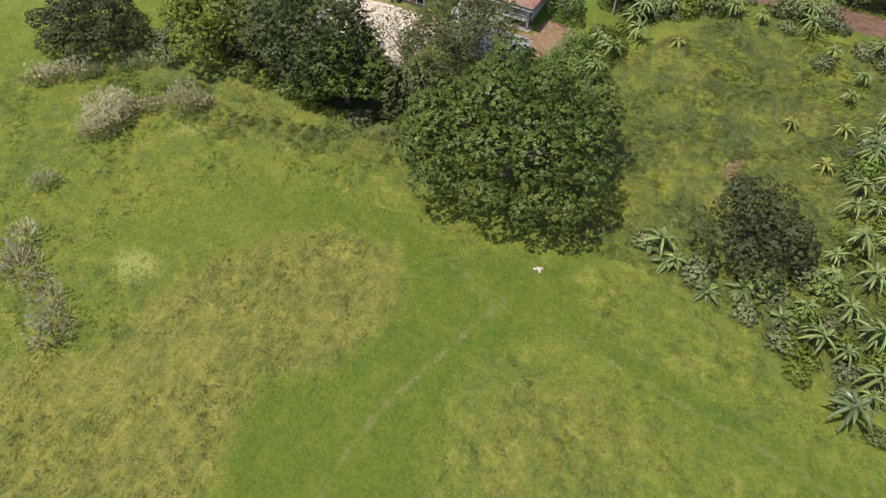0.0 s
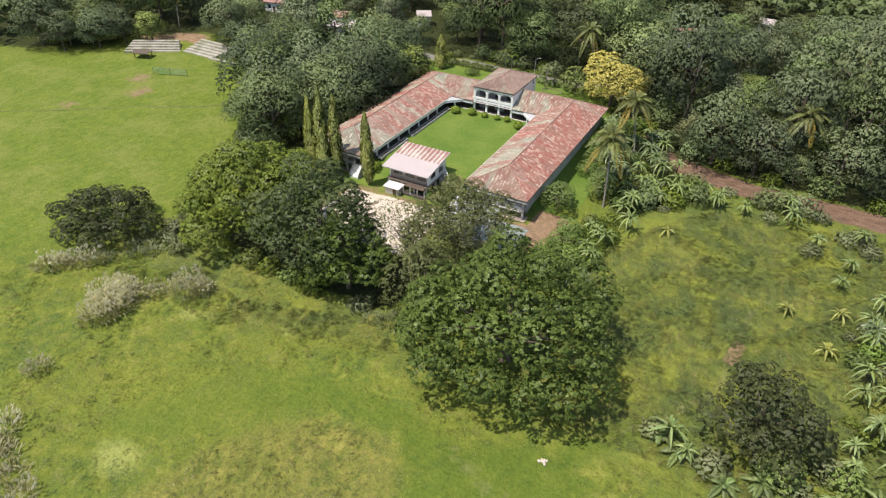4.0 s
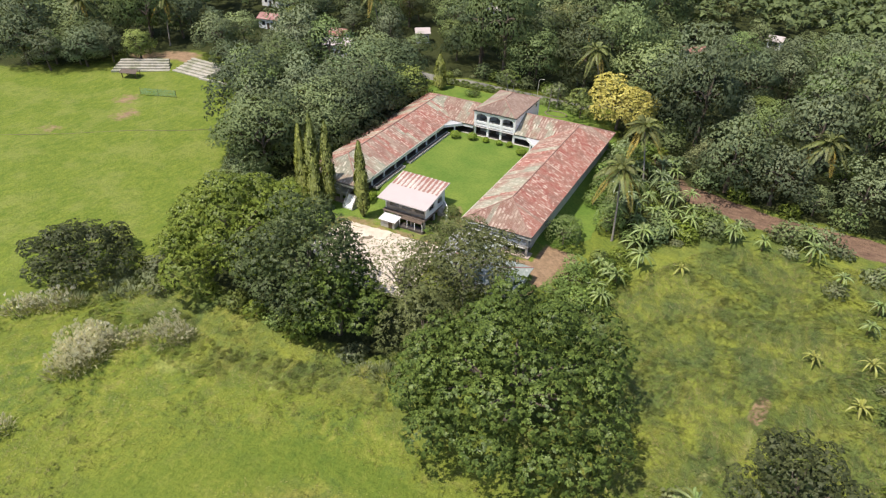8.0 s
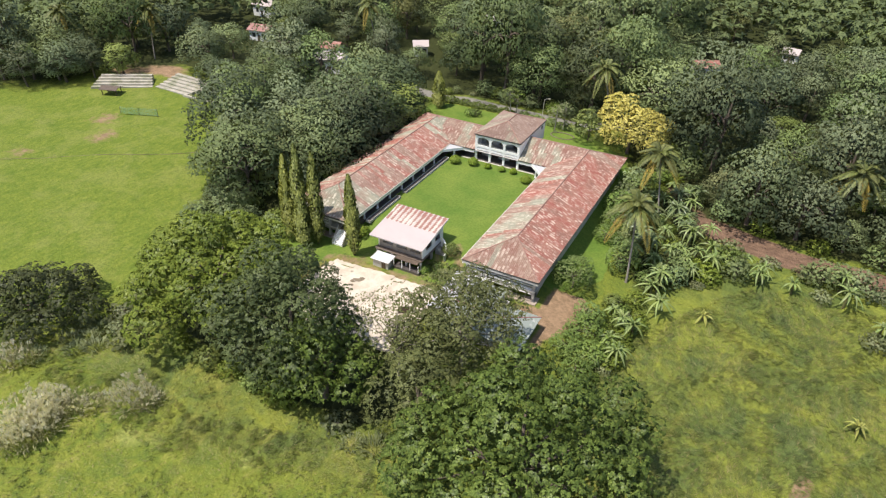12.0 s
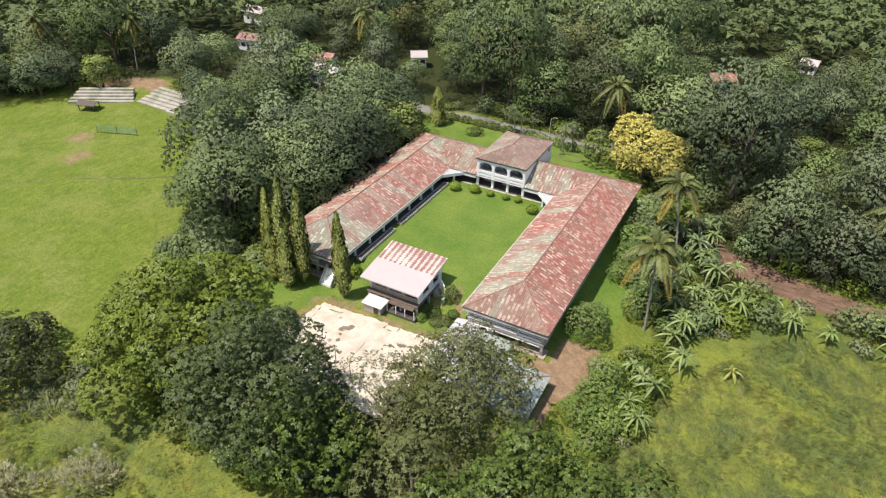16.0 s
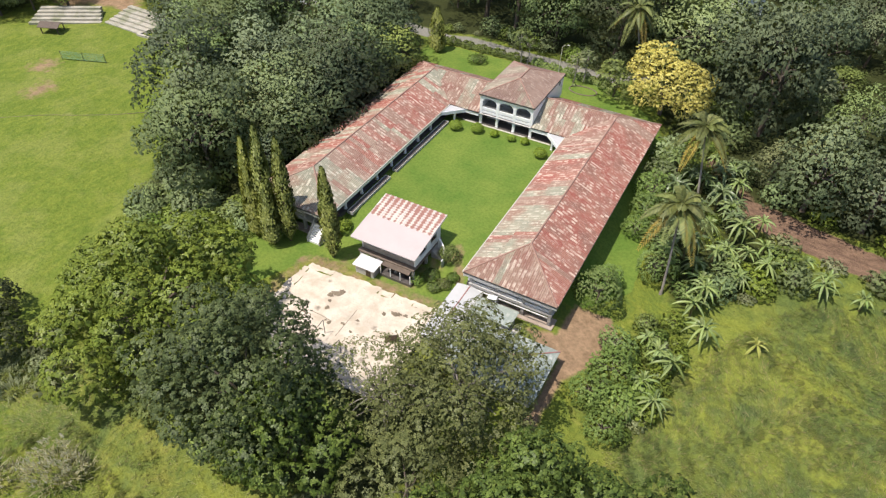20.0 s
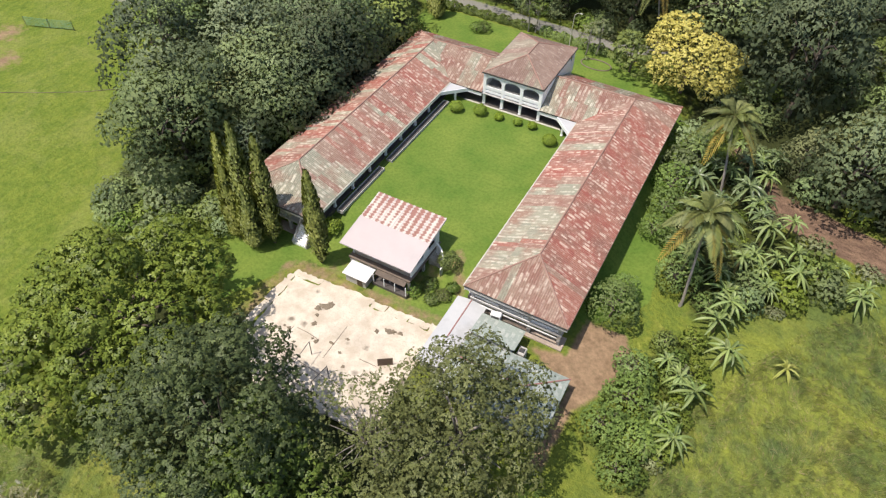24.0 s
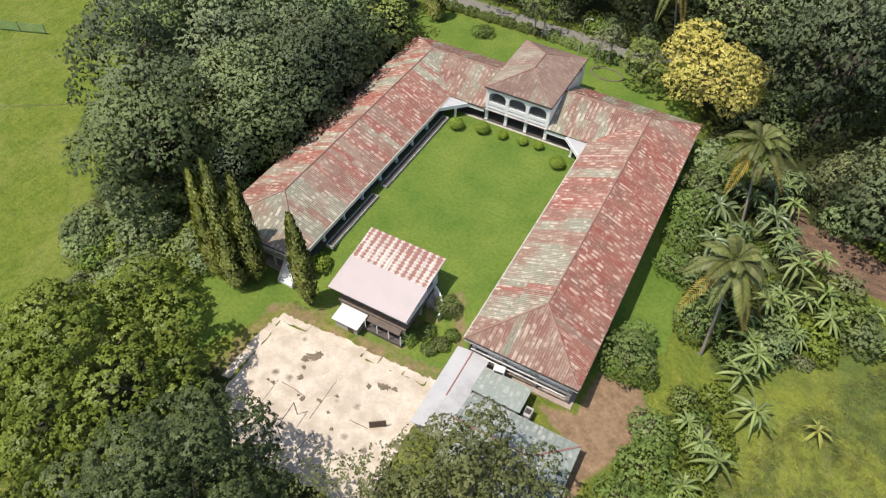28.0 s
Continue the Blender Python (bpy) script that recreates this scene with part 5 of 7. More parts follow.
ppart("floor_slab", box_bm((-64.4, -55.2, 97.4, 105.6, -0.15, 0.1)), old_board, "raised floor slab")
for x in (-64.1, -61.2, -58.3, -55.5):
    for y in (97.7, 101.4, 105.2):
        ppart("post", box_bm((x - 0.16, x + 0.16, y - 0.16, y + 0.16, gz(x, y) - 0.3, -0.15)), old_wall)
ppart("lower_wall", box_bm((-64.0, -55.6, 101.0, 101.2, -2.5, -0.15)), dark_wood, "dark boarded lower storey")
ppart("deck", box_bm((-60.3, -55.2, 96.5, 98.0, -2.3, -1.85)), floor_tile, "low dark deck")
ppart("awning", slab_planes([[(-60.0, 96.7, -0.3), (-55.6, 96.7, -0.3), (-55.6, 97.6, 0.0), (-60.0, 97.6, 0.0)]], 0.07), dark_wood, "dark brown awning")
for k in range(4):
    ppart("rail_post", box_bm((-60.2 + k * 1.6, -60.1 + k * 1.6, 96.55, 96.65, -2.3, -0.35)), white_wall)
# curved white stair wall on the court side
bm = bmesh.new()
arc = []
for k in range(9):
    a = radians(10 + 80 * k / 8)
    arc.append((-55.3 + 2.2 * math.sin(a), 101.8 + 2.4 * math.cos(a) - 0.4, 1.6 - 1.9 * k / 8))
for (x0, y0, z0), (x1, y1, z1) in zip(arc[:-1], arc[1:]):
    v = [bm.verts.new(p) for p in ((x0, y0, z0), (x1, y1, z1), (x1, y1, -2.2), (x0, y0, -2.2), (x0 + 0.14, y0 + 0.14, z0), (x1 + 0.14, y1 + 0.14, z1), (x1 + 0.14, y1 + 0.14, -2.2), (x0 + 0.14, y0 + 0.14, -2.2))]
    for q in ((0, 1, 2, 3), (5, 4, 7, 6), (4, 5, 1, 0)):
        bm.faces.new([v[i] for i in q])
ppart("stair_wall", bm, white_wall, "curved white stair wall")
for k in range(7):
    x = -55.3 + 0.28 * k
    ppart("step", box_bm((x, x + 0.3, 102.4, 104.0, -2.0, 0.05 - 0.22 * k)), concrete)

# little white shed by the pavilion
shed = thing("tool_shed", (-62.1, 96.4, gz(-62.1, 96.4)), "small shed with a flat white roof", "shed")
part("wall", box_bm((-1.55, 1.45, -0.95, 0.95, -0.1, 1.55)), old_wall, shed)
part("door", box_bm((0.2, 1.0, -1.0, -0.952, 0.0, 1.4)), dark_wood, shed)
part("roof", slab_planes([[(-1.85, -1.25, 1.6), (1.75, -1.25, 1.6), (1.75, 1.2, 1.75), (-1.85, 1.2, 1.75)]], 0.08), bright_sheet, shed, "flat white roof sheet")

# ---- annex roofs in front of the east wing ----
annex = thing("annex", (-47.0, 93.5, -2.3), "pale grey flat annex roof with a red seam", "shed")
part("wall", box_bm((-1.7, 1.5, -4.8, 5.0, -0.3, 1.9)), old_wall, annex)
part("roof", slab_planes([[(-2.1, -5.2, 1.95), (-0.2, -5.2, 2.25), (-0.2, 5.4, 2.25), (-2.1, 5.4, 1.95)], [(-0.2, -5.2, 2.25), (1.9, -5.2, 2.1), (1.9, 5.4, 2.1), (-0.2, 5.4, 2.25)]], 0.1), lilac_sheet, annex, "pale weathered roof")
cap_run(annex, (-0.2, -0.9, 2.25), (-0.2, 5.4, 2.25), red_cap, 0.09)

barn = thing("long_shed", (-38.9, 90.3, -2.3), "long shed with a grey green hipped sheet roof", "shed")
bx0, bx1, by0, by1, be, br = -6.2, 6.4, -4.4, 4.2, 1.9, 3.1
part("wall", box_bm((bx0 + 0.5, bx1 - 0.6, by0 + 0.5, by1 - 0.5, -0.4, be - 0.02)), old_wall, barn)
rf = part("roof", slab_planes([[(bx0, by0, be), (bx1, by0, be), (bx1 - 4.2, 0, br), (bx0, 0, br)], [(bx1, by0, be), (bx1, by1, be), (bx1 - 4.2, 0, br)], [(bx1, by1, be), (bx0, by1, be), (bx0, 0, br), (bx1 - 4.2, 0, br)]], 0.08), grey_sheet, barn, "grey green sheet roof")
for k in range(13):
    x = bx0 + 0.4 + k * 0.95
    for s in (1, -1):
        ye = by1 if s > 0 else -by0
        reach = 1.0 if x < bx1 - 4.2 else max(0.05, (bx1 - x) / 4.2)
        yt = ye * (1 - reach)
        zt = be + (br - be) * reach
        v, f = tube_np([(x, s * ye, be + 0.02), (x, s * (ye + yt) / 2, (be + zt) / 2 + 0.02), (x, s * yt, zt + 0.02)], [0.035] * 3, 4)
        part("seam", mesh_np("seam", v, f, grey_sheet), grey_sheet, rf)
cap_run(rf, (bx0, 0, br + 0.02), (bx1 - 4.2, 0, br), red_cap, 0.1)
cap_run(rf, (bx1 - 4.2, 0, br), (bx1, by1, be), red_cap, 0.1)
cap_run(rf, (bx1 - 4.2, 0, br + 0.02), (bx1, by0, be + 0.02), grey_sheet, 0.1)
lean = thing("lean_to", (-42.3, 96.0, -2.3), "grey green lean-to roof beside the shed", "shed")
part("wall", box_bm((-2.6, 2.4, -1.4, 1.6, -0.3, 2.0)), old_wall, lean)
part("roof", slab_planes([[(-2.9, -1.6, 2.55), (2.8, -1.6, 2.55), (2.8, 1.9, 2.1), (-2.9, 1.9, 2.1)]], 0.08), grey_sheet, lean, "sloping grey sheets")
tank = thing("water_tank", (-38.9, 95.6, gz(-38.9, 95.6)), "small grey concrete water tank", "tank")
part("body", box_bm((-0.45, 0.45, -0.6, 0.6, -0.1, 1.5), bevel=0.05), concrete, tank)
part("lid", box_bm((-0.3, 0.3, -0.3, 0.3, 1.5, 1.58)), dark_metal, tank)

vent = thing("air_conditioner", (-43.6, 98.2, -0.4), "boxy white air conditioner on the lean-to roof", "air conditioner", turn=8)
part("case", box_bm((-0.65, 0.65, -0.4, 0.4, 0.0, 0.7), bevel=0.04), bright_sheet, vent)
part("grille", box_bm((-0.5, 0.5, -0.43, -0.402, 0.12, 0.58)), dark_metal, vent)
part("frame", box_bm((-0.6, -0.5, -0.3, 0.3, -0.35, 0.0), (0.5, 0.6, -0.3, 0.3, -0.35, 0.0)), dark_metal, vent)
plinth = part("plinth", box_bm((-68.0, -49.6, TY0 - 0.5, TY0 - 0.04, -0.3, 0.1), bevel=0.03), pale_trim, back, "pale plinth along the court")

# ---- yard of pale rubble concrete ----
def plaza_material():
    m, nt, b, out = mat_new("crushed_pale_concrete")
    n1, n2, n3 = noise_tex(nt, 0.5, 5), noise_tex(nt, 5.0, 4), noise_tex(nt, 0.22, 5, 0.6)
    c = mixc(nt, step_n(nt, n1, 0.36, 0.62), (0.50, 0.42, 0.325), (0.68, 0.59, 0.48))
    c = mixc(nt, math_n(nt, "MULTIPLY", step_n(nt, n2, 0.5, 0.7), 0.55), c, (0.42, 0.345, 0.26))
    c = mixc(nt, math_n(nt, "MULTIPLY", step_n(nt, n3, 0.56, 0.70), 0.6), c, (0.40, 0.34, 0.27))
    spots = nd(nt, "ShaderNodeTexVoronoi", {"Scale": 0.35})
    nt.links.new(pos_socket(nt), spots.inputs["Vector"])
    wob = math_n(nt, "ADD", spots.outputs["Distance"], math_n(nt, "MULTIPLY", noise_tex(nt, 2.5, 4), 0.25))
    c = mixc(nt, math_n(nt, "MULTIPLY", step_n(nt, wob, 0.33, 0.2), 0.85), c, (0.14, 0.11, 0.08))
    nt.links.new(c, b.inputs["Base Color"])
    b.inputs["Roughness"].default_value = 0.95
    bump_n(nt, b, n2, 0.4, 0.05)
    return m


plaza_mat = plaza_material()


def jitter_slab(poly, z, depth, rng, step=0.7, rough=0.18):
    """A slab with a broken edge."""
    pts = []
    for (ax, ay), (bx, by) in zip(poly, poly[1:] + poly[:1]):
        n = max(2, int(math.hypot(bx - ax, by - ay) / step))
        for k in range(n):
            t = k / n
            pts.append((ax + (bx - ax) * t + rng.uniform(-rough, rough), ay + (by - ay) * t + rng.uniform(-rough, rough)))
    bm = bmesh.new()
    top = [bm.verts.new((*p, z)) for p in pts]
    low = [bm.verts.new((*p, z - depth)) for p in pts]
    bm.faces.new(top)
    for i in range(len(pts)):
        k = (i + 1) % len(pts)
        bm.faces.new((top[k], top[i], low[i], low[k]))
    bmesh.ops.recalc_face_normals(bm, faces=bm.faces[:])
    bmesh.ops.triangulate(bm, faces=[f for f in bm.faces if len(f.verts) > 4])
    return bm


rp = random.Random(8)
yard = new("yard", bpy.data.meshes.new("yard"))
_b2 = jitter_slab([(-69.6, 92.6), (-49.2, 93.5), (-48.8, 78.5), (-64, 77.5), (-69.4, 82.5)], -2.14, 0.4, rp)
_b2.to_mesh(yard.data)
_b2.free()
yard.data.materials.append(plaza_mat)
tagged(yard, "pale broken concrete yard with dark scorch marks", "pavement", kind="structure")
kerb_spots = [((-70.2, 93.22), (-49.6, 94.1)), ((-70.3, 83.5), (-70.15, 92.7))]
for (ax, ay), (bx, by) in kerb_spots:
    L = math.hypot(bx - ax, by - ay)
    kb = thing("kerb", ((ax + bx) / 2, (ay + by) / 2, -2.3), "crumbling low concrete kerb round the yard", "kerb", "yard kerbs", "structure")
    s = -L / 2
    while s < L / 2 - 0.5:
        e = min(L / 2, s + rp.uniform(1.6, 4.5))
        w = rp.uniform(0.42, 0.66)
        ob = part("kerb_stone", jitter_slab([(s, -w), (e + rp.uniform(-0.12, 0.1), -w), (e + rp.uniform(-0.12, 0.1), w), (s, w)], 0.09 + rp.uniform(-0.05, 0.03), 0.4, rp, 0.4, 0.16), plaza_mat, kb)
        ob.matrix_basis = pose(0, 0, 0, 0, 0, math.degrees(math.atan2(by - ay, bx - ax)))
        s = e

ash_mat = plain_material("dark_weed_and_ash", (0.15, 0.115, 0.08), (0.25, 0.20, 0.14), 2.5, 0.95, relief=0.6, fine=8)
for x, y, r in ((-63.4, 90.4, 0.85), (-63.9, 89.7, 0.6), (-62.9, 91.0, 0.6), (-63.4, 88.8, 0.35), (-63.0, 87.6, 0.5), (-65.2, 85.6, 0.35), (-65.9, 85.6, 0.25), (-66.5, 83.6, 0.3), (-54.5, 91.1, 0.7), (-53.9, 91.3, 0.5), (-53.0, 91.5, 0.4), (-55.7, 90.4, 0.42), (-61.2, 85.6, 0.42), (-59.4, 86.3, 0.38), (-57.8, 85.6, 0.3), (-58.1, 87.7, 0.32), (-61.8, 85.7, 0.25), (-56.4, 84.2, 0.3)):
    n = 14
    bm = bmesh.new()
    rim = [bm.verts.new((q * r * math.cos(6.283 * k / n), q * r * 0.8 * math.sin(6.283 * k / n), 0.0)) for k, q in ((k, rp.uniform(0.45, 1.2)) for k in range(n))]
    mid = [bm.verts.new((v.co.x * 0.55 + rp.uniform(-0.05, 0.05), v.co.y * 0.55, 0.05 + rp.uniform(0, 0.08))) for v in rim]
    top = bm.verts.new((0, 0, 0.1))
    for k in range(n):
        j = (k + 1) % n
        bm.faces.new((rim[k], rim[j], mid[j], mid[k]))
        bm.faces.new((mid[k], mid[j], top))
    ob = part("ash_patch", bm, ash_mat)
    ob.matrix_basis = pose(x, y, -2.136)
    tagged(ob, "dark patch of ash and dead weeds on concrete", "debris", "dark patches on the yard")
crack_mat = plain_material("dark_joint", (0.2, 0.17, 0.13), (0.28, 0.24, 0.19), 3.0, 0.95)
for pts in ([(-67.3, 82.3), (-64.8, 82.5), (-62.1, 82.4), (-58, 82.0), (-55.1, 81.9)], [(-64.4, 86.1), (-62.8, 86.1), (-61.2, 85.9)], [(-55.3, 86.0), (-53, 86.1)], [(-64.9, 86.2), (-64.8, 83.6), (-64.8, 81.0)], [(-59.2, 89.2), (-59.1, 84)]):
    v, f = tube_np([(x, y, -2.14) for x, y in pts], [0.045] * len(pts), 4)
    ob = part("joint", mesh_np("joint", v, f, crack_mat), crack_mat, yard)
for x, y, lx, ly in ((-60.5, 83.8, 0.2, -3.0), (-56.8, 82.1, -0.3, -2.4)):
    t = thing("pole_frame", (x, y, -2.14), "thin dark metal frame standing in the yard", "frame", "frames in the yard")
    part("post", mesh_np("post", *tube_np([(0, 0, -0.1), (0, 0, 2.6)], [0.05, 0.05], 6), dark_metal), dark_metal, t)
    part("bar", mesh_np("bar", *tube_np([(0, 0, 2.55), (lx, ly, 2.5)], [0.04, 0.04], 6), dark_metal), dark_metal, t)
    part("post", mesh_np("post", *tube_np([(lx, ly, -0.1), (lx, ly, 2.55)], [0.05, 0.05], 6), dark_metal), dark_metal, t)
board = thing("leaning_board", (-52.2, 86.8, -2.14), "dark board propped on the yard", "board", turn=35)
part("panel", box_bm((-0.9, 0.9, -0.04, 0.04, 0, 1.3)), dark_wood, board)
part("prop", box_bm((-0.05, 0.05, 0.0, 0.7, 0, 0.08)), dark_wood, board)

# ---- plants ----
def tree(name, at, label, category, lobes, leaf, clumps, per, mat, trunk_h, trunk_r, seed, clump_r=1.2, limbs=6, zmin=-0.45, aspect=0.55, group="", trunk_mat=None, turn=0.0, flat=0.75, core=240, tri=False, gap=1.35, whorl=6, bough=0.0, whole=0.0, core_tone=0.0):
    """A tree as trunk and crown; lobes are relative to its foot."""
    rng = np.random.default_rng(seed)
    t = thing(name, at, label, category, group, turn=turn)
    v, f = trunk_np(rng, trunk_h, trunk_r, lobes, limbs)
    part("trunk", mesh_np("trunk", v, f, trunk_mat or bark, True), bark, t)
    if bough:
        lobes = boughs(seed, lobes, bough)
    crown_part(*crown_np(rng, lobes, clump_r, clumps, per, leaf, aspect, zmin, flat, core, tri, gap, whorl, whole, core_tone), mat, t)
    return t


def lobe_ring(rng, r, h, z, n, spread=0.55, size=0.55, top=True):
    """Lobes round a centre: a broad uneven crown of radius r, from z up by h."""
    out = []
    for k in range(n):
        a = 2 * math.pi * k / n + rng.uniform(-0.3, 0.3)
        d = r * spread * rng.uniform(0.85, 1.15)
        s = r * size * rng.uniform(0.85, 1.15)
        out.append((d * math.cos(a), d * math.sin(a), z + h * rng.uniform(0.3, 0.45), s, s, h * rng.uniform(0.38, 0.48)))
    if top:
        out.append((0, 0, z + h * 0.55, r * 0.62, r * 0.62, h * 0.46))
    return out


R1 = random.Random(21)
# the great round tree in the field
tree("shade_tree", (-23.7, 64.6, gz(-23.7, 64.6)), "huge round-crowned tree with dense mid green leaves", "tree",
     lobe_ring(R1, 13.0, 15.8, 1.2, 9), 0.36, 2600, 36, "big", 7, 0.7, 11, clump_r=0.78, limbs=12, bough=2.7, core=40, gap=1.1)
# the lone dark tree by the east thicket
tree("field_tree", (9.2, 65.5, gz(9.2, 65.5)), "dark small-leaved tree standing among palms and shrubs", "tree",
     [(-0.4, 1.6, 7.4, 4.0, 3.8, 3.4), (2.8, 0.4, 6.0, 3.8, 3.8, 3.2), (-2.8, -0.6, 4.6, 3.4, 3.2, 2.8), (1.4, -2.6, 4.2, 3.6, 3.2, 2.6), (4.8, 1.6, 4.0, 2.6, 2.8, 2.2), (-0.6, 4.2, 5.0, 3.2, 2.8, 2.6)], 0.28, 900, 36, "dusky", 5.5, 0.35, 12, clump_r=0.6, limbs=10, bough=1.6, core=16, gap=1.15)
# the grove before the yard
tree("grove_tree", (-79.4, 75.0, gz(-79, 75)), "broad light green leafy tree in the grove", "tree",
     lobe_ring(R1, 10.9, 13.0, 1.2, 9), 0.40, 2200, 36, "light", 6, 0.45, 13, clump_r=0.82, limbs=10, bough=2.8, core=40, gap=1.1)
tree("grove_tree", (-59.8, 69.6, gz(-59.8, 69.6)), "tall dark green tree at the edge of the yard", "tree",
     lobe_ring(R1, 8.1, 16.2, 3.6, 7), 0.30, 2000, 36, "dark", 8, 0.45, 14, clump_r=0.72, limbs=9, bough=2.1, core=22, gap=1.15)
tree("grove_tree", (-52.8, 67.4, gz(-53, 67)), "dark green tree with drooping leafy boughs", "tree",
     lobe_ring(R1, 5.8, 10.8, 2.0, 6), 0.38, 900, 36, "big", 8, 0.4, 15, clump_r=0.75, limbs=8, bough=2.0, core=22, gap=1.15)
# sparse brownish tree before the annex
tree("sparse_tree", (-39.0, 80.0, gz(-39, 80)), "thin-crowned olive tree with bare twigs showing", "tree",
     lobe_ring(R1, 7.8, 12.6, 3.2, 9, 0.68, 0.42), 0.20, 2000, 56, "olive", 9, 0.3, 16, clump_r=0.7, limbs=26, zmin=-0.5, trunk_mat=pale_bark, core=34, gap=1.0, bough=1.7)
tree("bare_tree", (-46.4, 76.0, gz(-46.4, 76)), "half bare twiggy tree with a few olive leaves", "tree",
     lobe_ring(R1, 5.8, 11.4, 3.2, 7), 0.17, 380, 36, "olive", 9, 0.2, 26, clump_r=0.6, limbs=44, zmin=-0.2, trunk_mat=pale_bark, core=0, gap=1.1, bough=1.3)
tree("wispy_tree", (-39.0, 68.5, gz(-39, 68.5)), "feathery grey olive tree beside the field", "tree",
     lobe_ring(R1, 5.2, 11.5, 1.0, 5), 0.30, 420, 48, "olive", 8, 0.22, 17, clump_r=0.8, limbs=8, aspect=0.3, gap=1.1, core=40)
# lone bush in the pasture
tree("round_bush_tree", (-100.5, 59.0, gz(-100, 59)), "low dark rounded tree alone in the pasture", "tree",
     lobe_ring(R1, 7.4, 6.8, 0.0, 7), 0.30, 1400, 36, "dusky", 2.6, 0.3, 18, clump_r=0.7, limbs=6, bough=1.9, core=30, gap=0.95)
# yellow flowering tree behind the house
tree("flowering_tree", (-37.0, 158.5, gz(-37, 158)), "tree covered in bright yellow blossom", "tree",
     [(-3.2, 1.5, 8.0, 3.6, 3.6, 4.6), (0.5, 0.5, 6.5, 4.6, 4.4, 4.2), (3.8, -0.8, 5.2, 4.0, 3.8, 3.6), (1.5, -3.4, 4.6, 3.4, 3.2, 3.0), (-2.2, -2.6, 5.0, 3.2, 3.0, 3.2), (4.8, 2.2, 5.2, 3.4, 3.4, 3.4), (5.0, -2.6, 4.4, 3.2, 3.0, 2.8)], 0.26, 1000, 48, "yellow", 6, 0.35, 19, clump_r=0.64, limbs=8, core=24, bough=1.6, gap=1.05, whole=0.5, core_tone=0.5)
tree("garden_tree", (-46.5, 159.5, gz(-46.5, 159.5)), "small fresh green tree beside the flowering one", "tree",
     lobe_ring(R1, 4.0, 6.0, 1.0, 5), 0.36, 150, 54, "shrub", 4, 0.2, 20, clump_r=0.8, core=60)


def cypress(at, h, r, seed, lean=0.0):
    rng = np.random.default_rng(seed)
    t = thing("cypress", at, "tall narrow dark green cypress on the lawn", "tree", "cypresses by the stairs", turn=rng.uniform(0, 360))
    v, f = tube_np([(0, 0, -0.3), (0.02, 0, h * 0.5), (lean, 0, h * 0.95)], [0.2, 0.13, 0.03], 7)
    part("trunk", mesh_np("trunk", v, f, bark, True), bark, t)
    n = 5200
    z = rng.uniform(0.03, 1.0, n) ** 0.85
    prof = np.minimum(1, z * 7) * np.minimum(1, ((1 - z) * 1.9 + 0.04)) ** 0.6
    sprays = 90
    sa, sz = rng.uniform(0, 2 * np.pi, sprays), rng.uniform(0, 1, sprays)
    k = rng.integers(0, sprays, n)
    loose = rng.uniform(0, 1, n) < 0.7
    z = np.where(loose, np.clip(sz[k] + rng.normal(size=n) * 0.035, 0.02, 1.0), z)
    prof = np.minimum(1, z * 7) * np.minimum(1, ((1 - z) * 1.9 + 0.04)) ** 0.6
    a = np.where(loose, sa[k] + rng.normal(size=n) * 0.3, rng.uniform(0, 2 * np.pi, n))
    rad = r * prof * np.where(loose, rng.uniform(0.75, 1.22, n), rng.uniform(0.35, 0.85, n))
    c = np.stack([rad * np.cos(a) + lean * z, rad * np.sin(a), z * h], 1)
    nrm = np.stack([np.cos(a), np.sin(a), np.full(n, 0.75)], 1) + rng.normal(size=(n, 3)) * 0.35
    nrm /= np.linalg.norm(nrm, axis=1)[:, None]
    up = np.array([0, 0, 1.0]) + 0.35 * nrm
    up = up / np.linalg.norm(up, axis=1)[:, None]
    b = np.cross(nrm, up)
    b /= np.linalg.norm(b, axis=1)[:, None]
    s = (0.5 * rng.uniform(0.6, 1.3, n))[:, None]
    v = np.stack([c - up * s * 0.5, c - b * s * 0.24, c + up * s * 0.6, c + b * s * 0.24], 1).reshape(-1, 3)
    me = mesh_np("crown", v, np.arange(4 * n).reshape(n, 4), LEAF["cypress"], True)
    me.normals_split_custom_set_from_vertices(np.repeat(nrm, 4, axis=0).tolist())
    # outer sprays vary at random; inner ones get zero, shade painted inside the column
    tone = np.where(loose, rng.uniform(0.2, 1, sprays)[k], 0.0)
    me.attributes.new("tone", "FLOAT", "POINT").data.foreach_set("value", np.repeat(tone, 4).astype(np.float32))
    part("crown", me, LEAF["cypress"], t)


for x, y, h, r, s in ((-68.2, 96.4, 15.6, 1.2, 1), (-75.9, 96.2, 17.7, 1.2, 2), (-79.4, 96.0, 18.7, 1.3, 3), (-82.0, 96.0, 16.2, 1.15, 4), (-77.6, 94.4, 11.0, 1.3, 5), (-80.8, 94.8, 12.5, 1.2, 6)):
    cypress((x, y, gz(x, y)), h, r, s, 0.25 if s < 5 else 0.0)
cypress((-86.3, 160.0, gz(-86.3, 160)), 9.5, 1.6, 9)


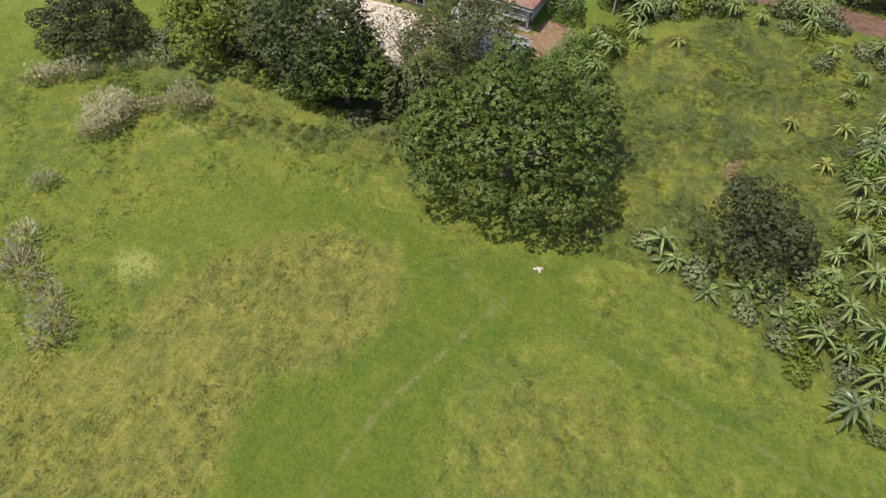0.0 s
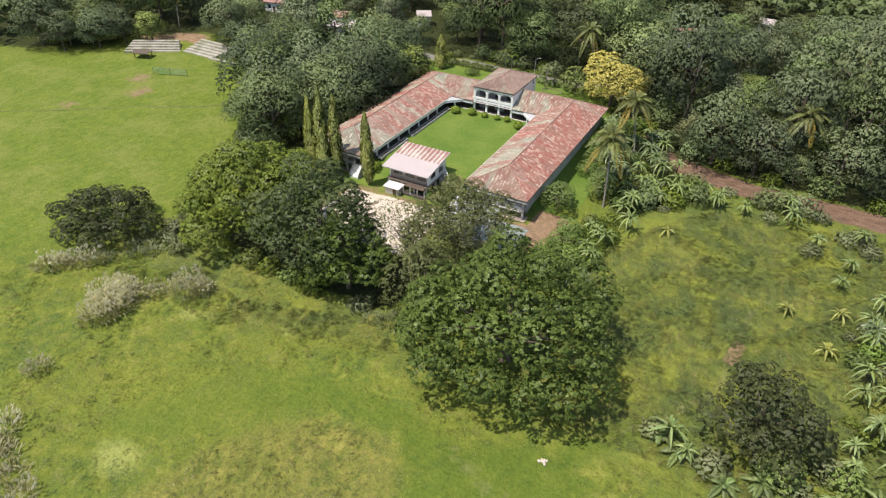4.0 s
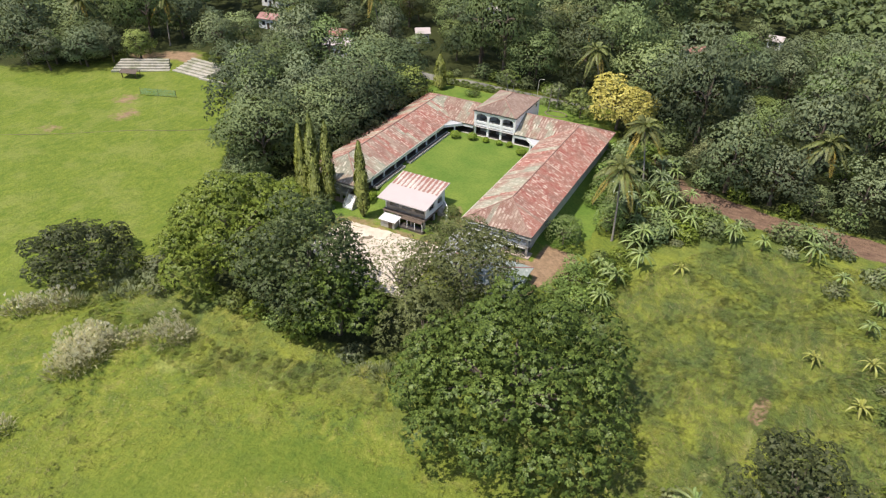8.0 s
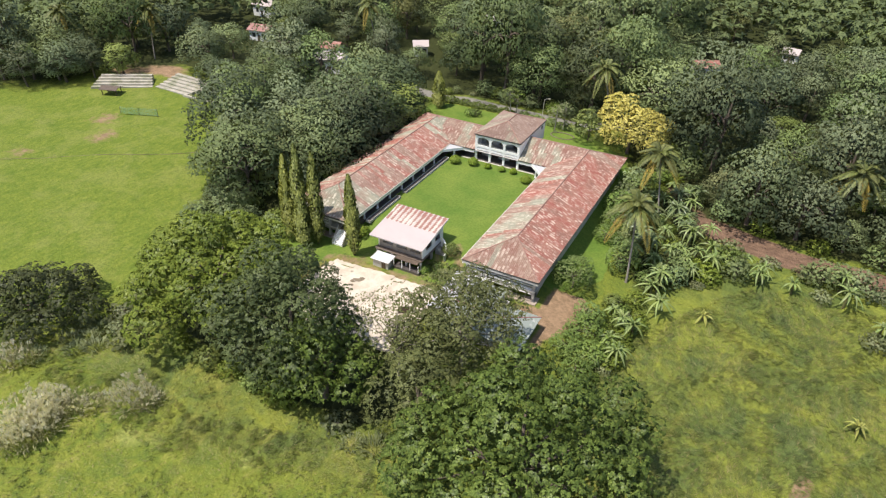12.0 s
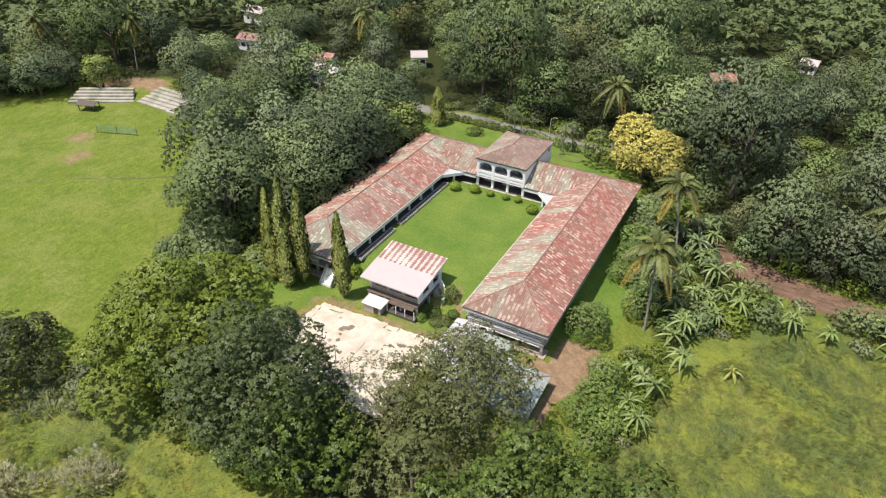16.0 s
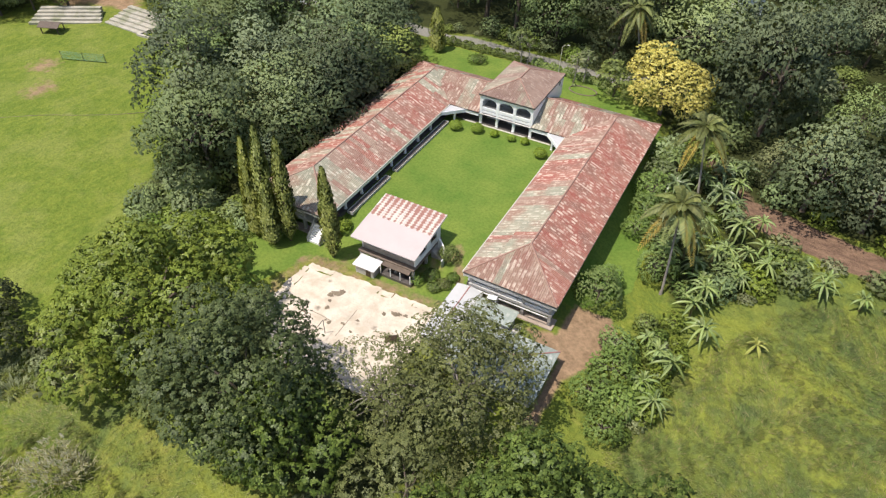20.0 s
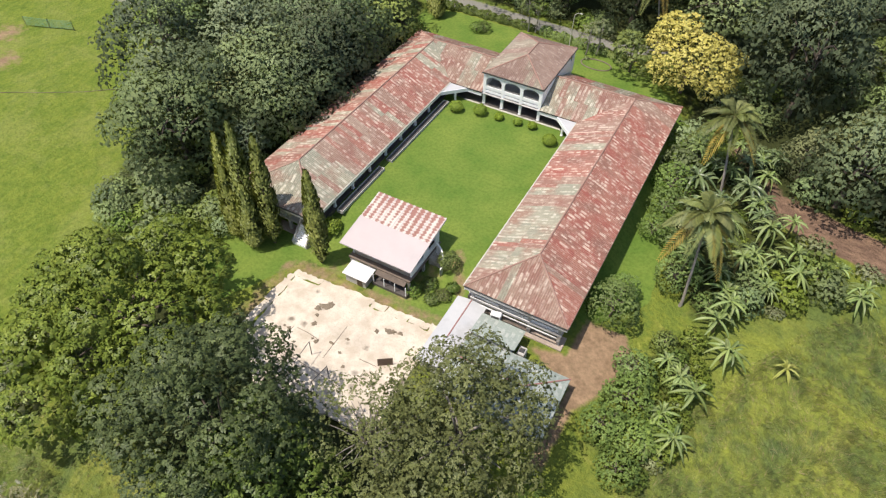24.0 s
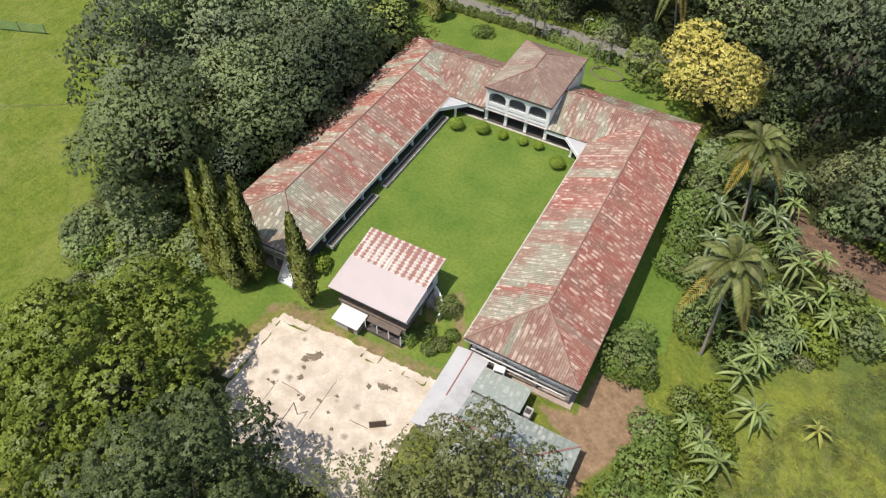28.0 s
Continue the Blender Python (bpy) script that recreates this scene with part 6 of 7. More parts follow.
def blob_plant(name, at, r, h, mat, label, category, seed, leaf=0.22, n=420, group="", stem=0.05, lump=0.12):
    """A small rounded shrub: short stems and a leafy dome."""
    rng = np.random.default_rng(seed)
    t = thing(name, at, label, category, group)
    pieces = []
    for k in range(4):
        a = rng.uniform(0, 6.28)
        e = np.array([0.6 * r * math.cos(a), 0.6 * r * math.sin(a), 0.7 * h])
        pieces.append(tube_np([np.array([0, 0, -0.15]), e * 0.5 + np.array([0, 0, 0.1]), e], [stem, stem * 0.7, stem * 0.3], 5))
    v, f = join_np(pieces)
    part("stem", mesh_np("stem", v, f, bark), bark, t)
    d = unit_dirs(rng, n, -0.3)
    p = d * np.array([r, r, h * 0.55]) * rng.uniform(0.72, 1.02, n)[:, None] * (1 + lump * np.sin(d[:, :1] * 7 + seed)) + np.array([0, 0, h * 0.48])
    v, f = leaves_np(rng, p, d + np.array([0, 0, 0.4]) + rng.normal(size=p.shape) * 0.35, leaf * rng.uniform(0.6, 1.3, n), 0.6)
    part("crown", mesh_np("crown", v, f, LEAF[mat]), LEAF[mat], t)
    return t


for x, y, r, h in ((-67.6, 133.2, 1.15, 1.7), (-63.8, 134.3, 1.15, 1.7), (-60.5, 134.6, 0.8, 1.1), (-57.3, 134.8, 0.75, 1.1), (-54.8, 135.0, 0.75, 1.2), (-50.9, 132.6, 1.15, 1.6)):
    blob_plant("clipped_bush", (x, y, gz(x, y)), r, h, "bush", "round clipped light green bush on the lawn", "bush", int(-x * 3), 0.14, 3600, "bushes along the lawn", lump=0.04)
blob_plant("garden_bush", (-52.6, 103.0, gz(-52.6, 103)), 1.5, 2.2, "shrub", "round green bush beside the pavilion", "bush", 71, 0.26, 900)
blob_plant("garden_bush", (-70.2, 101.5, gz(-70.2, 101.5)), 1.4, 2.0, "bush", "spiky light green bush by the porch", "bush", 72, 0.35, 500)
for k, (x, y, r) in enumerate(((-55.0, 98.0, 1.2), (-53.6, 99.6, 1.3), (-52.3, 97.8, 1.0), (-51.3, 99.0, 1.1), (-50.7, 100.6, 0.9))):
    blob_plant("garden_bush", (x, y, gz(x, y)), r, r * 1.1, "shrub" if k != 3 else "olive", "low leafy shrub between pavilion and wing", "bush", 80 + k, 0.24, 420, "shrubs by the pavilion")
for k, (x, y) in enumerate(((-76.5, 158.6), (-75.4, 159.2))):
    blob_plant("garden_bush", (x, y, gz(x, y)), 1.5, 1.8, "shrub", "round green bush on the back lawn", "bush", 90 + k, 0.24, 700, "bushes behind the house")

# clipped hedges behind the house
def hedge(ax, ay, bx, by, w, h, seed):
    rng = np.random.default_rng(seed)
    t = thing("hedge", ((ax + bx) / 2, (ay + by) / 2, gz((ax + bx) / 2, (ay + by) / 2)), "long leafy green hedge along the back lawn", "hedge", "hedges behind the house")
    L = math.hypot(bx - ax, by - ay)
    n = int(L * 260)
    u = rng.uniform(-L / 2, L / 2, n)
    a = rng.uniform(-0.3, math.pi + 0.3, n)
    lump = 1 + 0.2 * np.sin(u * 1.7 + seed) + 0.12 * np.sin(u * 4.1)
    dx, dy = (bx - ax) / L, (by - ay) / L
    c, s = np.cos(a) * w * lump, np.sin(a) * h * lump
    p = np.stack([u * dx - c * dy, u * dy + c * dx, np.maximum(0.05, s)], 1) * np.stack([np.ones(n), np.ones(n), rng.uniform(0.8, 1.05, n)], 1)
    nr = np.stack([-np.cos(a) * dy, np.cos(a) * dx, np.sin(a) + 0.2], 1) + rng.normal(size=(n, 3)) * 0.35
    v, f = leaves_np(rng, p, nr, 0.34 * rng.uniform(0.6, 1.3, n), 0.6)
    part("foliage", mesh_np("foliage", v, f, LEAF["shrub"]), LEAF["shrub"], t)
    v, f = join_np([tube_np([(k * dx, k * dy, -0.3), (k * dx, k * dy, h * 0.7)], [0.06, 0.03], 5) for k in np.arange(-L / 2 + 0.5, L / 2, 1.2)])
    part("stem", mesh_np("stem", v, f, bark), bark, t)


for k, (x, y, h) in enumerate(((-53.6, 162.0, 6.0), (-55.3, 160.9, 5.2), (-67.9, 163.4, 6.5), (-66.6, 163.9, 5.6))):
    tree("slender_tree", (x, y, gz(x, y)), "slender young tree with a bare trunk and small crown", "tree", lobe_ring(R1, 1.7, 2.8, h - 2.0, 4), 0.34, 60, 26, "grey" if k < 2 else "shrub", h, 0.11, 140 + k, clump_r=0.6, limbs=4, group="young trees on the back lawn", trunk_mat=pale_bark, core=6)
bed = thing("garden_bed", (-52.4, 158.6, gz(-52.4, 158.6)), "oval lawn bed with a low dark edging", "garden bed")
part("edging", mesh_np("edging", *tube_np([(2.8 * math.cos(a), 1.7 * math.sin(a), 0.05) for a in np.linspace(0, 2 * math.pi, 33)], [0.12] * 33, 6), old_board), old_board, bed)
blob_plant("garden_bush", (-54.6, 159.6, gz(-54.6, 159.6)), 0.5, 0.5, "grey", "little pale flowering plant in the bed", "bush", 95, 0.2, 160)
post = thing("lamp_post", (-58.9, 161.8, gz(-58.9, 161.8)), "thin pale lamp post behind the tower", "street lamp")
part("pole", mesh_np("pole", *tube_np([(0, 0, -0.2), (0, 0, 3.4), (0.1, 0, 6.6)], [0.09, 0.07, 0.05], 7), pale_trim, True), pale_trim, post)
part("arm", mesh_np("arm", *tube_np([(0.1, 0, 6.5), (0.5, 0, 6.9), (1.2, 0, 7.0)], [0.04, 0.035, 0.03], 6), pale_trim, True), pale_trim, post)
part("lamp_head", box_bm((1.0, 1.5, -0.1, 0.1, 6.95, 7.06), bevel=0.02), pale_trim, post)
hedge(-88, 164.6, -67, 164.4, 0.9, 1.3, 1)
hedge(-65.5, 164.3, -48, 162.6, 1.0, 1.4, 2)

# ---- bananas, palms, reeds ----
def blade_np(length, width, rise, droop, segs=6, vee=0.18):
    """A long arching leaf along +x, folded at its midrib: vertices and quads."""
    t = np.linspace(0, 1, segs + 1)
    x = length * (t * math.cos(rise) - 0.12 * droop * t ** 3)
    z = length * (t * math.sin(rise) - droop * t ** 2.2)
    w = width * np.sin(np.pi * (0.08 + 0.90 * t)) ** 0.6
    mid = np.stack([x, 0 * x, z], 1)
    v = np.concatenate([mid + np.stack([0 * x, k * w / 2, vee * abs(k) * w], 1) for k in (1, 0.16, 0, -0.16, -1)])
    n = segs + 1
    f = [(r * n + i, r * n + i + 1, r * n + n + i + 1, r * n + n + i) for r in range(4) for i in range(segs)]
    return v, np.array(f)


def banana(seed, h, length, mat, label):
    rng = np.random.default_rng(seed)
    t = thing("banana_plant", (0, 0, -50), label, "banana plant", "bananas in the east thicket")
    v, f = tube_np([(0, 0, -0.4), (0.05, 0, h * 0.4), (0.1, 0.05, h * 0.75)], [0.2, 0.16, 0.09], 7)
    part("stem", mesh_np("stem", v, f, banana_stem_mat, True), banana_stem_mat, t)
    n = 21
    for k in range(n):
        rise = rng.uniform(0.7, 1.3) if k < 11 else rng.uniform(0.1, 0.5)
        v, f = blade_np(length * rng.uniform(1.8, 2.6), length * rng.uniform(0.22, 0.34), rise, rng.uniform(0.38, 0.9), 8, rng.uniform(0.15, 0.4))
        a = 2 * math.pi * k / n * 1.618 * 2 + rng.uniform(-0.2, 0.2)
        me = mesh_np("leaf", v, f, LEAF[mat])
        base = rng.uniform(0.05, 0.4)
        rib = np.repeat([base, base, 1.5, base + 0.1, base + 0.1], len(v) // 5)
        me.attributes.new("tone", "FLOAT", "POINT").data.foreach_set("value", rib.astype(np.float32))
        ob = part("leaf", me, LEAF[mat], t)
        ob.matrix_basis = Matrix.Translation((0.1, 0.05, h * (0.62 + 0.015 * k))) @ Matrix.Rotation(a, 4, "Z") @ Matrix.Rotation(rng.uniform(-0.4, 0.4), 4, "X")
    return t


banana_kinds = [banana(s, h, ln, mt, lb) for s, h, ln, mt, lb in ((1, 3.2, 1.2, "banana", "banana plant with long arching torn leaves"), (2, 2.4, 1.0, "banana", "young banana plant with arching torn leaves"), (3, 3.8, 1.25, "banana", "tall banana plant with drooping torn leaves"), (4, 1.5, 1.0, "banana_pale", "yellowing banana plant in the meadow grass"), (5, 4.2, 1.5, "banana_dark", "large dark banana plant with broad upright leaves"))]


def place(kinds, spots, seed, smin=0.85, smax=1.2, sink=0.0):
    """Copies of a few kinds at many spots; the first of each kind is moved to its own first spot."""
    rr = random.Random(seed)
    used = set()
    for k, s in enumerate(spots):
        x, y = s[:2]
        i = s[2] if len(s) > 2 else rr.randrange(len(kinds))
        sc = rr.uniform(smin, smax)
        m = pose(x, y, gz(x, y) - sink, 0, 0, rr.uniform(0, 360))
        ob = kinds[i] if i not in used else copy_thing(kinds[i], m)
        used.add(i)
        ob.matrix_basis = m @ Matrix.Diagonal((sc, sc, sc * rr.uniform(0.9, 1.1), 1))


rb = random.Random(4)
banana_spots = [(-17.9, 107.4, 0), (-11.1, 109.4, 3), (-23.7, 103.3, 1), (-21.7, 101.2, 1), (-19.8, 99.7, 0), (-20.1, 116.4, 0), (-19.2, 113.2, 1), (-19.5, 123.1, 2), (-18.2, 125.6, 0), (-15.6, 120.1, 0), (-16.6, 123, 1), (-13.2, 127.9, 0), (-7.5, 128.6, 1), (-4.8, 123.9, 0), (-17.4, 117.6, 1), (-21.4, 119.6, 2),
    (-27.7, 128.6, 4), (-25.6, 126.0, 4), (-19.2, 135.8, 4), (-18.7, 132.4, 4), (-21.6, 137.2, 4), (-27.0, 141.3, 4), (-19.1, 147.0, 4), (-22.2, 143.6, 4), (-24.6, 133.6, 4), (-21.8, 129.4, 2), (-28.6, 135.2, 4), (-23.4, 122.6, 4),
    (-4.3, 125.3, 0), (-19.8, 111.4, 0), (0.6, 124.1, 1), (7.7, 128.9, 2), (20.9, 123.7, 2), (19.3, 113.6, 1), (10.7, 96.1, 3), (16.7, 88.5, 3), (18.1, 98.4, 3), (22.1, 98.2, 0), (22.0, 92.7, 0), (21.6, 85.3, 2), (21.2, 80.5, 0), (0.0, 61.6, 0), (2.2, 60.0, 1),
    (-22.4, 95.6, 1), (-20.6, 93.2, 0), (-22.8, 91.0, 1), (20.4, 56, 0), (26.9, 53.7, 0), (23.2, 55.6, 2), (18.4, 60.6, 1), (22.6, 62.4, 0), (26.2, 59.4, 2), (20.2, 67.4, 1), (24.4, 68.6, 0), (22.2, 73.6, 2), (26.0, 76.4, 0), (24.8, 88.4, 0), (17.6, 107.2, 1), (23.6, 104.0, 2), (13.4, 119.0, 1), (8.4, 124.2, 0), (-97, 95, 0), (-98.2, 94, 1)]


def cycad_palm(seed, n, length, h, mat, name, label, cat, group, lean=(0.05, 0.1)):
    rng = np.random.default_rng(seed)
    t = thing(name, (0, 0, -50), label, cat, group)
    lx, ly = lean
    v, f = tube_np([(0, 0, -0.4), (0.03, 0, h * 0.06), (lx * 0.36 + 0.08, ly * 0.36, h * 0.4), (lx * 0.74 + 0.06, ly * 0.74, h * 0.75), (lx, ly, h)], [0.30, 0.2, 0.165, 0.145, 0.13], 8)
    part("trunk", mesh_np("trunk", v, f, pale_bark, True), pale_bark, t)
    for k in range(n):
        ring = k / n
        rise = 1.25 - 1.75 * ring + rng.uniform(-0.12, 0.12)
        L = length * rng.uniform(0.85, 1.1)
        droop = 0.55 + 0.35 * ring
        tt = np.linspace(0.0, 1, 32)
        x = L * (tt * math.cos(rise))
        z = L * (tt * math.sin(rise) - droop * tt ** 2.1)
        mid = np.stack([x, 0 * x, z], 1)
        vs, fs = tube_np(mid[::3], np.linspace(0.035, 0.008, len(mid[::3])), 4)
        pieces = [(vs, fs)]
        for i in range(4, 32):
            w = 0.75 * math.sin(math.pi * (0.1 + 0.85 * tt[i])) ** 0.7 * L / 4.2
            tan = mid[i] - mid[i - 1]
            tan = tan / np.linalg.norm(tan)
            for s in (1, -1):
                tip = mid[i] + np.array([0, s * w, 0]) + tan * w * 0.55 + np.array([0, 0, -0.35 * w])
                base = tan * 0.075 * L / 4
                mm = (mid[i] + tip) / 2 + np.array([0, 0, 0.05])
                pieces.append((np.array([mid[i] - base, mm - base * 1.2, tip, mm + base * 1.2]), np.array([[0, 1, 2, 3]])))
        v, f = join_np(pieces)
        mt = LEAF["palm_old"] if (mat == "palm" and ring > 0.78) else LEAF[mat]
        ob = part("frond", mesh_np("frond", v, f, mt), mt, t, "yellowing drooping frond" if mt is LEAF["palm_old"] else "")
        ob.matrix_basis = Matrix.Translation((lx, ly, h)) @ Matrix.Rotation(k * 2.39996, 4, "Z")
    return t


palm = cycad_palm(3, 22, 5.3, 13.4, "palm", "coconut_palm", "tall leaning coconut palm with some yellowed fronds", "palm tree", "coconut palms", (-1.2, 2.8))
place([palm], [(-24.4, 113.8), (-24.8, 138.0), (-44.5, 170), (5, 151), (-125, 190), (-60, 205), (-178, 150), (15, 190), (-95, 195), (60, 220), (-205, 140), (-150, 215)], 3, 0.9, 1.1)
palm.matrix_basis = pose(-24.4, 113.8, gz(-24.4, 113.8))
palms_small = cycad_palm(5, 14, 2.6, 0.9, "banana", "low_palm", "low palm with a fountain of green fronds", "palm tree", "low palms in the thicket")
place([palms_small], [(7.2, 57.8), (-1.3, 62), (1.5, 60), (11, 60), (16, 58)], 8, 0.85, 1.15)


def reed_clump(seed, plumes, r, h, mat, label, name="reed_clump"):
    rng = np.random.default_rng(seed)
    t = thing(name, (0, 0, -50), label, "tall grass", "reed clumps in the field")
    pieces = []
    for k in range(190):
        a = rng.uniform(0, 6.28)
        d = r * math.sqrt(rng.uniform(0, 1))
        v, f = blade_np(h * rng.uniform(0.6, 1.1), 0.09, rng.uniform(0.8, 1.4), rng.uniform(0.25, 0.6), 4, 0.1)
        c, s = math.cos(a + rng.uniform(-1, 1)), math.sin(a + rng.uniform(-1, 1))
        v = np.stack([v[:, 0] * c - v[:, 1] * s + d * math.cos(a), v[:, 0] * s + v[:, 1] * c + d * math.sin(a), v[:, 2]], 1)
        pieces.append((v, f))
    v, f = join_np(pieces)
    part("tussock", mesh_np("tussock", v, f, LEAF[mat]), LEAF[mat], t)
    if plumes:
        n = plumes * 10
        k = np.repeat(np.arange(plumes), 10)
        a = rng.uniform(0, 6.28, plumes)
        d = r * 1.15 * np.sqrt(rng.uniform(0, 1, plumes))
        base = np.stack([d * np.cos(a), d * np.sin(a), h * rng.uniform(0.75, 1.15, plumes)], 1)
        lean = np.stack([0.3 + 0.2 * rng.normal(size=plumes), 0.2 * rng.normal(size=plumes), np.ones(plumes)], 1)
        p = base[k] + rng.normal(size=(n, 3)) * np.array([0.09, 0.09, 0.05])
        up = lean[k] + rng.normal(size=(n, 3)) * 0.28
        up /= np.linalg.norm(up, axis=1)[:, None]
        side = np.cross(up, rng.normal(size=(n, 3)))
        side /= np.linalg.norm(side, axis=1)[:, None]
        L = rng.uniform(0.3, 0.75, n)[:, None]
        v = np.stack([p - up * L * 0.3, p + side * 0.045, p + up * L * 0.7, p - side * 0.045], 1).reshape(-1, 3)
        f = np.arange(4 * n).reshape(n, 4)
        tagged(part("seed_head", mesh_np("seed_head", v, f, LEAF["plume"]), LEAF["plume"], t, "silvery white seed plumes"), kind="stuff")
    return t


reeds = [reed_clump(1, 120, 2.5, 2.8, "reed", "tall grass clump with silvery white plumes"), reed_clump(2, 32, 2.1, 2.0, "reed", "dry tall grass clump with pale plumes"), reed_clump(3, 0, 1.5, 1.7, "grey", "grey green tall grass clump")]
place(reeds, [(-74.5, 54.2, 0), (-72.6, 55.2, 1), (-81.4, 42.2, 0), (-81.2, 44.4, 0), (-82.8, 48.5, 0), (-82.6, 46.2, 0), (-80.4, 46, 0), (-80.5, 49.6, 1), (-78.6, 51.0, 1), (-79.4, 31.2, 1), (-98, 48.5, 1), (-96, 50.2, 1), (-99.5, 47.3, 1), (-93.6, 53, 2), (-94.5, 51.7, 1),
    (-71.8, 20.6, 1), (-69.6, 19.0, 1), (-60.0, 15.8, 1), (-62.8, 17.6, 1), (-58.2, 14.2, 1), (-66.2, 18.8, 1), (-73.4, 22.4, 1), (-91, 62, 2), (-89, 66, 2), (-92, 70, 2), (-88, 59, 2), (-45, 62.5, 2), (-42, 63.5, 2), (-90.5, 60, 2), (-92.5, 58, 2), (-93, 61, 2), (-90, 57, 2)], 12, 0.8, 1.2)


def scatter(poly, spacing, seed, test=None):
    rr = random.Random(seed)
    xs, ys = [p[0] for p in poly], [p[1] for p in poly]
    out = []
    y = min(ys)
    row = 0
    while y < max(ys):
        x = min(xs) + (row % 2) * spacing / 2
        while x < max(xs):
            px, py = x + rr.uniform(-0.32, 0.32) * spacing, y + rr.uniform(-0.32, 0.32) * spacing
            if inside(np.array(px), np.array(py), poly) and (test is None or test(px, py)):
                out.append((px, py))
            x += spacing
        y += spacing * 0.87
        row += 1
    return out


# leafy shrubs of the east thicket and at the wood's edge
def shrub_kind(seed, r, h, mat, label):
    rng = random.Random(seed)
    return tree("thicket_shrub", (0, 0, -60), label, "shrub", lobe_ring(rng, r, h, 0.0, 5), 0.26, 90, 30, mat, h * 0.6, 0.1, seed, clump_r=0.5, limbs=5, group="shrubs of the thicket", core=60, tri=True, aspect=0.8, whole=0.6, core_tone=0.4)


shrubs = [shrub_kind(31, 2.6, 3.2, "shrub", "leafy fresh green thicket shrub"), shrub_kind(32, 2.2, 2.6, "light", "light green bushy thicket shrub"), shrub_kind(33, 2.8, 4.6, "forest", "tall dark green leafy shrub"), shrub_kind(34, 1.8, 1.8, "grey", "low grey green leafy shrub")]
low = scatter(LOW_BAND, 2.5, 61)
band = scatter(BANANA_BAND, 3.6, 65)
east = scatter(THICKET_E, 3.6, 62)
banana_spots += [p for k, p in enumerate(east) if k % 6 == 1] + [(*p, (4, 2, 4)[k % 3]) for k, p in enumerate(band) if k % 3 == 1]
shrub_spots = [(*p, (1, 0, 0, 1, 3)[k % 5]) for k, p in enumerate(low)] + [(*p, (0, 2, 3, 1)[k % 4]) for k, p in enumerate(band) if k % 3 != 1] + [(*p, (1, 3, 0, 3, 1)[k % 5]) for k, p in enumerate(east) if k % 6 != 1 and k % 4]
place(banana_kinds, banana_spots, 6, 0.8, 1.15)
place(shrubs, [(-30, 160, 2), (-27, 157, 0), (-26, 163, 2), (-29, 166, 1), (-23, 158, 2), (-32, 167, 2), (-24, 168, 0), (-28, 152, 0), (-25, 153, 1), (-31.6, 139, 2), (-32, 146, 2), (-84, 62, 3), (-88.5, 63, 3), (-90, 66, 3), (-77, 64.6, 1), (-62.6, 64.8, 0), (-88, 84, 2), (-91, 93, 0), (-13.4, 122, 1), (-11.8, 124, 1), (-10.2, 127.2, 0), (7.7, 130.9, 2), (5, 129.5, 2), (10.5, 129.5, 2), (20.9, 125.7, 3), (18.4, 123.5, 3), (22.6, 121, 3), (5, 125, 3), (13, 116, 3), (15, 61, 3), (12, 57, 3), (17, 55, 3), (18, 66, 3), (-2, 62.5, 3), (5.2, 60.6, 3), (12.6, 62, 0), (-91, 70, 3), (-97, 97, 2), (-93, 94, 2), (-88, 89, 2), (-66.8, 64.8, 1), (-57.6, 64.6, 1), (-48, 64, 3), (-71, 64.8, 0), (-96, 97, 0), (-35.5, 73, 0), (-22, 148, 2), (-13, 143.5, 2), (-6, 142, 1), (4, 140.5, 1), (14, 140, 2), (24, 139.5, 1), (35, 139, 2), (-10.4, 132.6, 3), (-3.6, 131.2, 3), (2.6, 130.4, 3), (13.6, 129.6, 3)], 15, 0.8, 1.2)
shrub_spots += [(x, y, (0, 0, 1, 2, 0)[k % 5] if x > -92 else 3) for k, (x, y) in enumerate(scatter([(-96, 80), (-86, 85), (-80.5, 89), (-82, 93), (-86, 99), (-98, 97)], 2.6, 64))]
# small feathery trees between the east wing and the bananas
for k, (x, y, r, h) in enumerate(((-31.8, 107.2, 2.9, 5.6), (-31.6, 110.6, 2.0, 4.0), (-26.2, 116.2, 2.6, 5.4), (-31.6, 134.4, 2.8, 5.0), (-31.2, 129.6, 2.2, 3.8), (-31.4, 124.2, 1.8, 3.0), (-26.2, 96.2, 2.7, 3.6), (-24.4, 91.6, 2.3, 3.0), (-27.6, 91.6, 2.2, 3.0), (-24.6, 87.6, 2.0, 2.6), (-26.8, 100.4, 2.2, 3.0), (-29.6, 143.2, 3.0, 5.2))):
    tree("thicket_tree", (x, y, gz(x, y)), "small feathery fresh green tree beside the wing", "tree", lobe_ring(random.Random(200 + k), r * 1.08, h, 0.3, 9, 0.66, 0.36), 0.17, 520, 36, "fresh", h * 0.6, 0.13, 200 + k, clump_r=0.46, limbs=6, group="small trees beside the house", core=12, gap=1.15, tri=True, aspect=0.7, whole=0.5, core_tone=0.5)
shrub_spots += [(x, y, (2, 0, 1, 2)[k % 4]) for k, (x, y) in enumerate(scatter([(-96, 86), (-102, 88), (-106, 95), (-98, 103), (-90, 97)], 2.8, 66))]
shrub_spots += [(x, y, (2, 0, 2, 3)[k % 4]) for k, (x, y) in enumerate(scatter([(-92, 170), (-66, 169.6), (-47, 169), (-44, 174), (-92, 175)], 3.6, 63))]
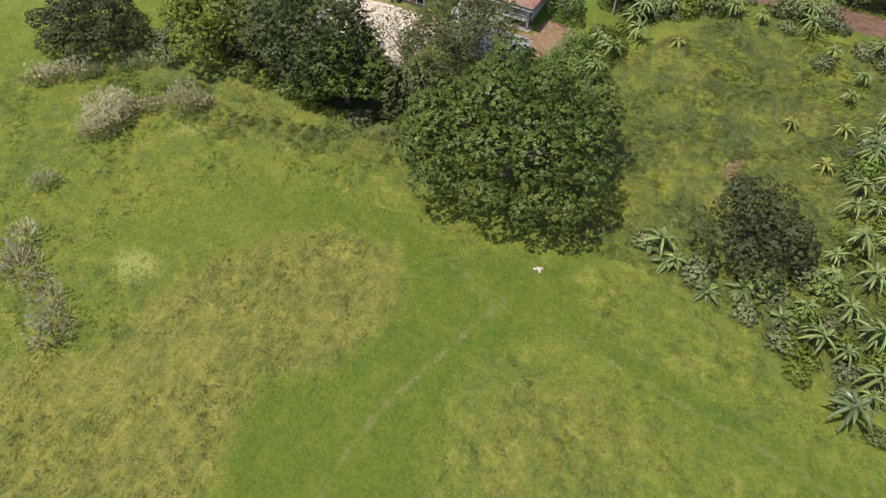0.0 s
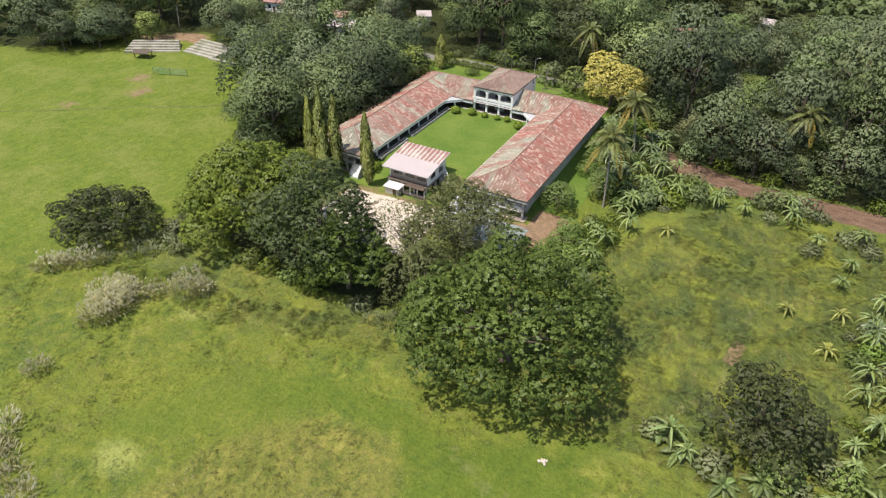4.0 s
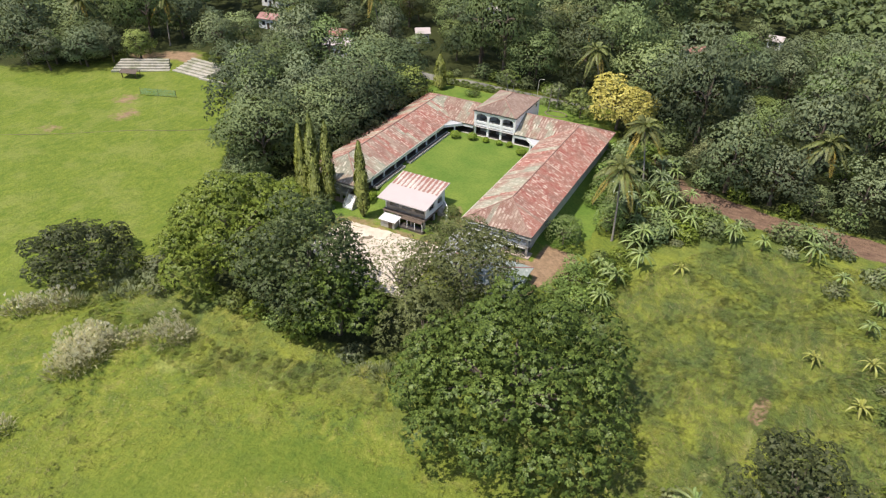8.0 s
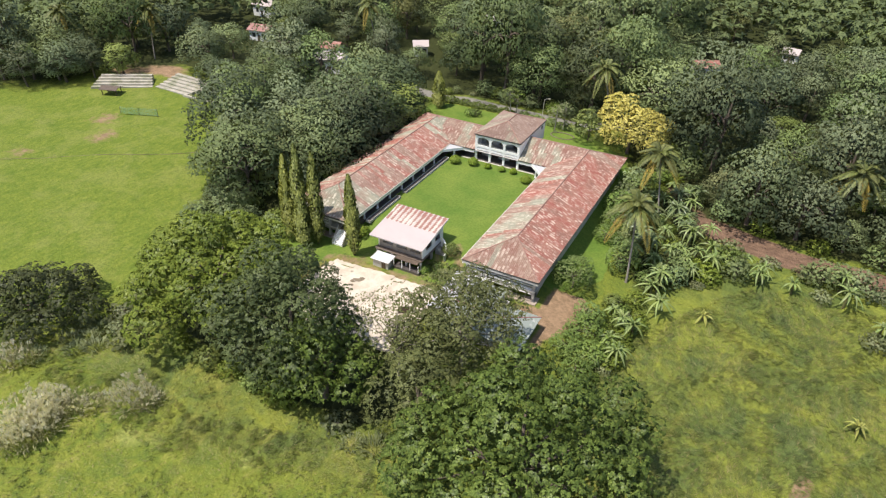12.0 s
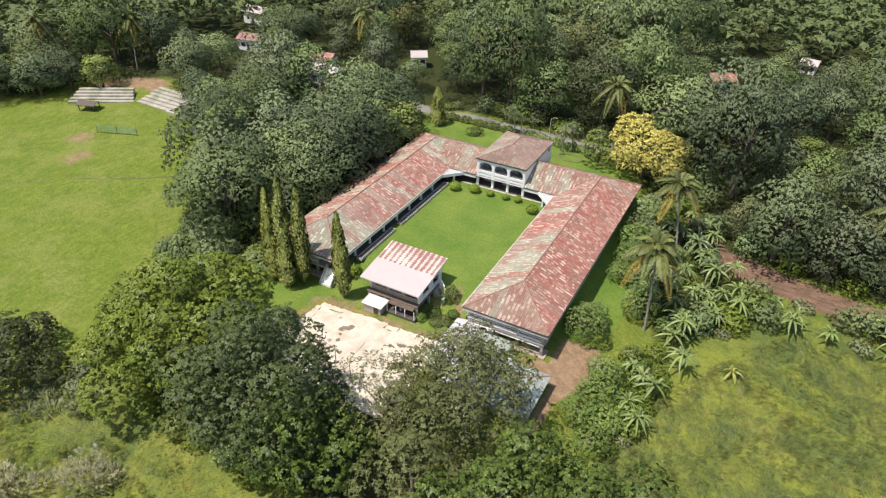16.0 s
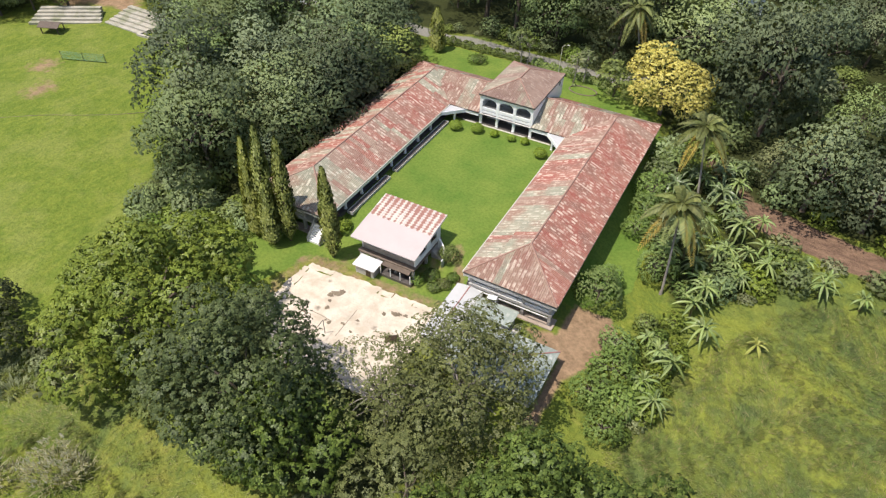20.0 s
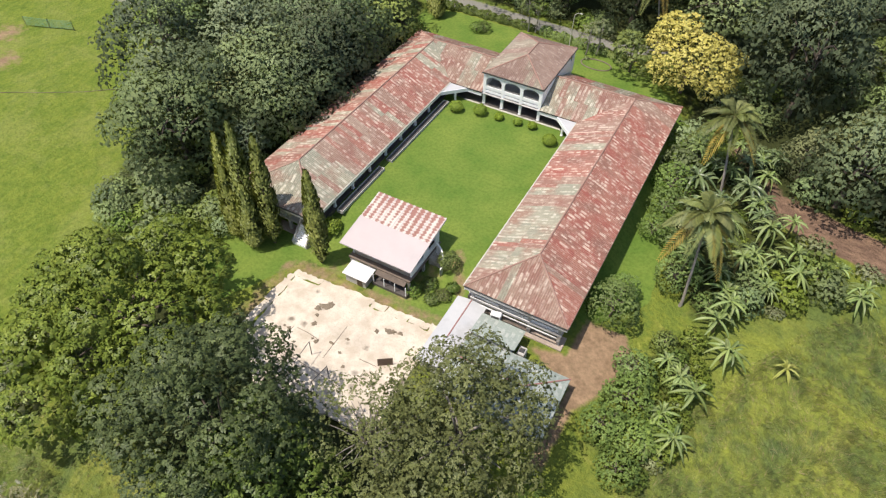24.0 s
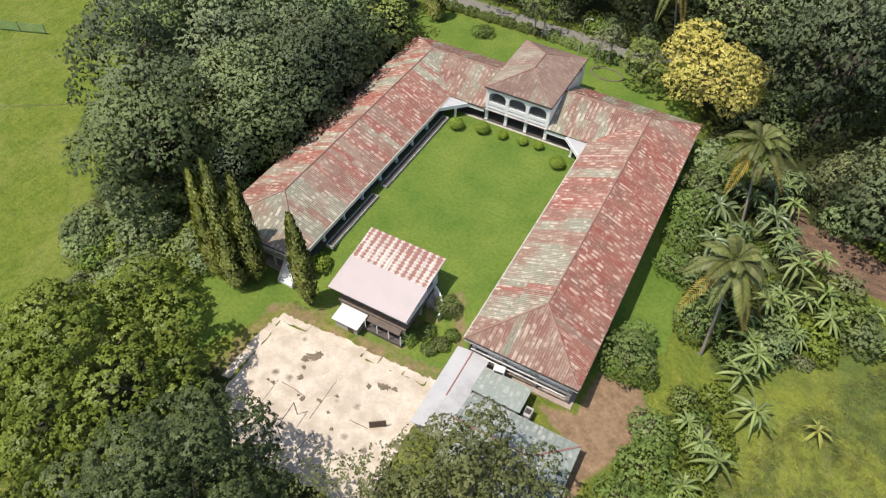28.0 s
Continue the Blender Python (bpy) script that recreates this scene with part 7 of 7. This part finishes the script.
for x, y, i in shrub_spots:
    m = pose(x, y, gz(x, y), 0, 0, rb.uniform(0, 360))
    ob = copy_thing(shrubs[i], m)
    sc = rb.uniform(0.45, 0.9)
    ob.matrix_basis = m @ Matrix.Diagonal((sc, sc, sc, 1))

# ---- woods ----
def wood_kind(seed, r, h, mat, leaf, clumps, per, label, cr=1.5, flat=0.7, core=80):
    rng = random.Random(seed)
    return tree("forest_tree", (0, 0, -80), label, "tree", lobe_ring(rng, r, h * 0.86, h * 0.1, 6, 0.55, 0.5), leaf, clumps, per, mat, h * 0.65, 0.32, seed, clump_r=cr, limbs=6, zmin=-0.3, group="trees of the surrounding woods", flat=flat, core=core, tri=True, aspect=0.85, gap=1.0, bough=2.6, whole=0.9, core_tone=0.45)


KINDS = ((41, 6.5, 13, "forest", "broad dark green forest tree"), (42, 5.5, 11, "forest_dark", "dark round-crowned forest tree"), (43, 7.5, 14, "forest", "wide spreading green forest tree"), (44, 5.0, 12, "olive_wood", "olive green forest tree, thin crown"), (45, 5.2, 10, "forest_fresh", "fresh light green forest tree"), (46, 6.0, 15, "forest_dark", "tall dark green forest tree"))
woods = [wood_kind(s, r, h, m, 0.26, int(95 * r), 18, lb, 0.55, 0.5 if s % 2 else 0.75) for s, r, h, m, lb in KINDS]
woods_far = [wood_kind(s + 20, r, h, m, 0.34, int(54 * r), 18, lb, 0.75, 0.5 if s % 2 else 0.75) for s, r, h, m, lb in KINDS]


def grow(pts, weights, seed):
    rr = random.Random(seed)
    return [(x, y, rr.choices(range(6), weights)[0]) for x, y in pts]


# far houses, each with an open yard that runs down towards the field
HOUSES = [(-126.0, 168.5, 8, 6, 4.0, "white", "white-roofed house among the trees", 20), (-130.6, 174.5, 6, 5, 4.6, "rust", "small house with a rusty brown roof behind the white one", 10), (-10.5, 261, 4.4, 4.0, 2.9, "white", "distant white house above the trees", -10), (-32, 226, 6.5, 5.5, 4.0, "rust", "small red-roofed house in the woods", 30),
          (-182, 205, 8, 6, 4.0, "white", "pale-roofed house among distant trees", 0), (-103, 230, 6, 5, 5.0, "white", "pale-roofed house deep in the woods", 15), (-84, 290, 8, 6, 9, "white", "distant house with a pale roof", 40), (-163, 181, 7, 5, 3.4, "red", "red-roofed house among distant trees", 10), (-112, 195, 4, 3.5, 3.2, "white", "little pale house between tall trees", 35)]
CLEAR = []
for hx, hy, hw in [q[:3] for q in HOUSES]:
    hl = math.hypot(hx + 6, hy - 12)
    CLEAR += [(hx - (hx + 6) / hl * k, hy - (hy - 12) / hl * k, hw * 0.5 + 3.4) for k in ((0, 8, 15, 21) if hx > -60 else (0, 7, 12))]


def open_sky(x, y):
    return all((x - a) ** 2 + (y - b) ** 2 > r * r for a, b, r in CLEAR) and polyline_dist(np.array(x), np.array(y), LANE) > 4.5


def seen(x, y):
    """Only woods within the fan of ground that the flight looks over."""
    dx, dy = x + 5, y - 10
    along = -dx * 0.478 + dy * 0.878
    side = dx * 0.878 + dy * 0.478
    return abs(side) < along * 0.74 + 22 and math.hypot(dx, dy) < 245


west = scatter([(-91.5, 100), (-105, 101), (-122, 124), (-142, 143), (-140, 172), (-92, 163), (-91.5, 150)], 9.6, 1, open_sky)
north = scatter(FOREST_N, 12.6, 2, lambda x, y: seen(x, y) and open_sky(x, y) and y > 173)
east = scatter([(-24, 162), (-18, 154), (-13, 145.5), (22, 143.5), (220, 140), (250, 420), (-28, 420)], 12.6, 3, lambda x, y: seen(x, y) and open_sky(x, y))
nwest = scatter([(-150, 155), (-172, 156), (-194, 140), (-200, 124), (-330, 75), (-420, 200), (-140, 420), (-142, 176)], 12.0, 4, lambda x, y: seen(x, y) and open_sky(x, y))
west += [(-189, 126), (-196, 123), (-188, 133), (-203, 119), (-195, 131), (-158, 150), (-146, 142), (-90.5, 109), (-91, 119), (-90, 129), (-91.5, 139), (-91, 148), (-98, 103), (-96, 112), (-89.6, 117), (-89.4, 123), (-89.6, 129), (-89.2, 135), (-89.4, 141), (-89.6, 147), (-176, 137), (-182, 132), (-186, 126), (-193, 119)]
place(woods, grow(west, (2.2, 3.0, 2.0, 1.0, 0.5, 3.0), 1), 51, 0.7, 1.3)
east += [(-9, 144.2), (0, 143.2), (8, 142.8), (16, 142.6), (25, 142.2), (34, 142), (44, 142), (-15, 148)]
north += [(-39, 186), (-44, 189), (-34.5, 181), (-48, 187), (-35, 178)]
for pts, seed, wts in ((north, 52, (3, 2, 4, 1, 0.7, 1.5)), (east, 53, (2.2, 3.2, 2.0, 1.6, 0.8, 3.2)), (nwest, 54, (3, 2, 3, 1, 1, 1))):
    rr = random.Random(seed)
    for x, y, i in grow(pts, wts, seed):
        sc = rr.uniform(0.6, 1.3)
        near = math.hypot(x + 34, y - 66) < 135
        if near and y < 152:
            sc *= 0.85
        if min(math.hypot(x - a, y - b) for a, b, r in CLEAR) < 17:
            sc = min(sc, 0.72)
        ob = copy_thing((woods if near else woods_far)[i], pose(x, y, gz(x, y), 0, 0, rr.uniform(0, 360)))
        ob.matrix_basis = ob.matrix_basis @ Matrix.Diagonal((sc, sc, sc * rr.uniform(0.85, 1.5), 1))


for k, wt_far in enumerate(woods_far):
    wt_far.matrix_basis = pose(-150 + 40 * k, 262 + 3 * k, gz(-150 + 40 * k, 262 + 3 * k))


def far_woods():
    rng = np.random.default_rng(9)
    rr = random.Random(9)
    poly = [(-620, 60), (-330, 75), (-200, 120), (-140, 150), (220, 140), (420, 260), (320, 700), (-300, 760), (-620, 420)]

    def far(x, y):
        dx, dy = x + 5, y - 10
        along = -dx * 0.478 + dy * 0.878
        side = dx * 0.878 + dy * 0.478
        return abs(side) < along * 0.76 + 30 and 243 < math.hypot(dx, dy) < 560 and open_sky(x, y)
    pieces = []
    for x, y in scatter(poly, 14.0, 8, far):
        s = rr.uniform(0.8, 1.3)
        lob = [(l[0] * s + x, l[1] * s + y, l[2] * s + gz(x, y), l[3] * s, l[4] * s, l[5] * s) for l in lobe_ring(rr, 7.6, 11.5, 2.0, 4)]
        pieces.append(crown_np(rng, lob, 2.0, 34, 8, 1.7, 0.8, 0.0, 0.6, 4, True, 1.1, 4))
    v, f = join_np([q[:2] for q in pieces])
    ob = crown_part(v, f, np.concatenate([q[2] for q in pieces]), np.concatenate([q[3] for q in pieces]), "forest", None, "far_woods")
    tagged(ob, "unbroken distant woods of green treetops", "woods", kind="stuff")


far_woods()

# ---- rough grass ----
def grass_stuff(name, label, poly, n, seed, hmin, hmax, avoid):
    rng = np.random.default_rng(seed)
    p = np.array(poly)
    x = rng.uniform(p[:, 0].min(), p[:, 0].max(), n * 3)
    y = rng.uniform(p[:, 1].min(), p[:, 1].max(), n * 3)
    keep = inside(x, y, poly) & avoid(x, y, rng)
    x, y = x[keep][:n], y[keep][:n]
    m = len(x)
    z = ground_z(x, y) + field_relief(x, y)
    e = 0.3
    slope = np.stack([field_relief(x - e, y) - field_relief(x + e, y), field_relief(x, y - e) - field_relief(x, y + e)], 1) / (2 * e)
    blades = 5
    k = np.repeat(np.arange(m), blades)
    sweep = 1.7 * np.sin(x * 0.31 + 1.3 * np.sin(y * 0.17)) + 1.7 * np.sin(y * 0.27 + 1.1 * np.sin(x * 0.21))
    a = sweep[k] + rng.normal(size=m * blades) * 0.75
    h = (rng.uniform(hmin, hmax, m) * (0.6 + 0.8 * tussocks(x, y, 1.5, 2.0)))[k] * rng.uniform(0.7, 1.2, m * blades)
    d = np.stack([np.cos(a), np.sin(a)], 1)
    w = np.stack([-np.sin(a), np.cos(a)], 1)
    base = np.stack([x[k], y[k], z[k] - 0.04], 1)
    lean = rng.uniform(0.8, 1.9, m * blades)[:, None] * h[:, None]
    tip = base.copy()
    tip[:, :2] += d * lean
    tip[:, 2] += h * 0.8
    hw = 0.03 + 0.05 * h[:, None]
    l, r = base.copy(), base.copy()
    l[:, :2] += w * hw
    r[:, :2] -= w * hw
    v = np.stack([r, tip, l], 1).reshape(-1, 3)
    me = mesh_np(name, v, np.arange(len(v)).reshape(-1, 3), tuft_mat, True)
    up = np.repeat(np.concatenate([d * 0.35 + slope[k] * 1.2, np.ones((len(d), 1))], 1), 3, axis=0)
    up /= np.linalg.norm(up, axis=1)[:, None]
    me.normals_split_custom_set_from_vertices(up.tolist())
    dry = np.maximum(soft_poly(x, y, DRY, 6), 0.6 * soft_poly(x, y, DRY2, 7))
    rank = np.maximum(soft_poly(x, y, MEADOW, 10), soft_poly(x, y, RANK_EDGE, 5))
    for key, vals in (("dry", dry), ("rank", rank)):
        me.attributes.new(key, "FLOAT", "POINT").data.foreach_set("value", np.repeat(vals, blades * 3).astype(np.float32))
    return tagged(part(name, me, tuft_mat), label, "grass", kind="stuff")


def field_open(x, y, rng):
    ok = soft_poly(x, y, MOWN, 9) < rng.uniform(0.1, 0.75, len(x))
    ok &= ~inside(x, y, GROVE)
    return ok


grass_stuff("field_grass", "tussocky tall green field grass", [(-112, 20), (-60, -2), (-20, -4), (30, 30), (30, 60), (2, 60), (-10, 52), (-36, 62), (-42, 66), (-60, 65.5), (-74, 67.5), (-88, 70), (-100, 56)], 46000, 1, 0.1, 0.3, field_open)
grass_stuff("meadow_grass", "high wild meadow grass east of the house", [(-20, 56), (2, 58), (30, 50), (30, 128), (-6, 122), (-18, 104), (-24, 84)], 40000, 2, 0.16, 0.5, field_open)
grass_stuff("edge_grass", "rank grass along the grove", [(-100, 52), (-66, 50), (-40, 58), (-40, 66), (-48, 62), (-66, 56), (-86, 62), (-90, 72), (-93, 62)], 6500, 3, 0.14, 0.4, lambda x, y, rng: np.ones(len(x), bool))

# ---- far things ----
def small_house(at, w, d, h, roof_mat, label, turn):
    t = thing("house", at, label, "house", turn=turn)
    part("wall", box_bm((-w / 2, w / 2, -d / 2, d / 2, -0.5, h)), white_wall, t)
    part("roof", slab_planes([[(-w / 2 - 0.5, -d / 2 - 0.5, h), (w / 2 + 0.5, -d / 2 - 0.5, h), (w / 2 + 0.5, 0, h + 1.4), (-w / 2 - 0.5, 0, h + 1.4)], [(w / 2 + 0.5, d / 2 + 0.5, h), (-w / 2 - 0.5, d / 2 + 0.5, h), (-w / 2 - 0.5, 0, h + 1.4), (w / 2 + 0.5, 0, h + 1.4)]], 0.15), roof_mat, t)
    for k in (-1, 1):
        part("window", box_bm((k * w * 0.25 - 0.6, k * w * 0.25 + 0.6, -d / 2 - 0.03, -d / 2 - 0.002, h * 0.35, h * 0.75)), glass_mat, t)
    part("door", box_bm((-0.45, 0.45, -d / 2 - 0.03, -d / 2 - 0.002, 0, 2.0)), dark_wood, t)


for x, y, w, d, h, kind, lb, tn in HOUSES:
    mt = dict(white=white_sheet, rust=ROOF["redx"], red=red_cap)[kind]
    small_house((x, y, gz(x, y)), w, d, h, mt, lb, tn)

pipe = thing("water_pipe", (-141, 99, gz(-141, 99)), "long thin dark pipe lying across the pasture", "pipe")
way = [(-190 + 75 * k / 24, 64.5 + 53 * k / 24 + 0.5 * math.sin(k * 0.9)) for k in range(25)]
part("run", mesh_np("run", *tube_np([(x + 141, y - 99, gz(x, y) - gz(-141, 99) + 0.06) for x, y in way], [0.045] * 25, 6), old_board, True), old_board, pipe)

# stepped stand at the far edge of the pasture
for (sx, sy, turn, x0, x1, rows) in ((-168.5, 130.2, 31, -8.5, 8.0, 5), (-153.5, 134.6, -2, -7.5, 4.5, 6)):
    stand = thing("grandstand", (sx, sy, gz(sx, sy)), "weathered concrete terrace steps beside the pasture", "terrace", "terraces of the old stand", turn=turn)
    for k in range(rows):
        part("step", box_bm((x0 + 0.35 * k, x1 - (0.3 if turn > 0 else -0.9) * k, k * 1.15, k * 1.15 + 1.15, -0.9, 0.35 + 0.42 * k), bevel=0.03), terrace_mat, stand)
low_wall = thing("low_wall", (-145, 134.3, gz(-145, 134.3)), "long low whitish wall at the pasture edge", "wall", turn=2)
part("coping", box_bm((-4.5, 6, -0.3, 0.3, -0.3, 0.55), bevel=0.04), terrace_mat, low_wall)
hut = thing("shelter", (-168, 126.4, gz(-168, 126.4)), "small dark shelter below the terrace", "shelter", turn=20)
for x in (-2.0, 2.0):
    for y in (-1.2, 1.2):
        part("post", box_bm((x - 0.08, x + 0.08, y - 0.08, y + 0.08, -0.2, 1.7)), dark_wood, hut)
part("roof", slab_planes([[(-2.5, -1.7, 1.6), (2.5, -1.7, 1.6), (2.5, 0, 2.3), (-2.5, 0, 2.3)], [(2.5, 1.7, 1.6), (-2.5, 1.7, 1.6), (-2.5, 0, 2.3), (2.5, 0, 2.3)]], 0.1), dark_wood, hut)
net = thing("goal_net", (-150, 120, gz(-150, 120)), "sagging green net on posts in the pasture", "net", turn=20)
for x in (-5, 0, 5):
    part("post", mesh_np("post", *tube_np([(x, 0, -0.2), (x, 0, 2.0)], [0.05, 0.05], 6), dark_metal), dark_metal, net)
net_mat = plain_material("green_netting", (0.12, 0.26, 0.18), (0.16, 0.32, 0.22), 1.0, 0.8)
v, f = join_np([tube_np([(-5, 0, z), (0, 0, z - 0.15), (5, 0, z)], [0.025] * 3, 4) for z in np.arange(0.3, 2.0, 0.2)] + [tube_np([(x, 0, 0.1), (x, 0, 1.85)], [0.02] * 2, 4) for x in np.arange(-4.6, 5, 0.28)])
part("mesh_screen", mesh_np("mesh_screen", v, f, net_mat), net_mat, net)

# small pile of pale rubble by the crossing of the tracks
rub = thing("rubble_heap", (-12.3, 51.1, gz(-12.3, 51.1)), "small heap of pale rubble on the track", "rubble")
rr = random.Random(2)
for k in range(9):
    s = rr.uniform(0.1, 0.26)
    bm = bmesh.new()
    bmesh.ops.create_icosphere(bm, subdivisions=1, radius=s)
    for vtx in bm.verts:
        vtx.co *= rr.uniform(0.75, 1.2)
    ob = part("stone", bm, plaza_mat, rub)
    ob.matrix_basis = pose(rr.uniform(-0.8, 0.8), rr.uniform(-0.5, 0.5), s * 0.5, 0, 0, rr.uniform(0, 360))
